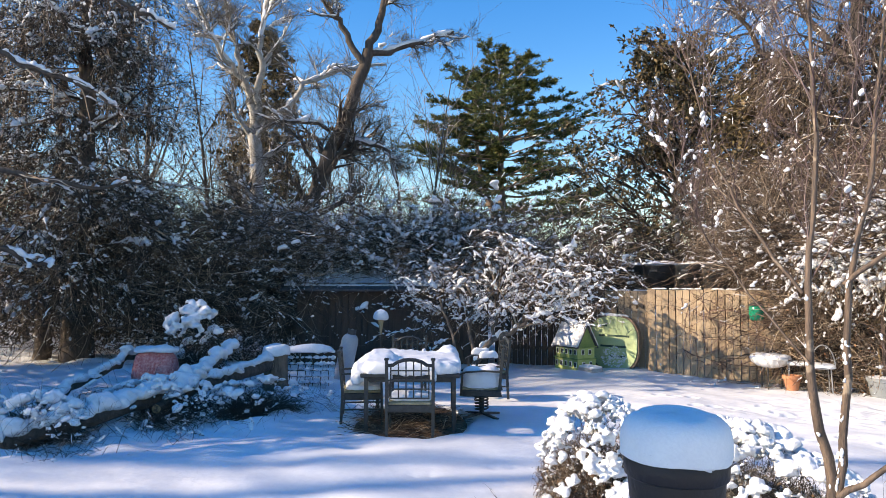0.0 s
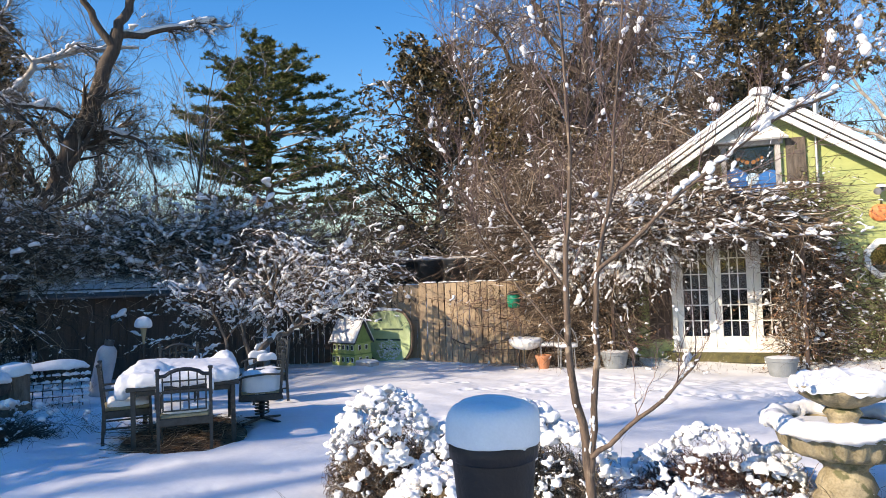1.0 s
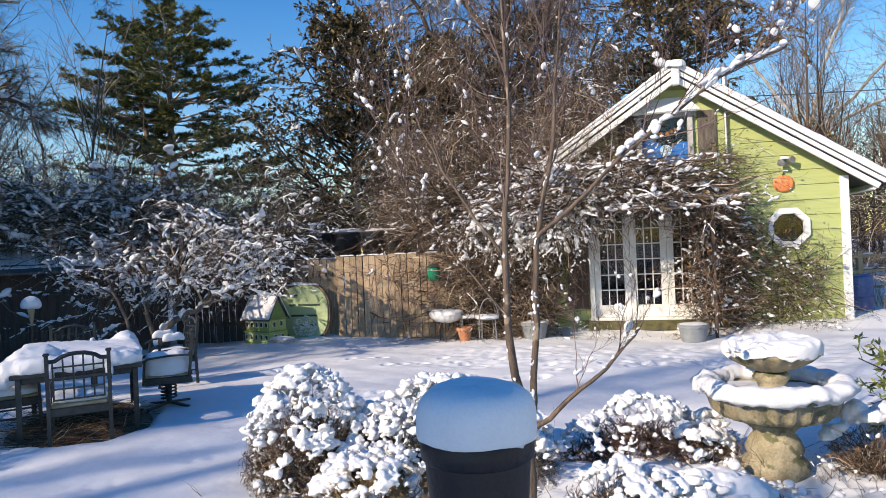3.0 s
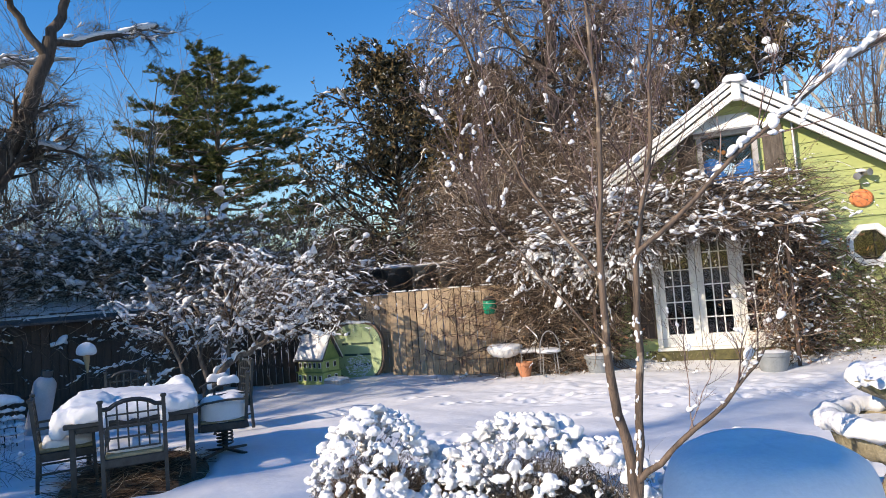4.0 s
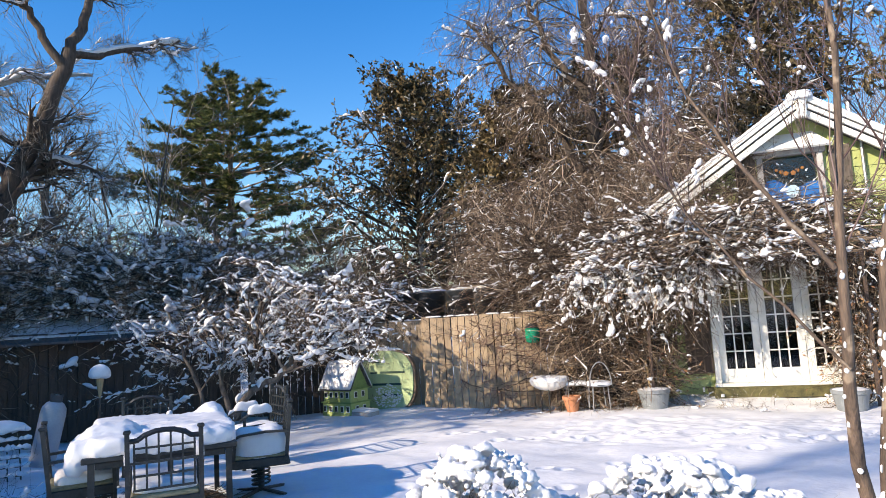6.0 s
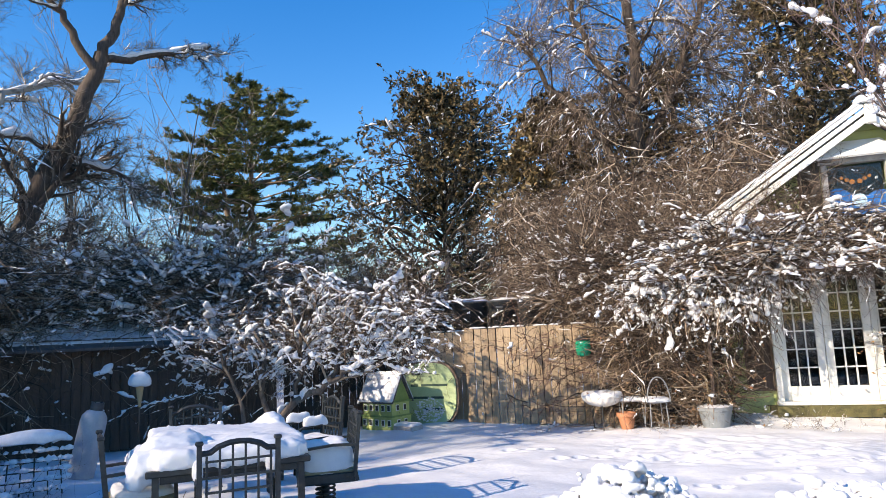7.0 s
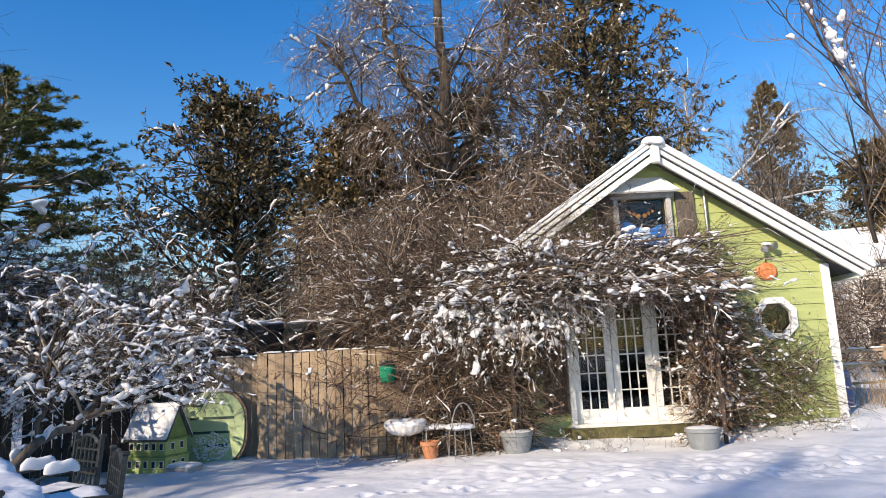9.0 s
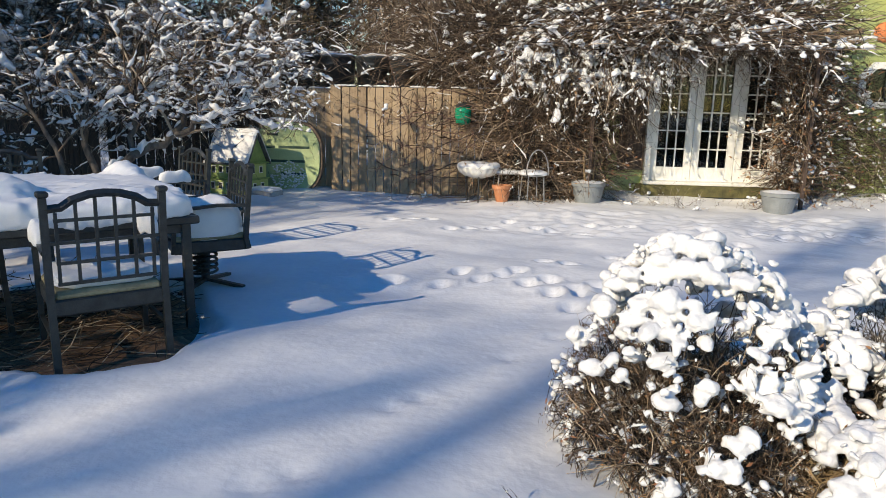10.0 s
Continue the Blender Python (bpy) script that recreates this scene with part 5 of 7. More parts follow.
    merged(put(t, "snow", [snow_along(rng, l1, r1, 170, (0.03, 0.065), (1.0, 2.0), 2), snow_strips(rng, l1, r1, 200, (0.022, 0.045)), snow_along(rng, l2, r2, 430, (0.02, 0.045), (1, 2.0), 2),
                    snow_along(rng, S[0][0], S[0][1], 22, (0.03, 0.06), (1.5, 3), 2), snow_along(rng, S[4][0], S[4][1], 26, (0.04, 0.07), (1.5, 3), 2)], "snow", "snow clinging to every branch"), 0.016, 2)


gnarled_tree()


def thicket(name, label, a, b, depth, z0, z1, seed, twigs=2600, snow=1600, material="twig_brown", hang=0.0, size=(0.02, 0.05), bend=-0.04, length=(0.8, 2.2), leaf=0, leaf_material="leaf_dry", thick=(0.004, 0.012), over=None, low=None, high=None, tilt=0.45, soft=0.0):
    """A tangle of vines along the line from a to b: arching canes, side shoots, snow."""
    rng = np.random.default_rng(seed)
    a, b = np.array(a, float), np.array(b, float)
    g = gz(*((a + b) / 2)) - 0.05
    t = thing(name, ((a + b)[0] / 2, (a + b)[1] / 2, g), 0, label, "vines")
    w = rng.uniform(0, 1, twigs)
    d2 = (b - a) / np.linalg.norm(b - a)
    side = np.array([-d2[1], d2[0]])
    top = z1 + (over(w) if over else 0) + 0.25 * np.sin(w * 17 + seed) + 0.15 * np.sin(w * 41 + seed)
    zz = z0 + (top - z0) * rng.uniform(0, 1, twigs) ** 0.8
    off = rng.normal(0, depth / 2.4, twigs)
    p = np.concatenate([a + (b - a) * w[:, None] + side * off[:, None], zz[:, None]], 1)
    way = np.concatenate([d2 * rng.choice([-1, 1], twigs)[:, None] * rng.uniform(0.3, 1, twigs)[:, None] + rng.normal(0, 0.45, (twigs, 2)), rng.normal(0.1 - hang, tilt, twigs)[:, None]], 1)
    l1 = grow(rng, p, way, rng.uniform(*length, twigs), 7, 0.26, bend)
    l1[:, :, 2] = np.clip(l1[:, :, 2], g + 0.06 if low is None else low, 99 if high is None else high + rng.uniform(-0.2, 0.1, (twigs, 1)))
    r1 = taper(rng.uniform(*thick, twigs), 7)
    q, d, L, r = offshoots(rng, l1, r1, 3, 0.1, 1.0, (0.4, 1.3), (0.3, 0.7), 0.6)
    l2 = grow(rng, q, d, L, 5, 0.3, bend * 2)
    l2[:, :, 2] = np.maximum(l2[:, :, 2], g + 0.05)
    r2 = taper(np.maximum(r, 0.0028), 5)
    put(t, "cane_tangle", [tubes(l1, r1, 4), tubes(l2, r2, 3)], material)
    if snow:
        lum = [snow_along(rng, l1, r1, snow // 2, (size[0] * 0.5, size[1] * 0.72), (1.0, 2.2), 2 if soft else 1, 0.6, 0.75), snow_along(rng, l2, r2, snow // 3, (size[0] * 0.4, size[1] * 0.52), (1.0, 2.0), 1)]
        fleck = [snow_along(rng, l2, r2, snow // 5, (size[0] * 0.3, size[1] * 0.34), (0.9, 1.6), 1, 0.6, 0.9, 3), snow_strips(rng, l1, r1, snow // 7, (size[0] * 0.3, size[1] * 0.28), (0.03, 0.14)), snow_strips(rng, l2, r2, snow // 4, (size[0] * 0.15, size[1] * 0.14), (0.1, 0.4), 0.85)]
        if soft:
            merged(put(t, "snow", lum, "snow", "clotted snow lying on the canes"), soft, 2)
            put(t, "snow_dusting", fleck, "snow", "thin snow along the canes")
        else:
            put(t, "snow", lum + fleck, "snow", "snow lying along the canes")
    if leaf:
        pp, dd = spots_on(rng, l2, leaf)
        put(t, "foliage", [blades(rng, pp, dd + rng.normal(0, 0.8, dd.shape), rng.uniform(0.04, 0.09, leaf), rng.uniform(0.02, 0.045, leaf))], leaf_material, "few withered leaves")
    return t


def evergreen(name, label, x, y, height, radius, seed, material, trunk="bark_brown", count=70, z_low=1.0, shape=0.8, droop=-0.05, leaves=26000, leaf=(0.10, 0.2), width=0.4, snow=350, size=(0.05, 0.12), wander=0.14, lift=0.1, spray=True, twig="twig_dark", trunk_r=0.22, ragged=0.25, sub=7):
    """A trunk with limbs and side branches, clothed with many small leaves."""
    rng = np.random.default_rng(seed)
    g = gz(x, y) - 0.1
    t = thing(name, (x, y, g), 0, label, "tree")
    tr, trr = limb(rng, [(x, y, g), (x + 0.1, y, height * 0.35), (x - 0.05, y + 0.1, height * 0.7), (x, y, height * 0.98)], trunk_r, 0.03, 16, 0.03)
    put(t, "trunk", [tubes(tr, trr, 9)], trunk)
    zc = z_low + (height - z_low) * rng.uniform(0, 1, count) ** 0.9
    fr = (zc - z_low) / (height - z_low)
    reach = radius * (1 - fr) ** shape * rng.uniform(1 - ragged * 2, 1 + ragged, count) + 0.25
    az = rng.uniform(0, math.tau, count)
    p = np.stack([np.full(count, x), np.full(count, y), zc], 1)
    way = np.stack([np.cos(az), np.sin(az), rng.normal(lift, 0.15, count) + fr * 0.5], 1)
    l1 = grow(rng, p, way, reach, 8, wander, droop)
    r1 = taper(np.clip(reach * 0.016, 0.01, 0.07), 8, 0.2)
    q, d, L, r = offshoots(rng, l1, r1, sub, 0.25, 1.0, (0.4, 1.1), (0.22, 0.45), 0.6)
    l2 = grow(rng, q, d, L, 5, 0.2, droop)
    r2 = taper(np.maximum(r, 0.006), 5)
    q, d, L, r = offshoots(rng, l2, r2, 3, 0.2, 1.0, (0.4, 1.1), (0.3, 0.6), 0.6)
    l3 = grow(rng, q, d, L, 4, 0.2, droop * 2)
    r3 = taper(np.maximum(r, 0.004), 4)
    put(t, "branch_work", [tubes(l1, r1, 5), tubes(l2, r2, 3), tubes(l3, r3, 3)], twig)
    pp, dd = spots_on(rng, l3, leaves, 0.1)
    ln = rng.uniform(*leaf, leaves)
    put(t, "foliage", [blades(rng, pp, dd + rng.normal(0, 0.6, dd.shape) + (0, 0, -0.2 if spray else 0.2), ln, ln * width)], material)
    if snow:
        put(t, "snow", [snow_strips(rng, l1, r1, snow // 2, (size[0] * 0.6, size[1] * 0.6)), snow_strips(rng, l2, r2, snow, (size[0] * 0.4, size[1] * 0.45))], "snow", "snow caught on the boughs")
    return t


def bare_tree(name, label, stems, seed, bark, twig, first=5, second=6, third=5, snow=200, size=(0.04, 0.09), lift=0.08, sides=9, share1=(0.3, 0.6), wander=0.14, fourth=0):
    """Given stems, with three or four orders of bare shoots."""
    rng = np.random.default_rng(seed)
    base = stems[0][0][0]
    t = thing(name, tuple(base), 0, label, "tree")
    S = [limb(rng, *s) for s in stems]
    put(t, "trunk", [tubes(a, b, sides) for a, b in S], bark)
    up = np.concatenate([a[:, 4:14] for a, _ in S])
    upr = np.concatenate([b[:, 4:14] for _, b in S])
    p, d, L, r = offshoots(rng, up, upr, first, 0.15, 1.0, (0.4, 1.0), share1, 0.5)
    l1 = grow(rng, p, d, L, 8, wander, lift)
    r1 = taper(r, 8, 0.25)
    p, d, L, r = offshoots(rng, l1, r1, second, 0.2, 1.0, (0.4, 1.0), (0.3, 0.6), 0.55)
    l2 = grow(rng, p, d, L, 6, wander, lift * 0.5)
    r2 = taper(r, 6, 0.3)
    p, d, L, r = offshoots(rng, l2, r2, third, 0.2, 1.0, (0.4, 1.0), (0.35, 0.7), 0.6)
    l3 = grow(rng, p, d, L, 5, wander, lift * 0.3)
    r3 = taper(np.maximum(r, 0.004), 5, 0.4)
    put(t, "limb_work", [tubes(l1, r1, 6)], bark)
    fine = [tubes(l2, r2, 4), tubes(l3, r3, 3)]
    if fourth:
        p, d, L, r = offshoots(rng, l3, r3, fourth, 0.2, 1.0, (0.3, 0.9), (0.4, 0.8), 0.7)
        l4 = grow(rng, p, d, L, 4, wander, 0)
        fine.append(tubes(l4, taper(np.maximum(r, 0.0045), 4, 0.6), 3))
    put(t, "twig_work", fine, twig)
    if snow:
        sn = [snow_strips(rng, l1, r1, snow, (size[0] * 0.6, size[1] * 0.6), (0.2, 0.7)), snow_strips(rng, l2, r2, snow, (size[0] * 0.35, size[1] * 0.4), (0.2, 0.6))]
        for a, b in S[1:]:
            sn.append(snow_strips(rng, a, b, 10, (size[0], size[1] * 1.1), (0.15, 0.5), 0.95))
        put(t, "snow", sn, "snow", "snow along the upper side of the limbs")
    return t


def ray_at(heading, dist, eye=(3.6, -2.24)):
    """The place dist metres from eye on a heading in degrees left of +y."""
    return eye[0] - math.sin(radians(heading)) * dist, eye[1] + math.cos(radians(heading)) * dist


def pine():
    rng = np.random.default_rng(61)
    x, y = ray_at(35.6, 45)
    g = -0.1
    t = thing("pine_tree", (x, y, g), 0, "tall layered green pine with open tiers", "tree")
    h = 16.4
    tr, trr = limb(rng, [(x, y, g), (x + 0.2, y, 5), (x - 0.1, y, 10), (x + 0.1, y, h)], 0.5, 0.05, 18, 0.04)
    tr2, trr2 = limb(rng, [(x - 0.1, y, 5.5), (x - 1.6, y - 0.3, 9), (x - 2.2, y, 12.5), (x - 2.4, y, 15.6)], 0.25, 0.04, 14, 0.04)
    put(t, "trunk", [tubes(tr, trr, 9), tubes(tr2, trr2, 8)], "bark_brown")
    tiers, P, W, L = 11, [], [], []
    for k in range(tiers):
        z = 4.6 + (h - 5.2) * (k / (tiers - 1)) ** 0.95
        fr = (z - 4.6) / (h - 4.6)
        n = rng.integers(7, 10)
        for i in range(n):
            az = math.tau * (i + rng.uniform(-0.3, 0.3)) / n + k * 0.7
            P.append((x, y, z + rng.normal(0, 0.15)))
            W.append((math.cos(az), math.sin(az), 0.02 + 0.3 * fr))
            L.append((6.6 * (1 - fr) ** 0.45 + 0.9) * rng.choice([0.6, 0.85, 1.0, 1.15]) * (1.0 if k > 1 else 0.9))
    for k in range(9):
        z = 8.5 + 0.8 * k
        for i in range(4):
            az = math.tau * (i + rng.uniform(-0.3, 0.3)) / 4 + k
            P.append((x - 1.7 - 0.08 * k, y, z))
            W.append((math.cos(az), math.sin(az), 0.2))
            L.append((2.7 - 0.24 * k) * rng.uniform(0.7, 1.1))
    P, W, L = np.array(P), np.array(W), np.array(L)
    l1 = grow(rng, P, W, L, 9, 0.07, 0.02)
    r1 = taper(np.clip(L * 0.014, 0.02, 0.1), 9, 0.25)
    q, d, ln, r = offshoots(rng, l1, r1, 24, 0.35, 1.0, (0.6, 1.2), (0.12, 0.3), 0.5)
    d[:, 2] = np.abs(d[:, 2]) * 0.08
    l2 = grow(rng, q, d, ln, 5, 0.10, 0.05)
    r2 = taper(np.maximum(r, 0.010), 5)
    put(t, "branch_work", [tubes(l1, r1, 5), tubes(l2, r2, 3)], "bark_brown")
    n, k = 16000, 12
    pp, dd = spots_on(rng, l2, n, 0.2)
    tuft = np.repeat(pp, k, axis=0) + rng.normal(0, 0.03, (n * k, 3))
    way = np.repeat(dd, k, axis=0) * 0.45 + rng.normal(0, 0.55, (n * k, 3)) * (1, 1, 0.45) + (0, 0, 0.22)
    put(t, "foliage", [blades(rng, tuft, way, rng.uniform(0.2, 0.36, n * k), rng.uniform(0.035, 0.06, n * k))], "leaf_pine")
    put(t, "snow", [snow_strips(rng, l1, r1, 260, (0.03, 0.07), (0.1, 0.4))], "snow", "thin snow on a few boughs")


pine()
evergreen("magnolia_tree", "broad evergreen tree with bronze-green leaves and pale trunk", -7.6, 26.3, 12.2, 5.6, 62, "leaf_magnolia", "bark_pale", 230, 1.2, 0.5, -0.03, 44000, (0.12, 0.25), 0.42, 700, (0.04, 0.10), ragged=0.4, lift=0.3, sub=6, twig="twig_dark", trunk_r=0.17)
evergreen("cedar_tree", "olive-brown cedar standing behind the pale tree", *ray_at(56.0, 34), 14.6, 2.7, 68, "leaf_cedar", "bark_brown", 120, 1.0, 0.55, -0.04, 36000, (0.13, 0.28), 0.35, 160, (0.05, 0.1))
evergreen("cedar_tree", "tall brownish-green cedar behind the garden house", 5.6, 20.5, 16.5, 3.1, 63, "leaf_cedar", "bark_brown", 230, 2.0, 0.35, -0.06, 100000, (0.08, 0.19), 0.4, 620, (0.05, 0.11), lift=0.2)
evergreen("cedar_tree", "olive cedar wrapped in brown vines", 1.1, 17.2, 9.0, 1.9, 69, "leaf_cedar", "bark_brown", 110, 2.0, 0.4, -0.08, 26000, (0.08, 0.17), 0.4, 260, (0.04, 0.09))
evergreen("cedar_tree", "brownish cedar standing behind the vine-covered fence", -1.6, 18.5, 8.5, 2.3, 64, "leaf_cedar", "bark_brown", 110, 1.5, 0.5, -0.06, 24000, (0.12, 0.24), 0.4, 300, (0.05, 0.1))
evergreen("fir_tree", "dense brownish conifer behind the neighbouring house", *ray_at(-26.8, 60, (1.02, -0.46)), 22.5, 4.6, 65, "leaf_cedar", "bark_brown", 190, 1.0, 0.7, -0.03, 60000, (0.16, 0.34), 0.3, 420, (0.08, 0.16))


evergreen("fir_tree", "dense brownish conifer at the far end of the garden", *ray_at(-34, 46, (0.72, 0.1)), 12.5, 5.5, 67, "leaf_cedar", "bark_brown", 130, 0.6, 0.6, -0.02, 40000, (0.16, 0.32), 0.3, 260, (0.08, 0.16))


def weeping_tree():
    rng = np.random.default_rng(66)
    x, y = 0.85, 15.6
    g = gz(x, y) - 0.1
    t = thing("weeping_tree", (x, y, g), 0, "tall bare vine-hung tree with drooping brown twigs", "tree")
    S = [limb(rng, [(x, y, g), (x + 0.1, y, 3), (x - 0.05, y, 6), (x + 0.1, y, 9), (x - 0.2, y, 13.5)], 0.24, 0.08, 18, 0.04),
         limb(rng, [(x, y, 4.5), (x - 0.9, y + 0.2, 6.5), (x - 2.2, y + 0.3, 8.3), (x - 3.0, y, 9.6)], 0.11, 0.04, 14, 0.05),
         limb(rng, [(x, y, 5.5), (x + 1.0, y + 0.2, 7.5), (x + 1.8, y, 9.5), (x + 2.2, y, 12)], 0.11, 0.04, 14, 0.05),
         limb(rng, [(x + 0.1, y, 3.0), (x + 1.1, y - 0.4, 4.4), (x + 1.9, y - 0.3, 5.6), (x + 2.5, y, 7.5)], 0.09, 0.03, 14, 0.05),
         limb(rng, [(x, y, 7.0), (x - 1.2, y, 9.0), (x - 1.6, y, 11.5)], 0.09, 0.04, 14, 0.05)]
    put(t, "trunk", [tubes(a, b, 9) for a, b in S], "bark_dark")
    L0 = np.concatenate([a[:, 3:14] for a, _ in S])
    R0 = np.concatenate([b[:, 3:14] for _, b in S])
    p, d, L, r = offshoots(rng, L0, R0, 40, 0.05, 1.0, (0.6, 1.5), (0.2, 0.42), 0.4)
    l1 = grow(rng, p, d, L, 8, 0.2, -0.06)
    r1 = taper(np.clip(r, 0.01, 0.035), 8)
    p, d, L, r = offshoots(rng, l1, r1, 12, 0.1, 1.0, (0.5, 1.3), (0.35, 0.8), 0.5)
    l2 = grow(rng, p, d, L, 7, 0.18, -0.22)
    r2 = taper(np.maximum(r, 0.0055), 7)
    p, d, L, r = offshoots(rng, l2, r2, 5, 0.1, 1.0, (0.4, 1.1), (0.3, 0.7), 0.6)
    l3 = grow(rng, p, d, L, 5, 0.2, -0.22)
    r3 = taper(np.maximum(r, 0.004), 5)
    put(t, "limb_work", [tubes(l1, r1, 4)], "bark_dark")
    put(t, "branch_work", [tubes(l2, r2, 3), tubes(l3, r3, 3)], "twig_brown")
    put(t, "snow", [snow_strips(rng, l1, r1, 330, (0.02, 0.045)), snow_along(rng, l2, r2, 1100, (0.010, 0.028), (0.9, 1.4), 1, 0.6, 1.0, 3), snow_strips(rng, l2, r2, 800, (0.006, 0.014), (0.05, 0.25), 0.95), snow_strips(rng, l3, r3, 700, (0.005, 0.010), (0.15, 0.5), 0.95)], "snow", "snow flecks on the twigs")


weeping_tree()


def trees_behind():
    def by_offset(x, y, pts):
        return [(x + 0.766 * a + d, y + 0.643 * a - d, z) for a, z, d in pts]
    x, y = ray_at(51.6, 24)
    bare_tree("leaning_tree", "leaning dark-trunked bare tree with snow on its limbs",
              [(by_offset(x, y, [(-1.0, 0, 0), (-0.6, 3, 0), (0.0, 5, 0), (0.6, 6.6, 0), (1.3, 8.2, 0.2), (1.9, 10.2, 0.2)]), 0.34, 0.2, 18, 0.04),
               (by_offset(x, y, [(1.8, 9.8, 0.2), (2.3, 11.4, 0), (2.6, 12.6, 0), (3.0, 15, 0)]), 0.17, 0.06, 16, 0.05),
               (by_offset(x, y, [(1.85, 10.0, 0.2), (2.8, 10.3, 0), (4.1, 10.9, -0.4), (5.0, 11.3, -0.6)]), 0.12, 0.04, 16, 0.05),
               (by_offset(x, y, [(1.8, 9.6, 0.2), (1.0, 11.0, 0.4), (0.4, 11.6, 0.6), (-0.4, 13.2, 0.8)]), 0.13, 0.05, 16, 0.05),
               (by_offset(x, y, [(0.7, 6.8, 0), (1.6, 7.0, 0), (2.6, 6.8, -0.2), (3.0, 5.4, -0.2)]), 0.09, 0.03, 16, 0.05),
               (by_offset(x, y, [(0.9, 7.2, 0), (0.2, 7.6, 0.2), (-1.0, 7.5, 0.5), (-2.0, 7.8, 0.5)]), 0.08, 0.03, 16, 0.05)], 71, "bark_dark", "twig_grey", 9, 9, 8, 150, (0.04, 0.08), 0.02, 9, (0.3, 0.55), 0.18, 3)
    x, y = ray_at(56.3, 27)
    bare_tree("pale_tree", "forked pale-barked bare tree outlined with snow",
              [(by_offset(x, y, [(0, 0, 0), (0.1, 3, 0), (0, 6, 0), (-0.1, 8.7, 0)]), 0.34, 0.24, 16, 0.04),
               (by_offset(x, y, [(-0.1, 8.4, 0), (-0.5, 10, 0), (-1.0, 11.6, 0), (-1.7, 14.5, 0)]), 0.17, 0.06, 16, 0.06),
               (by_offset(x, y, [(-0.1, 8.5, 0), (0.2, 10.2, 0.3), (0.2, 12, 0.4), (0.9, 15, 0.4)]), 0.16, 0.06, 16, 0.06),
               (by_offset(x, y, [(0, 8.2, 0), (0.9, 8.9, -0.8), (1.7, 10.6, -1.5), (3.0, 11.2, -2.0), (5.0, 11.8, -2.6)]), 0.15, 0.05, 16, 0.06),
               (by_offset(x, y, [(-0.1, 9.2, 0), (-1.2, 10.6, 1), (-2.4, 13.5, 1.6)]), 0.11, 0.04, 16, 0.06)], 72, "bark_pale", "twig_grey", 9, 9, 8, 240, (0.05, 0.10), 0.04, 9, (0.3, 0.5), 0.16, 3)
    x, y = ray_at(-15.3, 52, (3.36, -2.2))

    def far(pts):
        return [(x + 1.55 * a, y, 1.55 * z - (1.0 if z else 0.2)) for a, z in pts]
    bare_tree("spreading_tree", "wide spreading pale bare tree beyond the garden house",
              [(far([(0, 0), (0, 3.5), (0.1, 6.2)]), 0.40, 0.26, 16, 0.03),
               (far([(0, 6), (-1.4, 8), (-3.2, 11), (-4.2, 14.5)]), 0.14, 0.04, 16, 0.08),
               (far([(0, 6), (0.4, 8.6), (1.4, 11.5), (1.8, 15.5)]), 0.14, 0.04, 16, 0.08),
               (far([(0, 6), (2.0, 8.0), (4.4, 10.4), (6.5, 13.0)]), 0.14, 0.04, 16, 0.08),
               (far([(0, 5.8), (2.2, 7.2), (5, 8.2), (8, 8.6)]), 0.12, 0.035, 16, 0.08),
               (far([(0, 5.8), (-2.2, 7.6), (-4.6, 8.6), (-6.4, 9.0)]), 0.12, 0.035, 16, 0.08)], 73, "bark_pale", "twig_grey", 9, 9, 8, 200, (0.03, 0.06), 0.06, 9, (0.3, 0.55), 0.16, 3)


trees_behind()


def woods():
    """A belt of far bare trees and brush round the garden."""
    rng = np.random.default_rng(81)
    for k, (h0, h1, d0, d1, n, label) in enumerate(((80, 40, 34, 60, 26, "distant bare woods in winter"), (41, 5, 48, 80, 56, "distant bare woods in winter"), (-6, -38, 40, 75, 84, "distant bare woods in winter"), (86, 64, 20, 34, 12, "bare saplings beyond the hedge"))):
        he, di = rng.uniform(min(h0, h1), max(h0, h1), n), rng.uniform(d0, d1, n)
        xs, ys = 3.6 - np.sin(np.radians(he)) * di, -2.2 + np.cos(np.radians(he)) * di
        low = h0 == 41
        hh = rng.uniform(4.5, 8.5, n) if low else rng.uniform(9, 15, n)
        p = np.stack([xs, ys, np.full(n, -0.2)], 1)
        l0 = grow(rng, p, np.tile([0, 0, 1.0], (n, 1)), hh, 9, 0.05, 0.1)
        r0 = taper(rng.uniform(0.09, 0.2, n), 9, 0.15)
        q, d, L, r = offshoots(rng, l0, r0, 16, 0.2, 1.0, (0.4, 0.9), (0.18, 0.4), 0.5)
        l1 = grow(rng, q, d, L, 6, 0.12, 0.1)
        r1 = taper(np.maximum(r, 0.02), 6, 0.4)
        q, d, L, r = offshoots(rng, l1, r1, 5, 0.2, 1.0, (0.4, 0.9), (0.3, 0.6), 0.6)
        l2 = grow(rng, q, d, L, 3, 0.12, 0.06)
        r2 = taper(np.maximum(r, 0.012), 3, 0.5)
        q, d, L, r = offshoots(rng, l2, r2, 3, 0.2, 1.0, (0.4, 0.9), (0.4, 0.7), 0.7)
        l3 = grow(rng, q, d, L, 3, 0.12, 0.06)
        r3 = taper(np.maximum(r, 0.008), 3, 0.6)
        v, f = joined([tubes(l0, r0, 6), tubes(l1, r1, 4), tubes(l2, r2, 3), tubes(l3, r3, 3)])
        tagged(new("far_woods", solid("far_woods", v, f, "twig_grey" if k != 2 else "twig_brown")), label, "woods", kind="stuff")


woods()


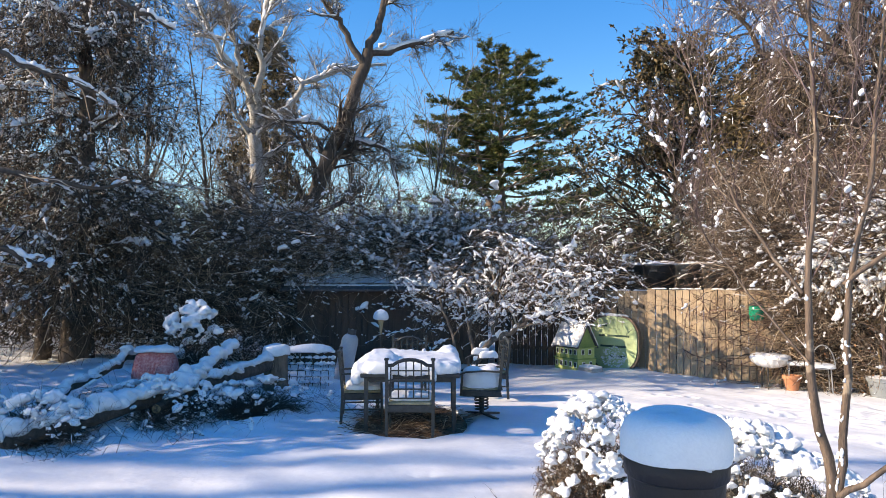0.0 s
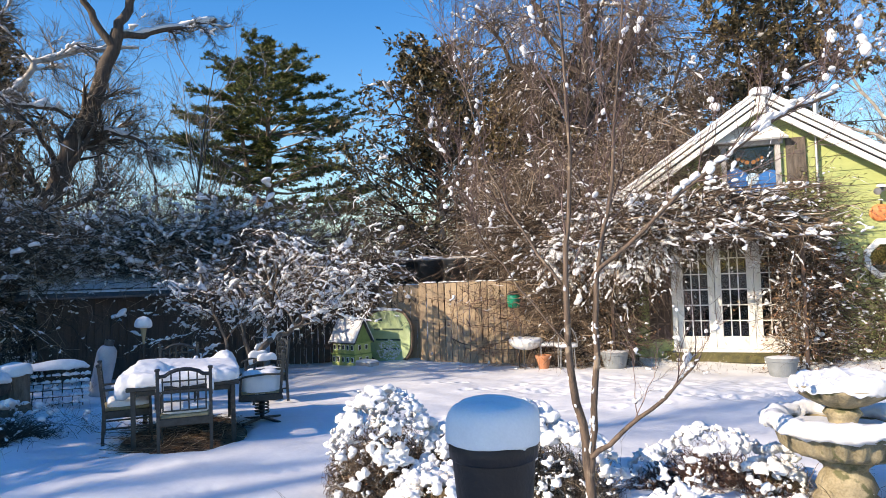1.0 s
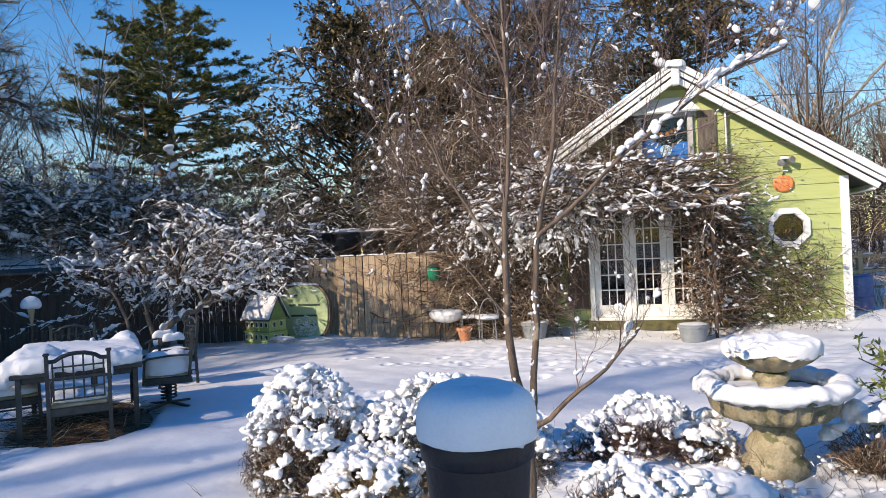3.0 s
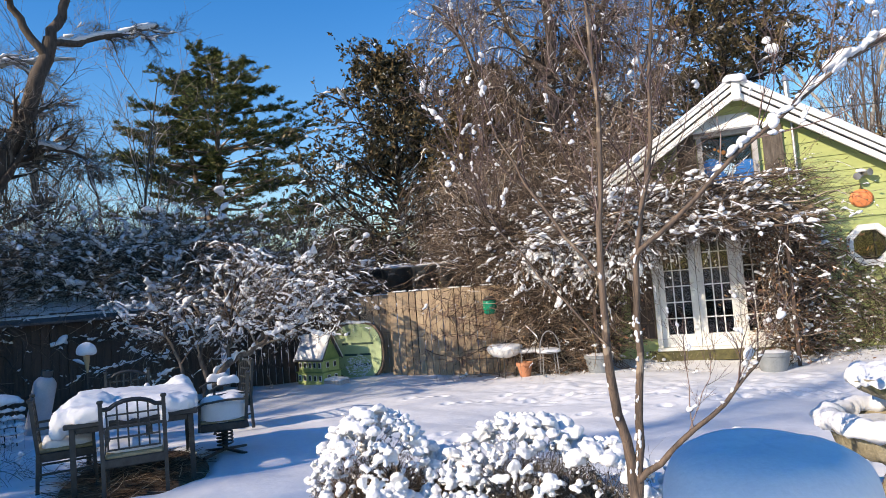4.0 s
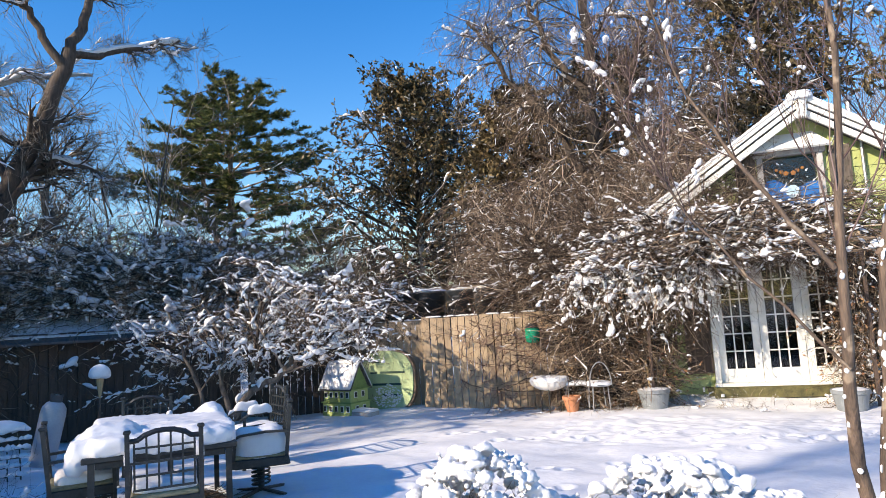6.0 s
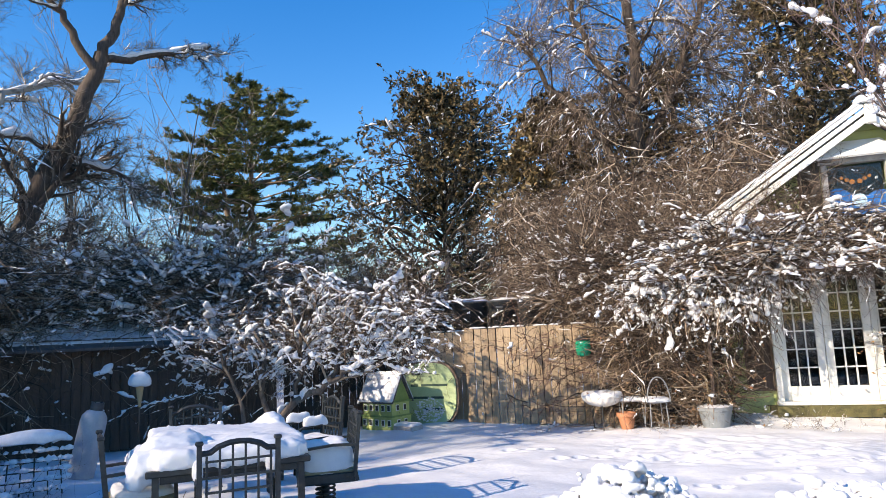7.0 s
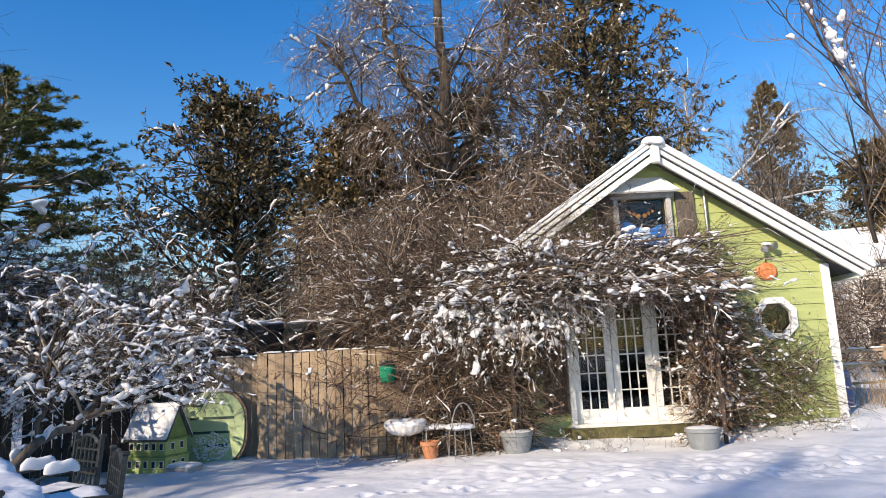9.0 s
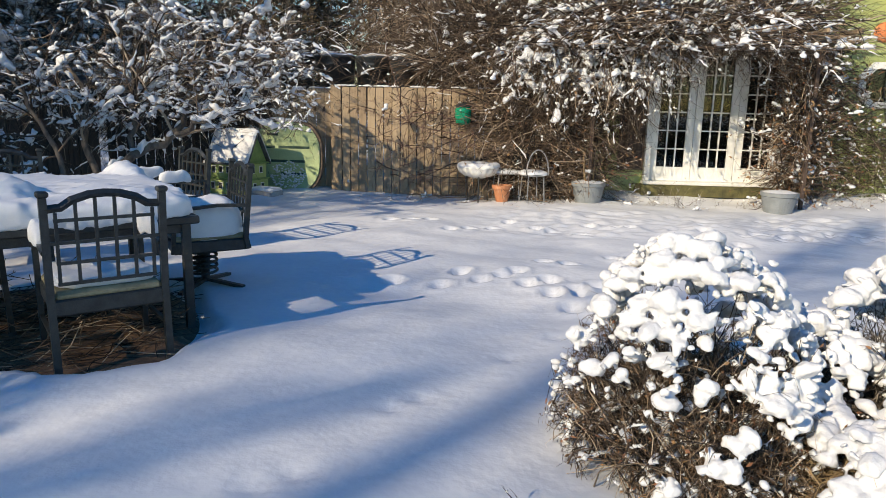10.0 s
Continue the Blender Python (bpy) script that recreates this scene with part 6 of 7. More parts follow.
def brush(name, h0, h1, d0, d1, n, hmax, seed, material, label, ln=(0.6, 1.6)):
    """A low bank of brush and leafy stems, too many to count."""
    rng = np.random.default_rng(seed)
    he, di = rng.uniform(min(h0, h1), max(h0, h1), n), rng.uniform(d0, d1, n)
    xs, ys = 3.6 - np.sin(np.radians(he)) * di, -2.2 + np.cos(np.radians(he)) * di
    p = np.stack([xs, ys, rng.uniform(0, hmax, n) ** 1.0], 1)
    l = grow(rng, p, rng.normal(0, 1, (n, 3)) * (1, 1, 0.8) + (0, 0, 0.3), rng.uniform(*ln, n), 5, 0.25, 0.0)
    v, f = tubes(l, taper(rng.uniform(0.008, 0.02, n), 5), 3)
    tagged(new(name, solid(name, v, f, material)), label, "brush", kind="stuff")


brush("far_brush", 82, 3, 27, 42, 11000, 5.2, 82, "twig_grey", "grey winter brush beyond the fence", (0.8, 2.2))
brush("dark_brush", 82, 60, 19, 27, 3200, 3.0, 84, "twig_dark", "dark leafless brush behind the yew", (0.8, 2.0))
brush("far_brush", -14, -42, 26, 46, 9000, 4.0, 83, "twig_brown", "brown winter brush beyond the garden house", (0.8, 2.0))

# ---- the left side: yew, thickets, shed ----
def yew():
    rng = np.random.default_rng(91)
    x, y = -12.5, 3.9
    g = gz(x, y) - 0.1
    t = thing("yew_tree", (x, y, g), 0, "huge dark shaggy evergreen with drooping snow-laden boughs", "tree")
    S = [limb(rng, [(x, y, g), (x, y, 1.6), (x + 0.1, y, 4), (x, y, 9)], 0.38, 0.12, 18, 0.03), limb(rng, [(x - 0.9, y - 0.4, g), (x - 0.8, y - 0.3, 2.4), (x - 1.2, y, 7)], 0.2, 0.08, 14, 0.03)]
    put(t, "trunk", [tubes(a, b, 10) for a, b in S], "bark_dark")
    n = 150
    z = rng.uniform(1.7, 9.5, n)
    az = rng.uniform(0, math.tau, n)
    reach = (3.5 - 0.18 * z) * rng.uniform(0.55, 1.15, n)
    p = np.stack([np.full(n, x), np.full(n, y), z], 1)
    l1 = grow(rng, p, np.stack([np.cos(az), np.sin(az), rng.normal(0.15, 0.2, n)], 1), reach, 9, 0.12, -0.05)
    r1 = taper(reach * 0.014, 9, 0.2)
    q, d, L, r = offshoots(rng, l1, r1, 13, 0.2, 1.0, (0.4, 1.2), (0.2, 0.5), 0.5)
    l2 = grow(rng, q, d, L, 6, 0.2, -0.12)
    r2 = taper(np.maximum(r, 0.006), 6)
    q, d, L, r = offshoots(rng, l2, r2, 9, 0.1, 1.0, (0.4, 1.3), (0.4, 0.9), 0.6)
    l3 = grow(rng, q, d, L, 5, 0.2, -0.2)
    r3 = taper(np.maximum(r, 0.004), 5)
    put(t, "branch_work", [tubes(l1, r1, 5), tubes(l2, r2, 3), tubes(l3, r3, 3)], "twig_brown")
    m = 56000
    pp, dd = spots_on(rng, l3, m, 0.1)
    put(t, "foliage", [blades(rng, pp, dd + rng.normal(0, 0.5, dd.shape) + (0, 0, -0.4), rng.uniform(0.05, 0.12, m), rng.uniform(0.015, 0.03, m))], "leaf_yew")
    put(t, "snow", [snow_strips(rng, l1, r1, 500, (0.03, 0.07)), snow_along(rng, l2, r2, 1500, (0.02, 0.055), (1, 2.0), 1), snow_strips(rng, l2, r2, 1800, (0.014, 0.032), (0.05, 0.3)), snow_along(rng, l3, r3, 7000, (0.014, 0.036), (1, 1.6), 1, 0.6, 0.9, 2)], "snow", "snow lying on the boughs")


    A = []
    for pts in ([(75, 12.6, 3.75), (71, 12.3, 3.55), (68, 12.2, 3.5), (65, 12.6, 3.65)], [(76, 12.4, 5.7), (72, 12.0, 5.2), (69, 12.0, 5.05), (67, 12.4, 4.9)], [(76, 11.2, 2.5), (73, 11.2, 2.35), (70.5, 11.2, 2.15)], [(70, 12.2, 6.9), (66, 12.0, 6.5), (63, 12.2, 6.3)]):
        A.append(limb(rng, [(*ray_at(h, d), z) for h, d, z in pts], 0.05, 0.02, 14, 0.03))
    put(t, "bough", [tubes(a, b, 7) for a, b in A], "bark_dark", "long bare bough")
    la, ra = np.concatenate([a for a, _ in A]), np.concatenate([b for _, b in A])
    q, d, L, r = offshoots(rng, la, ra, 16, 0.1, 1.0, (0.4, 1.1), (0.15, 0.4), 0.4)
    lb = grow(rng, q, d, L, 6, 0.2, -0.06)
    rb = taper(np.maximum(r, 0.006), 6)
    put(t, "bough_spray", [tubes(lb, rb, 3)], "twig_brown")
    merged(put(t, "bough_snow", [snow_along(rng, la, ra, 90, (0.03, 0.055), (1.4, 2.4), 2, 0.8), snow_along(rng, lb, rb, 110, (0.02, 0.045), (1, 2), 2)], "snow", "heavy snow on the long boughs"), 0.016, 2)


yew()
SH_A, SH_B = (-9.4, 7.6), (-6.2, 10.9)


def build_shed():
    a, b = Vector(SH_A), Vector(SH_B)
    d = b - a
    ln, turn = d.length, math.degrees(math.atan2(d.y, d.x))
    s = thing("shed", (a.x, a.y, 0.0), turn, "low dark plank shed with a snow-dusted metal roof", "shed")
    rng = np.random.default_rng(15)
    n = int(ln / 0.15)
    bm = new_bm()
    box(bm, (ln / 2, 0.0, 0.98), (ln - 0.02, 0.012, 1.9))
    me = bpy.data.meshes.new("plank")
    bm.to_mesh(me)
    bm.free()
    me.materials.append(M["shed_wood"])
    w = child("wall", me, s)
    w.location = (0, 0.03, 0)
    bm = new_bm()
    box(bm, (0, 0, 0.98), (0.142, 0.022, 1.96), None, 0.003)
    pm = bpy.data.meshes.new("plank")
    bm.to_mesh(pm)
    bm.free()
    pm.materials.append(M["shed_wood"])
    for i in range(n):
        p = child("plank", pm, w)
        p.location = ((i + 0.5) * ln / n, -0.03 + rng.uniform(-0.005, 0.005), rng.uniform(-0.015, 0.015))
    bm = new_bm()
    for x in (0.02, ln - 0.02):
        box(bm, (x, 1.1, 1.0), (0.04, 2.2, 2.0))
    box(bm, (ln / 2, 2.2, 1.2), (ln, 0.04, 2.4))
    part("side_wall", bm, "shed_wood", s)
    th = math.atan(0.32)
    bm = new_bm()
    box(bm, (ln / 2 - 0.1, 0.95, 2.2), (ln + 0.5, 2.7, 0.05), Matrix.Rotation(th, 3, "X"), 0.006)
    r = part("roof", bm, "shingle", s)
    for i in range(9):
        bm = new_bm()
        box(bm, (-0.3 + (ln + 0.4) * i / 8, 0.95, 2.235), (0.03, 2.68, 0.025), Matrix.Rotation(th, 3, "X"))
        part("seam", bm, "shingle", r)
    bm = new_bm()
    box(bm, (ln / 2 - 0.1, 1.0, 2.25), (ln + 0.4, 2.3, 0.03), Matrix.Rotation(th, 3, "X"), 0.01)
    part("snow", bm, "snow", r, "thin snow on the shed roof")


build_shed()


def gas_tank():
    x, y = -6.15, 6.2
    g = gz(x, y) - 0.06
    t = thing("gas_tank", (x, y, g), 0, "tall white gas cylinder leaning by the shed", "gas tank")
    t.matrix_world = pose(x, y, g, 0, 12, 30)
    bm = new_bm()
    lathe(bm, [(0.13, 0.0), (0.14, 0.03), (0.14, 0.05), (0.155, 0.06), (0.16, 0.1), (0.16, 0.77), (0.15, 0.84), (0.11, 0.90), (0.06, 0.93), (0.001, 0.935)], 32)
    part("body", bm, "tank", t, smooth=True)
    bm = new_bm()
    lathe(bm, [(0.075, 0.89), (0.08, 1.02), (0.07, 1.02), (0.065, 0.9)], 20)
    part("collar", bm, "dark_tub", t)
    bm = new_bm()
    rod(bm, (0, 0, 0.92), (0, 0, 1.02), 0.025)
    rod(bm, (0, 0, 0.99), (0.07, 0, 0.99), 0.018)
    part("valve", bm, "metal", t)


gas_tank()


def garden_light():
    x, y = -6.12, 7.18
    g = gz(x, y)
    t = thing("garden_torch", (x, y, g), 0, "slender garden torch topped with a ball of snow", "garden torch")
    bm = new_bm()
    rod(bm, (0, 0, 0), (0.02, 0, 0.85), 0.012, 0.012)
    part("pole", bm, "bark_dark", t)
    bm = new_bm()
    rod(bm, (0.02, 0, 0.82), (0.02, 0, 1.12), 0.015, 0.06, 12)
    part("cone", bm, "straw", t, "pale woven torch cone")
    child("snow_ball", mound("snow_ball", (0.155, 0.155), 0.15, "snow", 18, 1, 0.9, 0.012, 8, cut=-0.8), t, "round ball of snow").location = (0.02, 0, 1.17)


garden_light()
fence_run("fence_middle", (-3.75, 12.16), (-2.66, 12.28), 1.80, "fence_wood", 23, "weathered tan plank fence panel behind the sign")
# this run takes the shed's dark boards, darker than the other two runs
fence_run("fence_left", (-6.3, 11.3), (-3.77, 12.15), 1.86, "shed_wood", 21, "weathered plank fence in darker boards behind the vine tree")
fence_run("fence_main", (-2.615, 12.06), (1.6, 12.35), 1.85, "fence_wood", 22, "sunlit weathered vertical plank fence with snow on top", True)

thicket("vine_thicket", "shaded tangle of vines and snow above the shed", (-11.5, 8.2), (-6.4, 11.8), 1.6, 1.9, 3.4, 101, 2600, 7500, "twig_brown", size=(0.045, 0.11), length=(0.8, 2.2), soft=0.024)
thicket("vine_thicket", "dark hanging vines over the shed wall", (-12.0, 5.6), (-9.4, 8.0), 0.5, 0.4, 2.3, 102, 700, 300, "twig_dark", 0.6, (0.02, 0.05))
thicket("vine_thicket", "shaded brush and vines beside the yew", (-13.5, 3.5), (-9.5, 8.2), 1.8, 0.6, 3.8, 103, 2600, 2600, "twig_brown", 0.2, size=(0.03, 0.08))
thicket("vine_thicket", "thick vines piled on the fence behind the vine tree", (-6.6, 11.4), (-3.8, 12.6), 0.8, 1.7, 2.4, 104, 1600, 3600, "twig_brown", size=(0.035, 0.09), soft=0.022)
thicket("vine_thicket", "brown tangle of vines trailing over the fence top", (-0.9, 13.0), (2.4, 13.0), 0.7, 1.95, 2.8, 105, 2600, 2800, "twig_brown", size=(0.03, 0.075), over=lambda w: 0.9 * w, soft=0.018)
thicket("vine_thicket", "bare vines clinging to the sunlit fence", (-1.9, 11.98), (0.2, 12.08), 0.10, 0.15, 1.75, 106, 110, 20, "twig_red", size=(0.012, 0.025), length=(0.5, 1.4), thick=(0.004, 0.009))
thicket("vine_thicket", "dense brown vines grown over the fence boards", (0.1, 11.98), (1.5, 12.0), 0.16, 0.1, 1.95, 108, 620, 160, "twig_brown", 0.1, (0.015, 0.035), length=(0.5, 1.6), thick=(0.004, 0.013), leaf=300)
thicket("brown_thicket", "tall brown vine thicket beside the garden house", (-2.3, 15.5), (3.2, 15.0), 1.8, 1.8, 4.8, 107, 3200, 4200, "twig_brown", 0.5, (0.018, 0.045), bend=-0.12, length=(0.7, 1.9), thick=(0.004, 0.016), over=lambda w: 1.2 * w)

# vines on the house and over the pergola
thicket("pergola_vines", "snow-laden vines matted over the door pergola", (1.7, 12.0), (4.7, 12.05), 0.9, 2.72, 3.05, 111, 1200, 3600, "twig_brown", 0.1, (0.04, 0.09), length=(0.8, 2.2), thick=(0.005, 0.016), low=2.5, high=3.5, tilt=0.14, soft=0.02)
thicket("pergola_vines", "thick ropes of snow on canes over the pergola", (2.2, 11.75), (4.5, 11.8), 0.7, 2.85, 3.2, 119, 130, 420, "twig_brown", 0.05, (0.06, 0.11), length=(1.0, 2.4), thick=(0.008, 0.018), low=2.7, high=3.5, tilt=0.16, soft=0.02)
thicket("pergola_vines", "hanging vine ends heavy with snow", (0.4, 11.7), (2.9, 11.6), 0.4, 2.0, 2.7, 112, 480, 2200, "twig_brown", 0.5, (0.035, 0.09), bend=-0.15, length=(0.4, 1.1), high=2.9, soft=0.02)
thicket("house_vines", "dense brown climber beside the french doors", (1.1, 12.1), (2.2, 12.3), 0.4, 0.1, 2.6, 113, 1100, 650, "twig_brown", 0.1, (0.025, 0.06), length=(0.4, 1.0), leaf=1500, high=2.9)
thicket("house_vines", "reddish climber with dry leaves on the green wall", (5.35, 12.5), (5.9, 12.6), 0.24, 0.1, 2.5, 114, 760, 800, "twig_brown", 0.1, (0.03, 0.07), length=(0.4, 1.1), leaf=2000, high=2.95)
thicket("house_vines", "thin climber spreading over the green wall boards", (6.2, 12.66), (7.5, 12.68), 0.14, 0.1, 1.55, 115, 400, 260, "twig_brown", 0.0, (0.025, 0.06), length=(0.4, 1.1), leaf=800, leaf_material="leaf_green", thick=(0.003, 0.007))
thicket("house_vines", "brown shoots of climber on the gable", (5.3, 12.62), (5.9, 12.66), 0.10, 2.8, 3.7, 116, 150, 20, "twig_brown", 0.0, (0.02, 0.04), length=(0.4, 1.0), leaf=300, leaf_material="leaf_green", thick=(0.003, 0.007))
thicket("house_vines", "brown shoots of climber under the roof slope", (2.2, 12.5), (4.0, 12.55), 0.2, 3.2, 4.2, 117, 420, 120, "twig_brown", 0.0, (0.02, 0.045), length=(0.4, 1.2), thick=(0.003, 0.008))


thicket("house_vines", "brown climber wound round the pergola post", (5.0, 11.72), (5.55, 12.3), 0.22, 0.1, 2.55, 118, 380, 420, "twig_brown", 0.1, (0.03, 0.07), length=(0.4, 1.0), leaf=900, high=2.85)


def pergola():
    t = thing("pergola", (1.8, 11.7, 0), 0, "weathered timber pergola framing the french doors", "pergola")
    for x in (0.0, 3.5):
        for y in (0.0, 0.9):
            bm = new_bm()
            box(bm, (x, y, 1.32), (0.06, 0.06, 2.7), None, 0.006)
            part("post", bm, "shed_wood", t)
    for y in (0.0, 0.9):
        bm = new_bm()
        box(bm, (1.9, y, 2.7), (4.4, 0.05, 0.12), None, 0.006)
        part("beam", bm, "fence_wood", t)
    for i in range(9):
        bm = new_bm()
        box(bm, (-0.1 + 0.5 * i, 0.4, 2.79), (0.04, 1.6, 0.07), None, 0.004)
        part("rafter", bm, "fence_wood", t)


pergola()


# ---- sign, doll house and small things by the fence ----
def build_sign():
    x, y = -3.42, 11.95
    g = gz(x, y) - 0.04
    t = thing("slab_sign", (x, y, g), -4, "round-topped wooden slab sign painted pale green", "sign")
    ring = []
    n = 44
    for i in range(n):
        a = math.tau * i / n
        cx, cz = math.copysign(abs(math.cos(a)) ** 0.75, math.cos(a)), math.copysign(abs(math.sin(a)) ** 0.7, math.sin(a))
        k = 1 + 0.03 * noise.noise(Vector((math.cos(a) * 2, math.sin(a) * 2, 4)))
        ring.append((0.60 * cx * k, 0.60 + 0.60 * cz * k))
    for nm, sc, y0, y1, mat, lab in (("bark_edge", 1.07, -0.02, 0.09, "bark_brown", "rough bark rim"), ("face", 1.0, -0.045, 0.0, "sign_green", "")):
        bm = new_bm()
        fr = [bm.verts.new(((q * sc), y0, 0.60 + (z - 0.60) * sc)) for q, z in ring]
        bk = [bm.verts.new(((q * sc), y1, 0.60 + (z - 0.60) * sc)) for q, z in ring]
        bm.faces.new(fr)
        bm.faces.new(bk[::-1])
        for i in range(n):
            j = (i + 1) % n
            bm.faces.new((fr[j], fr[i], bk[i], bk[j]))
        bmesh.ops.recalc_face_normals(bm, faces=bm.faces[:])
        part(nm, bm, mat, t, lab)
    for z, spans in ((0.98, ((-0.34, -0.14),)), (0.76, ((-0.36, -0.2), (-0.14, 0.42))), (0.52, ((-0.32, 0.02), (0.06, 0.34))), (0.30, ((-0.1, 0.3),))):
        for a, b in spans:
            bm = new_bm()
            box(bm, ((a + b) / 2, -0.047, z), (b - a, 0.004, 0.045), None, 0.0015)
            part("lettering_bar", bm, "lettering", t, "dark green painted writing")
    rng = np.random.default_rng(7)
    n = 170
    a, r = rng.uniform(0, math.tau, n), rng.uniform(0, 1, n) ** 0.6
    pl = np.stack([0.02 + 0.33 * r * np.cos(a), np.full(n, -0.05), 0.27 + 0.24 * r * np.sin(a)], 1)
    v, f = lumps(rng, pl, rng.uniform(0.012, 0.03, n))
    child("snow_splash", solid("snow", v, f, "snow"), t, "splash of snow stuck to the face")
    child("snow_rim", mound("snow_rim", (0.42, 0.06), 0.05, "snow", 19, 0.8, 0.8, 0.02, 5), t).location = (-0.05, 0.03, 1.21)


def build_doll_house():
    x, y = -4.08, 11.35
    g = gz(x, y) - 0.02
    t = thing("doll_house", (x, y, g), -20, "weathered green wooden doll house with snowy roof", "doll house")
    w, d = 0.40, 0.26
    for i, (z0, z1, mat, k) in enumerate(((0.0, 0.26, "lime_paint", 1.0), (0.28, 0.52, "lime_paint", 0.94))):
        bm = new_bm()
        box(bm, (0, 0, (z0 + z1) / 2), (2 * w * k, 2 * d * k, z1 - z0), None, 0.006)
        part("storey", bm, mat, t, "yellow-green painted storey")
        for j in range(5):
            bm = new_bm()
            xx = (-0.32 + 0.16 * j) * k
            box(bm, (xx, -d * k - 0.006, (z0 + z1) / 2 + 0.02), (0.085, 0.012, 0.12), None, 0.003)
            win = part("window", bm, "white_paint", t)
            bm = new_bm()
            box(bm, (xx, -d * k - 0.012, (z0 + z1) / 2 + 0.02), (0.06, 0.008, 0.095))
            part("pane", bm, "iron", win)
        for j in range(2):
            bm = new_bm()
            yy = -0.1 + 0.2 * j
            box(bm, (w * k + 0.006, yy, (z0 + z1) / 2 + 0.02), (0.012, 0.085, 0.12), None, 0.003)
            win = part("window", bm, "white_paint", t)
            bm = new_bm()
            box(bm, (w * k + 0.012, yy, (z0 + z1) / 2 + 0.02), (0.008, 0.06, 0.095))
            part("pane", bm, "iron", win)
    for z in (0.27, 0.53):
        bm = new_bm()
        box(bm, (0, 0, z), (2 * w + 0.05, 2 * d + 0.06, 0.025), None, 0.006)
        part("ledge", bm, "green_paint", t, "darker green ledge")
    for s in (-1, 1):
        bm = new_bm()
        xs = s * (w * 0.94)
        vs = [bm.verts.new(q) for q in ((xs, -d, 0.54), (xs, d, 0.54), (xs, 0, 1.02))] + [bm.verts.new(q) for q in ((xs - s * 0.03, -d, 0.54), (xs - s * 0.03, d, 0.54), (xs - s * 0.03, 0, 1.02))]
        for fc in ((0, 1, 2), (5, 4, 3), (0, 3, 4, 1), (1, 4, 5, 2), (2, 5, 3, 0)):
            bm.faces.new([vs[q] for q in fc])
        bmesh.ops.recalc_face_normals(bm, faces=bm.faces[:])
        part("gable", bm, "green_paint", t, "green painted gable end")
    th = math.atan2(0.5, 0.28)
    for s in (-1, 1):
        bm = new_bm()
        box(bm, (0, s * 0.15, 0.77), (2 * w + 0.1, 0.6, 0.02), Matrix.Rotation(-s * th, 3, "X"), 0.004)
        r = part("roof", bm, "shingle", t)
        bm = new_bm()
        box(bm, (0, s * 0.165, 0.79), (2 * w + 0.08, 0.58, 0.06), Matrix.Rotation(-s * th, 3, "X"), 0.025)
        part("snow", bm, "snow", r, "slab of snow on the roof")
    child("snow_ridge", mound("snow_ridge", (0.45, 0.08), 0.06, "snow", 25, 0.7, 0.7, 0.02, 5), t).location = (0, 0, 1.03)
    bm = new_bm()
    box(bm, (0.62, -0.1, 0.06), (0.5, 0.3, 0.12), None, 0.02)
    part("porch", bm, "concrete", t, "grey stone step")
    child("porch_snow", mound("porch_snow", (0.26, 0.17), 0.05, "snow", 26, 0.5, 0.6, 0.01, 6), t).location = (0.62, -0.1, 0.12)


build_sign()
build_doll_house()


def build_tubs():
    for i, (x, y, r) in enumerate(((-3.6, 13.15, 0.40), (-2.8, 13.1, 0.38), (-2.1, 13.15, 0.32), (-1.5, 13.1, 0.27))):
        t = thing("plastic_tub", (x, y, 1.65), 0, "dark blue plastic tub set behind the fence", "tub", "tubs behind the fence")
        bm = new_bm()
        lathe(bm, [(r * 0.8, 0), (r, 0.72), (r * 1.06, 0.73), (r * 1.06, 0.77), (r * 0.96, 0.77), (r * 0.9, 0.2), (0.001, 0.19)], 28)
        part("body", bm, "dark_tub", t, smooth=True)
        bm = new_bm()
        box(bm, (0, -r * 0.98, 0.62), (0.16, 0.03, 0.05), None, 0.01)
        part("handle", bm, "dark_tub", t)
        child("snow", mound("snow", (r, r * 0.6), 0.08, "snow", 30 + i, 0.9, 0.7, 0.03, 4), t).location = (0, 0.1, 0.75)
    b = thing("staging", (-2.6, 13.15, 0), 0, "rough timber staging that carries the tubs", "staging")
    for x in (-1.2, 0.0, 1.2):
        bm = new_bm()
        box(bm, (x, 0, 0.8), (0.1, 0.8, 1.6))
        part("trestle", bm, "shed_wood", b)
    bm = new_bm()
    box(bm, (0, 0, 1.625), (2.9, 0.95, 0.05))
    part("deck", bm, "shed_wood", b)


build_tubs()


def build_lantern():
    t = thing("hanging_lantern", (-0.35, 11.96, 1.41), 0, "green glass lantern hanging on the fence", "lantern")
    bm = new_bm()
    lathe(bm, [(0.09, -0.17), (0.13, -0.14), (0.15, -0.02), (0.145, 0.1), (0.11, 0.15), (0.06, 0.17)], 12)
    part("glass", bm, "green_glass", t, smooth=True)
    bm = new_bm()
    lathe(bm, [(0.16, 0.13), (0.12, 0.17), (0.05, 0.2), (0.001, 0.21)], 12)
    part("cap", bm, "iron", t)
    bm = new_bm()
    rod(bm, (0, 0, 0.2), (0, 0.2, 0.36), 0.005)
    part("hook", bm, "iron", t)


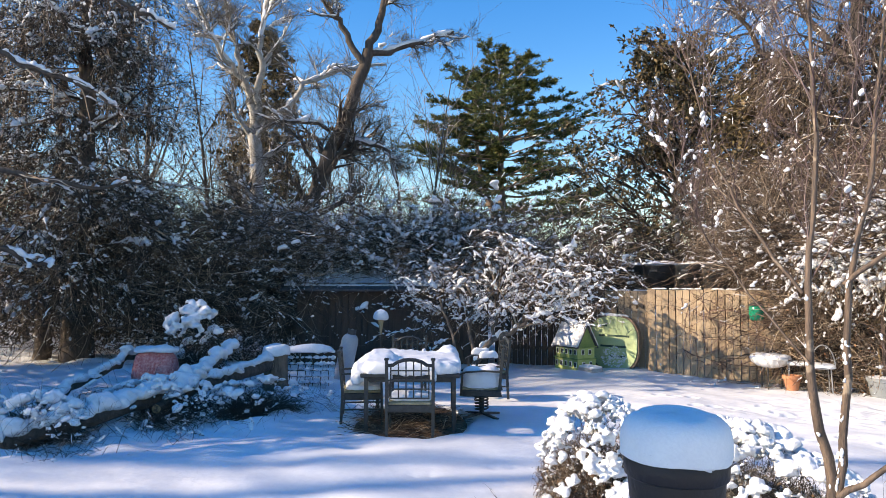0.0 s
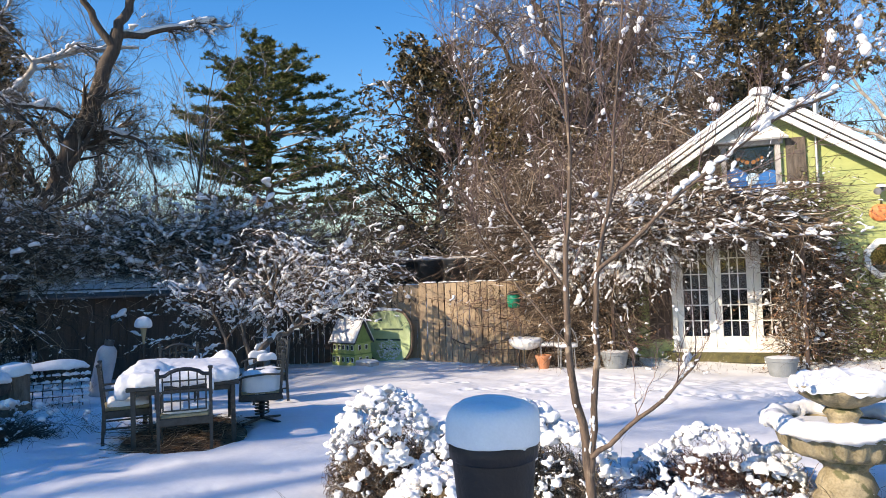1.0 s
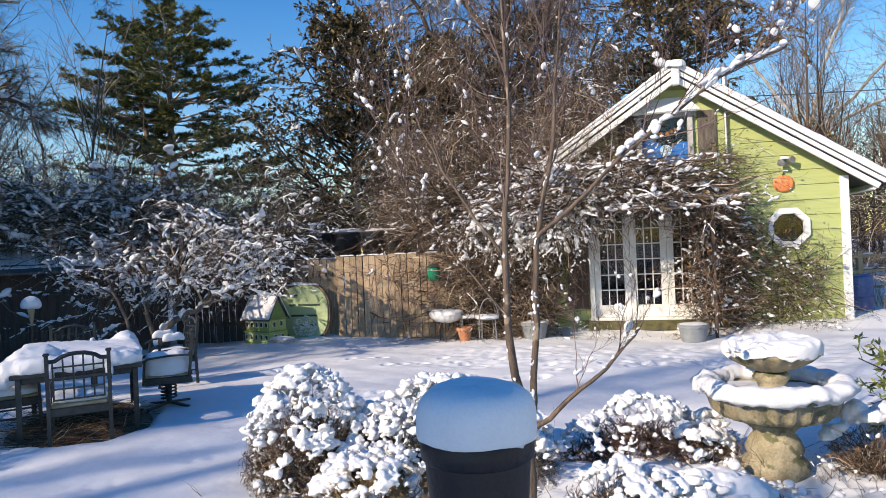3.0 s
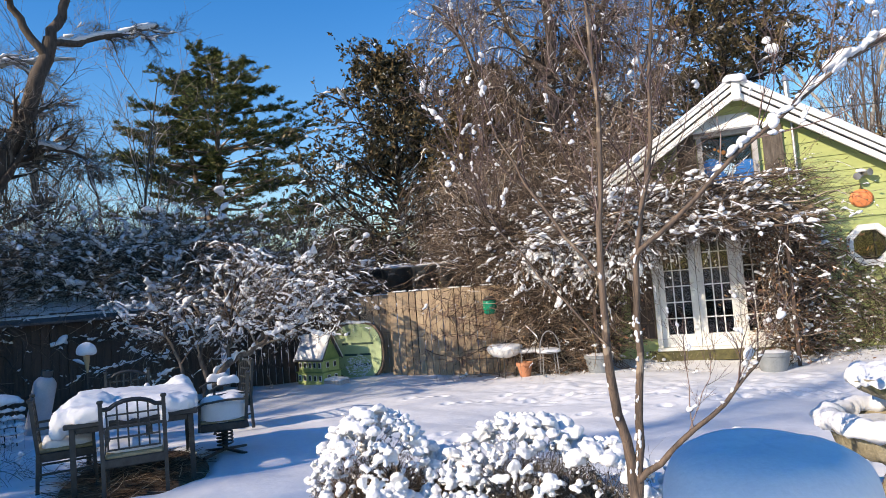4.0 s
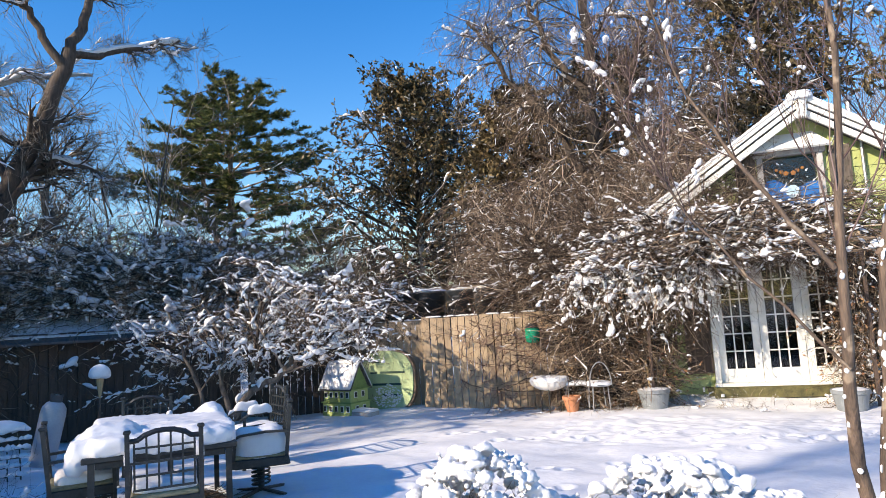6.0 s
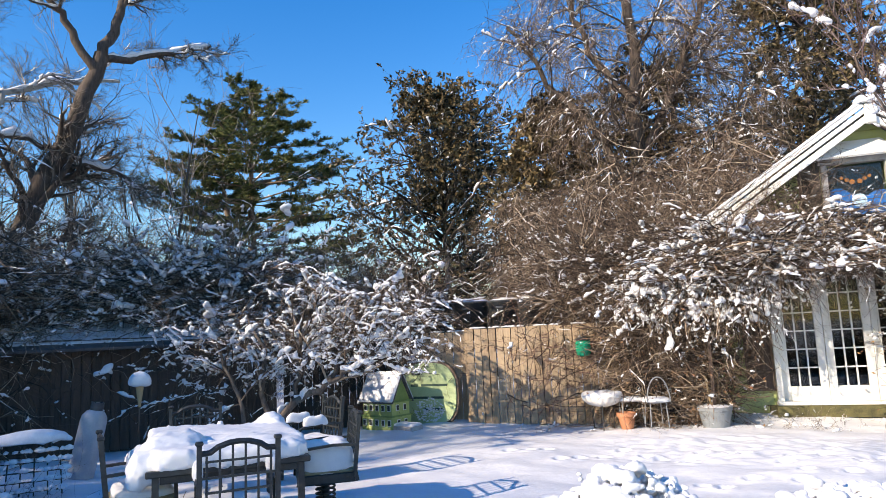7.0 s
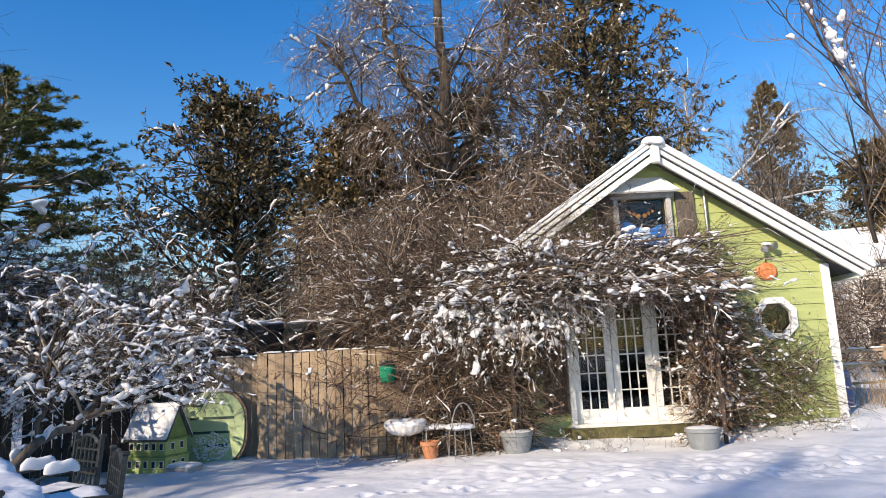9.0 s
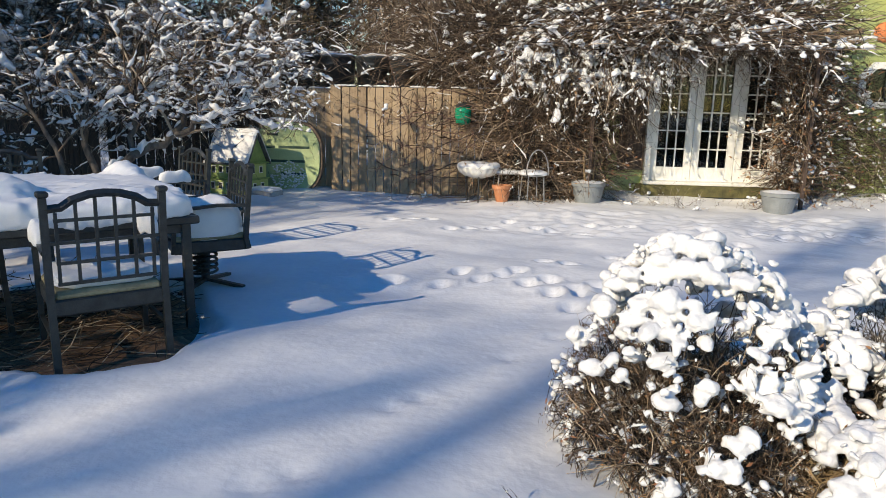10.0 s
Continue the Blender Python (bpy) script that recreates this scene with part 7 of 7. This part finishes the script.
def build_bowl():
    x, y = -0.06, 11.75
    g = gz(x, y)
    t = thing("bowl_planter", (x, y, g), 10, "shallow stone bowl planter on iron legs with snow", "planter")
    bm = new_bm()
    lathe(bm, [(0.10, 0.40, 0), (0.24, 0.44, 1), (0.33, 0.51, 1), (0.36, 0.58, 1), (0.37, 0.60, 0), (0.33, 0.60, 0), (0.001, 0.55, 0)], 72, flute=18, depth=0.025)
    part("bowl", bm, "white_paint", t, "pale fluted bowl", smooth=True)
    for i in range(3):
        a = math.tau * i / 3 + 0.4
        bm = new_bm()
        rod(bm, (0.22 * math.cos(a), 0.22 * math.sin(a), 0.45), (0.2 * math.cos(a), 0.2 * math.sin(a), 0), 0.012)
        part("leg", bm, "iron", t)
    child("snow", mound("snow", (0.36, 0.36), 0.08, "snow", 33, 0.95, 0.6, 0.02, 6), t, "snow filling the bowl").location = (0, 0, 0.59)


def build_bistro():
    x, y = 0.85, 11.55
    g = gz(x, y)
    c = thing("garden_chair", (x, y, g), 200, "slim rusty iron garden chair with snow on seat", "chair")
    bm = new_bm()
    lathe(bm, [(0.20, 0.44), (0.22, 0.45), (0.22, 0.465), (0.001, 0.47)], 24)
    part("seat", bm, "metal", c)
    for i in range(4):
        a = math.tau * (i + 0.5) / 4
        bm = new_bm()
        rod(bm, (0.19 * math.cos(a), 0.19 * math.sin(a), 0.45), (0.22 * math.cos(a), 0.22 * math.sin(a), 0), 0.011)
        part("leg", bm, "metal", c)
    bm = new_bm()
    pts = [Vector((0.2 * math.cos(q), 0.18, 0.46 + 0.42 * math.sin(q))) for q in [math.pi * k / 12 for k in range(13)]]
    for p, q in zip(pts, pts[1:]):
        rod(bm, p, q, 0.011, None, 6)
    part("back_hoop", bm, "metal", c)
    child("snow", mound("snow", (0.23, 0.22), 0.06, "snow", 35, 0.7, 0.6, 0.01, 6), c, "snow on the seat").location = (0, 0, 0.475)
    t = thing("side_table", (0.42, 11.85, gz(0.42, 11.85)), 15, "small iron side table with snow", "table")
    bm = new_bm()
    box(bm, (0, 0, 0.47), (0.42, 0.36, 0.025), None, 0.006)
    part("top", bm, "concrete", t)
    for sx in (-1, 1):
        for sy in (-1, 1):
            bm = new_bm()
            rod(bm, (sx * 0.17, sy * 0.14, 0.46), (sx * 0.19, sy * 0.16, 0), 0.01)
            part("leg", bm, "metal", t)
    child("snow", mound("snow", (0.22, 0.19), 0.06, "snow", 36, 0.4, 0.6, 0.01, 6), t).location = (0, 0, 0.485)
    d = thing("glass_disc", (0.72, 12.12, 0.72), 0, "dark round glass disc leaning at the fence", "ornament")
    bm = new_bm()
    lathe(bm, [(0.001, -0.02), (0.2, -0.02), (0.26, 0.0), (0.2, 0.02), (0.001, 0.02)], 28)
    bmesh.ops.rotate(bm, verts=bm.verts[:], cent=(0, 0, 0), matrix=Matrix.Rotation(radians(80), 3, "X"))
    part("disc", bm, "dark_tub", d, smooth=True)
    bm = new_bm()
    rod(bm, (0, 0.03, -0.25), (0, 0.06, -0.7), 0.012)
    part("stake", bm, "iron", d)
    p = thing("clay_pot", (0.35, 11.6, gz(0.35, 11.6)), 0, "terracotta pot standing by the fence", "flower pot")
    bm = new_bm()
    lathe(bm, [(0.10, 0), (0.15, 0.22), (0.17, 0.22), (0.17, 0.28), (0.14, 0.28), (0.12, 0.2), (0.001, 0.2)], 24)
    part("body", bm, "terracotta", p, smooth=False)


build_lantern()
build_bowl()
build_bistro()


# ---- log pile and clutter on the left ----
def build_log(name, pts, r0, r1, seed, label, snow=(0.06, 0.11), count=70, bark="bark_dark"):
    rng = np.random.default_rng(seed)
    a, b = limb(rng, pts, r0, r1, 20, 0.015)
    t = thing(name, tuple(pts[0]), 0, label, "log", "fallen logs")
    put(t, "bark", [tubes(a, b, 14)], bark)
    for end, nm in ((0, "cut_end"), (-1, "cut_end")):
        c = a[0, end]
        d = unit(a[0, 1] - a[0, 0]) if end == 0 else unit(a[0, -1] - a[0, -2])
        bm = new_bm()
        off = Vector(c - d * 0.01) - t.matrix_world.translation
        rod(bm, off, off + Vector(d * 0.02), b[0, end] * 0.97, None, 14)
        part(nm, bm, "straw", t, "pale sawn end")
    merged(put(t, "snow", [snow_along(rng, a, b, count, (snow[0] * 0.5, snow[1] * 1.1), (1.0, 2.2), 2, 0.5, 1.5), snow_along(rng, a, b, count * 2, (snow[0] * 0.25, snow[1] * 0.5), (1.0, 1.6), 2, 0.2, 1.5)], "snow", "thick snow along the log"), 0.02, 2)


build_log("fallen_log", [(-4.5, -0.3, 0.22), (-4.75, 0.8, 0.30), (-5.2, 2.4, 0.42), (-5.75, 4.3, 0.62)], 0.085, 0.10, 51, "long fallen log loaded with thick snow", (0.10, 0.17), 80)
build_log("fallen_log", [(-4.9, 2.0, 0.32), (-5.31, 2.63, 0.45), (-5.8, 3.3, 0.66), (-6.3, 4.0, 0.9)], 0.06, 0.05, 52, "sloping branch log under snow", (0.08, 0.13), 60)
build_log("fallen_log", [(-6.5, 1.1, 0.25), (-6.8, 1.6, 0.38), (-7.2, 2.3, 0.58), (-7.6, 3.0, 0.78)], 0.055, 0.045, 53, "crossed branch log under snow", (0.06, 0.11), 44)
build_log("fallen_log", [(-4.3, -0.2, 0.15), (-5.0, 0.5, 0.2), (-5.6, 1.5, 0.25)], 0.10, 0.10, 54, "short dark log lying in the snow", (0.06, 0.1), 30, "bark_dark")
for (x, y, r, h) in ((-5.9, 4.55, 0.2, 0.62), (-7.0, 3.2, 0.25, 0.5)):
    t = thing("stump", (x, y, gz(x, y) - 0.03), 0, "cut tree stump capped with snow", "stump", "stumps in the log pile")
    bm = new_bm()
    lathe(bm, [(r * 1.2, 0), (r, 0.15), (r * 0.95, h), (0.001, h)], 18, flute=7, depth=0.05)
    part("bark", bm, "bark_brown", t)
    child("snow", mound("snow", (r * 1.1, r * 1.1), 0.16, "snow", int(x * 7), 0.9, 0.6, 0.02, 5), t).location = (0, 0, h)


def build_sack():
    x, y = -6.75, 2.9
    t = thing("printed_sack", (x, y, gz(x, y)), 35, "red and white printed sack among the logs", "sack")
    child("body", mound("body", (0.36, 0.22), 0.62, "red_bag", 44, 0.6, 0.6, 0.03, 5, cut=-0.05), t)
    child("snow", mound("snow", (0.34, 0.2), 0.08, "snow", 45, 0.7, 0.7, 0.02, 5), t).location = (0, 0, 0.6)


build_sack()


def build_trellis():
    x, y = -5.95, 5.0
    t = thing("wire_basket", (x, y, gz(x, y)), 42, "fallen wire lattice frame clogged with snow", "lattice")
    rng = np.random.default_rng(9)
    for i in range(9):
        bm = new_bm()
        bar(bm, (-0.55 + 0.14 * i, 0, 0.0), (-0.5 + 0.125 * i, 0.3, 0.56), 0.014)
        part("upright", bm, "bark_dark", t)
    for i in range(6):
        bm = new_bm()
        bar(bm, (-0.56, 0.05 * i, 0.05 + 0.1 * i), (0.58, 0.05 * i, 0.05 + 0.1 * i), 0.014)
        part("crossing", bm, "bark_dark", t)
    n = 160
    i, k = rng.integers(0, 9, n), rng.integers(0, 6, n)
    pl = np.stack([-0.52 + 0.14 * i + rng.normal(0, 0.03, n), 0.05 * k - 0.02, 0.07 + 0.1 * k], 1)
    v, f = lumps(rng, pl, rng.uniform(0.03, 0.055, n))
    tagged(child("snow", solid("snow", v, f, "snow"), t, "snow in the meshes"), kind="stuff")
    child("snow_top", mound("snow_top", (0.6, 0.16), 0.1, "snow", 46, 0.5, 0.7, 0.03, 4), t).location = (0, 0.28, 0.57)


build_trellis()
snowy_shrub("shrub", -5.2, 2.2, 0.9, 0.9, 0.5, 4, "dead garden stalks laden with snow", 900, 120, (0.02, 0.055), 0, "twig_dark", 0.1)
snowy_shrub("shrub", -4.6, 3.3, 0.7, 0.9, 0.45, 5, "tangled dead stalks by the log", 900, 60, (0.02, 0.05), 0, "twig_dark", 0.1)
snowy_shrub("shrub", -6.9, 3.6, 0.6, 0.6, 1.35, 6, "upright bush with a thick cap of snow", 600, 110, (0.03, 0.08), 0, "twig_dark", 0.25)
snowy_shrub("shrub", -5.0, 0.6, 0.7, 0.7, 0.45, 9, "low snowy stalks in front of the log", 800, 110, (0.025, 0.06), 0, "twig_dark", 0.0)


def stalks(name, label, x0, x1, y0, y1, n, seed, length, material):
    """Thin dead stems poking out of the snow, too many to count."""
    rng = np.random.default_rng(seed)
    xs, ys = rng.uniform(x0, x1, n), rng.uniform(y0, y1, n)
    clump = np.array([noise.noise(Vector((a * 1.3, b * 1.3, seed))) for a, b in zip(xs, ys)])
    ok = clump > rng.uniform(-0.4, 0.5, n)
    xs, ys = xs[ok], ys[ok]
    p = np.stack([xs, ys, ground_z(xs, ys) - 0.03], 1)
    l = grow(rng, p, rng.normal(0, 0.7, (len(p), 3)) * (1, 1, 0.3) + (0, 0, 0.8), rng.uniform(*length, len(p)), 6, 0.2, -0.12)
    r = taper(rng.uniform(0.0016, 0.0042, len(p)), 6)
    q, d, L, rr = offshoots(rng, l, r, 2, 0.3, 1.0, (0.4, 1.1), (0.3, 0.6), 0.7)
    v, f = joined([tubes(l, r, 3), tubes(grow(rng, q, d, L, 4, 0.2, -0.1), taper(np.maximum(rr, 0.0013), 4), 3)])
    tagged(new(name, solid(name, v, f, material)), label, "stalks", kind="stuff")
    v, f = joined([snow_along(rng, l, r, len(p) // 2, (0.012, 0.038), (1, 1.6), 2), snow_strips(rng, l, r, len(p) // 2, (0.003, 0.008), (0.05, 0.25), 0.9)])
    tagged(new("snow_clods", solid("snow_clods", v, f, "snow")), "small clods of snow hanging on dead stalks", "snow", kind="stuff")


stalks("dead_stalks", "thin dead stalks poking through the border snow", 2.0, 6.4, 1.3, 3.7, 520, 301, (0.15, 0.5), "twig_brown")
stalks("dead_stalks", "dark dead stalks standing round the fallen logs", -6.8, -3.6, -0.2, 4.8, 1500, 302, (0.2, 0.75), "twig_dark")
stalks("dead_stalks", "brown weed stems along the foot of fence and house", -2.5, 7.6, 11.55, 12.6, 900, 304, (0.1, 0.45), "twig_brown")
stalks("dead_stalks", "dry brown stems round the foot of the fountain", 3.7, 5.3, 2.75, 3.9, 420, 305, (0.15, 0.45), "twig_brown")
stalks("dead_stalks", "sparse weed stalks beside the rounded shrub", 0.2, 2.0, 1.7, 2.5, 60, 303, (0.1, 0.35), "twig_brown")

# ---- right side ----
def right_bush():
    rng = np.random.default_rng(95)
    x, y = 6.6, 3.65
    g = gz(x, y)
    t = thing("evergreen_bush", (x, y, g), 0, "leafy evergreen bush bowed under clumps of snow", "bush")
    n = 160
    a = rng.uniform(0, math.tau, n)
    p = np.stack([x + rng.normal(0, 0.15, n), y + rng.normal(0, 0.15, n), np.full(n, g)], 1)
    l1 = grow(rng, p, np.stack([np.cos(a) * 0.7, np.sin(a) * 0.7, rng.uniform(0.5, 1.6, n)], 1), rng.uniform(0.7, 1.6, n), 8, 0.14, -0.08)
    r1 = taper(rng.uniform(0.006, 0.014, n), 8)
    q, d, L, r = offshoots(rng, l1, r1, 7, 0.2, 1.0, (0.4, 1.1), (0.2, 0.4), 0.6)
    l2 = grow(rng, q, d, L, 5, 0.2, -0.05)
    r2 = taper(np.maximum(r, 0.003), 5)
    put(t, "branch_work", [tubes(l1, r1, 4), tubes(l2, r2, 3)], "twig_brown")
    m = 24000
    pp, dd = spots_on(rng, l2, m)
    put(t, "foliage", [blades(rng, pp, dd + rng.normal(0, 0.6, dd.shape), rng.uniform(0.05, 0.09, m), rng.uniform(0.015, 0.03, m))], "leaf_green")
    merged(put(t, "snow", [snow_along(rng, l1, r1, 110, (0.05, 0.11), (1, 1.8), 2), snow_along(rng, l2, r2, 300, (0.03, 0.06), (1, 1.8), 2)], "snow", "clumps of snow on the foliage"), 0.016, 2)


right_bush()
snowy_shrub("shrub", 5.2, 3.5, 0.4, 0.4, 0.5, 12, "withered stalks beside the fountain", 420, 40, (0.03, 0.06), 400, "twig_brown", 0.2)
snowy_shrub("shrub", 3.9, 2.5, 0.4, 0.3, 0.2, 13, "snow-bent dead stalks before the fountain", 320, 130, (0.03, 0.07), 200, "twig_brown")
snowy_shrub("shrub", 5.6, 2.4, 0.6, 0.5, 0.22, 14, "low stalks under humps of snow", 320, 150, (0.04, 0.09), 100, "twig_brown")
snowy_shrub("shrub", 4.05, 3.7, 0.25, 0.25, 0.35, 15, "tuft of straw-coloured grass by the fountain", 420, 14, (0.02, 0.05), 0, "straw", 0.3)


def neighbour_house():
    x, y = 26.5, 36.0
    t = thing("neighbour_house", (x, y, 0), -20, "pale clapboard neighbouring house seen beyond the garden", "house")
    bm = new_bm()
    box(bm, (0, 0, 2.6), (9, 7, 5.2))
    w = part("wall", bm, "clapboard", t)
    for k in range(26):
        bm = new_bm()
        box(bm, (0, -3.52, 0.1 + 0.2 * k), (9.02, 0.03, 0.185), Matrix.Rotation(0.06, 3, "X"))
        part("clapboard", bm, "clapboard", w)
    for s in (-1, 1):
        bm = new_bm()
        box(bm, (0, s * 1.9, 6.35), (9.8, 4.6, 0.15), Matrix.Rotation(-s * 0.5, 3, "X"))
        r = part("roof", bm, "shingle", t)
        bm = new_bm()
        box(bm, (0, s * 1.95, 6.47), (9.7, 4.5, 0.1), Matrix.Rotation(-s * 0.5, 3, "X"))
        part("snow", bm, "snow", r)
    for i in range(4):
        for z in (1.4, 3.8):
            bm = new_bm()
            box(bm, (-3.3 + 2.2 * i, -3.56, z), (1.0, 0.06, 1.4))
            win = part("window", bm, "white_paint", t)
            bm = new_bm()
            box(bm, (-3.3 + 2.2 * i, -3.6, z), (0.82, 0.02, 1.22))
            part("pane", bm, "dark_tub", win)


neighbour_house()


def back_rails():
    a = thing("rail_fence", (9.2, 16.0, 0.1), 8, "old split-rail fence beyond the garden house", "fence")
    for i in range(6):
        bm = new_bm()
        box(bm, (1.9 * i, 0, 0.65), (0.12, 0.1, 1.35), None, 0.01)
        part("post", bm, "fence_wood", a)
    for z in (0.45, 0.85, 1.2):
        bm = new_bm()
        bar(bm, (-0.2, 0, z), (9.8, 0, z + 0.03), 0.09, 0.06)
        part("rail", bm, "fence_wood", a)
        rng = np.random.default_rng(int(z * 10))
        pl = np.stack([rng.uniform(0, 9.5, 60), np.zeros(60), np.full(60, z + 0.06)], 1)
        v, f = lumps(rng, pl, rng.uniform(0.035, 0.05, 60), np.tile([1.0, 0, 0], (60, 1)), 3.0, 0.6)
        tagged(child("snow", solid("snow", v, f, "snow"), a), kind="stuff")
    rng = np.random.default_rng(4)
    n = 520
    p = np.stack([rng.uniform(8.9, 11.5, n), rng.uniform(12.5, 15.5, n), np.full(n, 0.1)], 1)
    l = grow(rng, p, rng.normal(0, 0.2, (n, 3)) + (0, 0, 1), rng.uniform(0.5, 1.3, n), 5, 0.14, 0)
    v, f = tubes(l, taper(rng.uniform(0.004, 0.008, n), 5), 3)
    tagged(new("dry_reeds", solid("dry_reeds", v, f, "straw")), "tall dry straw-coloured reeds beside the house", "reeds", kind="stuff")
    c = thing("blue_barrel", (8.45, 13.9, 0.1), 0, "blue plastic barrel beside the garden house", "barrel")
    bm = new_bm()
    lathe(bm, [(0.28, 0), (0.3, 0.04), (0.3, 0.4), (0.31, 0.42), (0.3, 0.44), (0.3, 0.84), (0.27, 0.88), (0.001, 0.88)], 24)
    part("body", bm, "blue_barrel", c, smooth=False)


M["blue_barrel"] = surface("blue_plastic", (0.02, 0.06, 0.2), (0.05, 0.12, 0.32), 6, 0.45, 0.1)
back_rails()


def cables():
    t = thing("overhead_cable", (8.2, 14.0, 6.0), 0, "thin black overhead cable running from the house", "cable")
    bm = new_bm()
    pts = [Vector((-2.0 + 1.4 * i, 0.5 * i, -1.2 + 0.10 * i + 0.006 * (i - 6) ** 2)) for i in range(13)]
    for p, q in zip(pts, pts[1:]):
        rod(bm, p, q, 0.012, None, 5)
    part("wire", bm, "iron", t)


cables()


# unseen trees, added past the view's edge to shade the log pile and lawn
def shade_trees():
    evergreen("shade_spruce", "unseen dark spruce beyond the log pile, added for shade", -13.4, -1.6, 7.2, 2.3, 201, "leaf_yew", "bark_dark", 120, 0.6, 0.2, -0.05, 12000, (0.15, 0.3), 0.3, 0)
    evergreen("shade_spruce", "unseen dark spruce beyond the log pile, added for shade", -11.6, -4.6, 5.8, 2.0, 202, "leaf_yew", "bark_dark", 110, 0.6, 0.2, -0.05, 14000, (0.15, 0.3), 0.3, 0)
    evergreen("shade_spruce", "unseen dark spruce beyond the log pile, added for shade", -9.6, -4.4, 4.9, 1.7, 203, "leaf_yew", "bark_dark", 90, 0.5, 0.2, -0.05, 11000, (0.15, 0.3), 0.3, 0)
    # unseen spruce, placed so its shadow falls on the tall planter
    evergreen("shade_spruce", "unseen narrow dark spruce added to shade the tall planter", -6.3, -12.6, 10.0, 1.5, 204, "leaf_yew", "bark_dark", 120, 3.0, 0.4, -0.05, 24000, (0.15, 0.3), 0.3, 0)
    for x, y, h, seed in ((-23.5, -28.0, 1.0, 99), (-27.0, -23.0, 0.92, 98)):
        def lift(pts):
            return [(x + a * h, y + b * h, c * h) for a, b, c in pts]
        bare_tree("shade_tree", "unseen large bare tree added to dapple the lawn with shade",
                  [(lift([(0, 0, 0), (0.2, 0, 6), (0, 0.3, 12)]), 0.45, 0.3, 16, 0.04), (lift([(0, 0, 9), (2.2, -1.2, 14), (4.5, -2.4, 20)]), 0.22, 0.08, 16, 0.05),
                   (lift([(0, 0, 9), (-2, 1, 14), (-4.5, 2, 19)]), 0.22, 0.08, 16, 0.05), (lift([(0, 0, 10), (0, 1.4, 16), (0.8, 2.4, 23)]), 0.22, 0.08, 16, 0.05),
                   (lift([(0, 0, 8), (3.4, -2.6, 12), (7.5, -5.2, 16)]), 0.22, 0.08, 16, 0.05)], seed, "bark_brown", "twig_brown", 10, 9, 7, 0)


shade_trees()
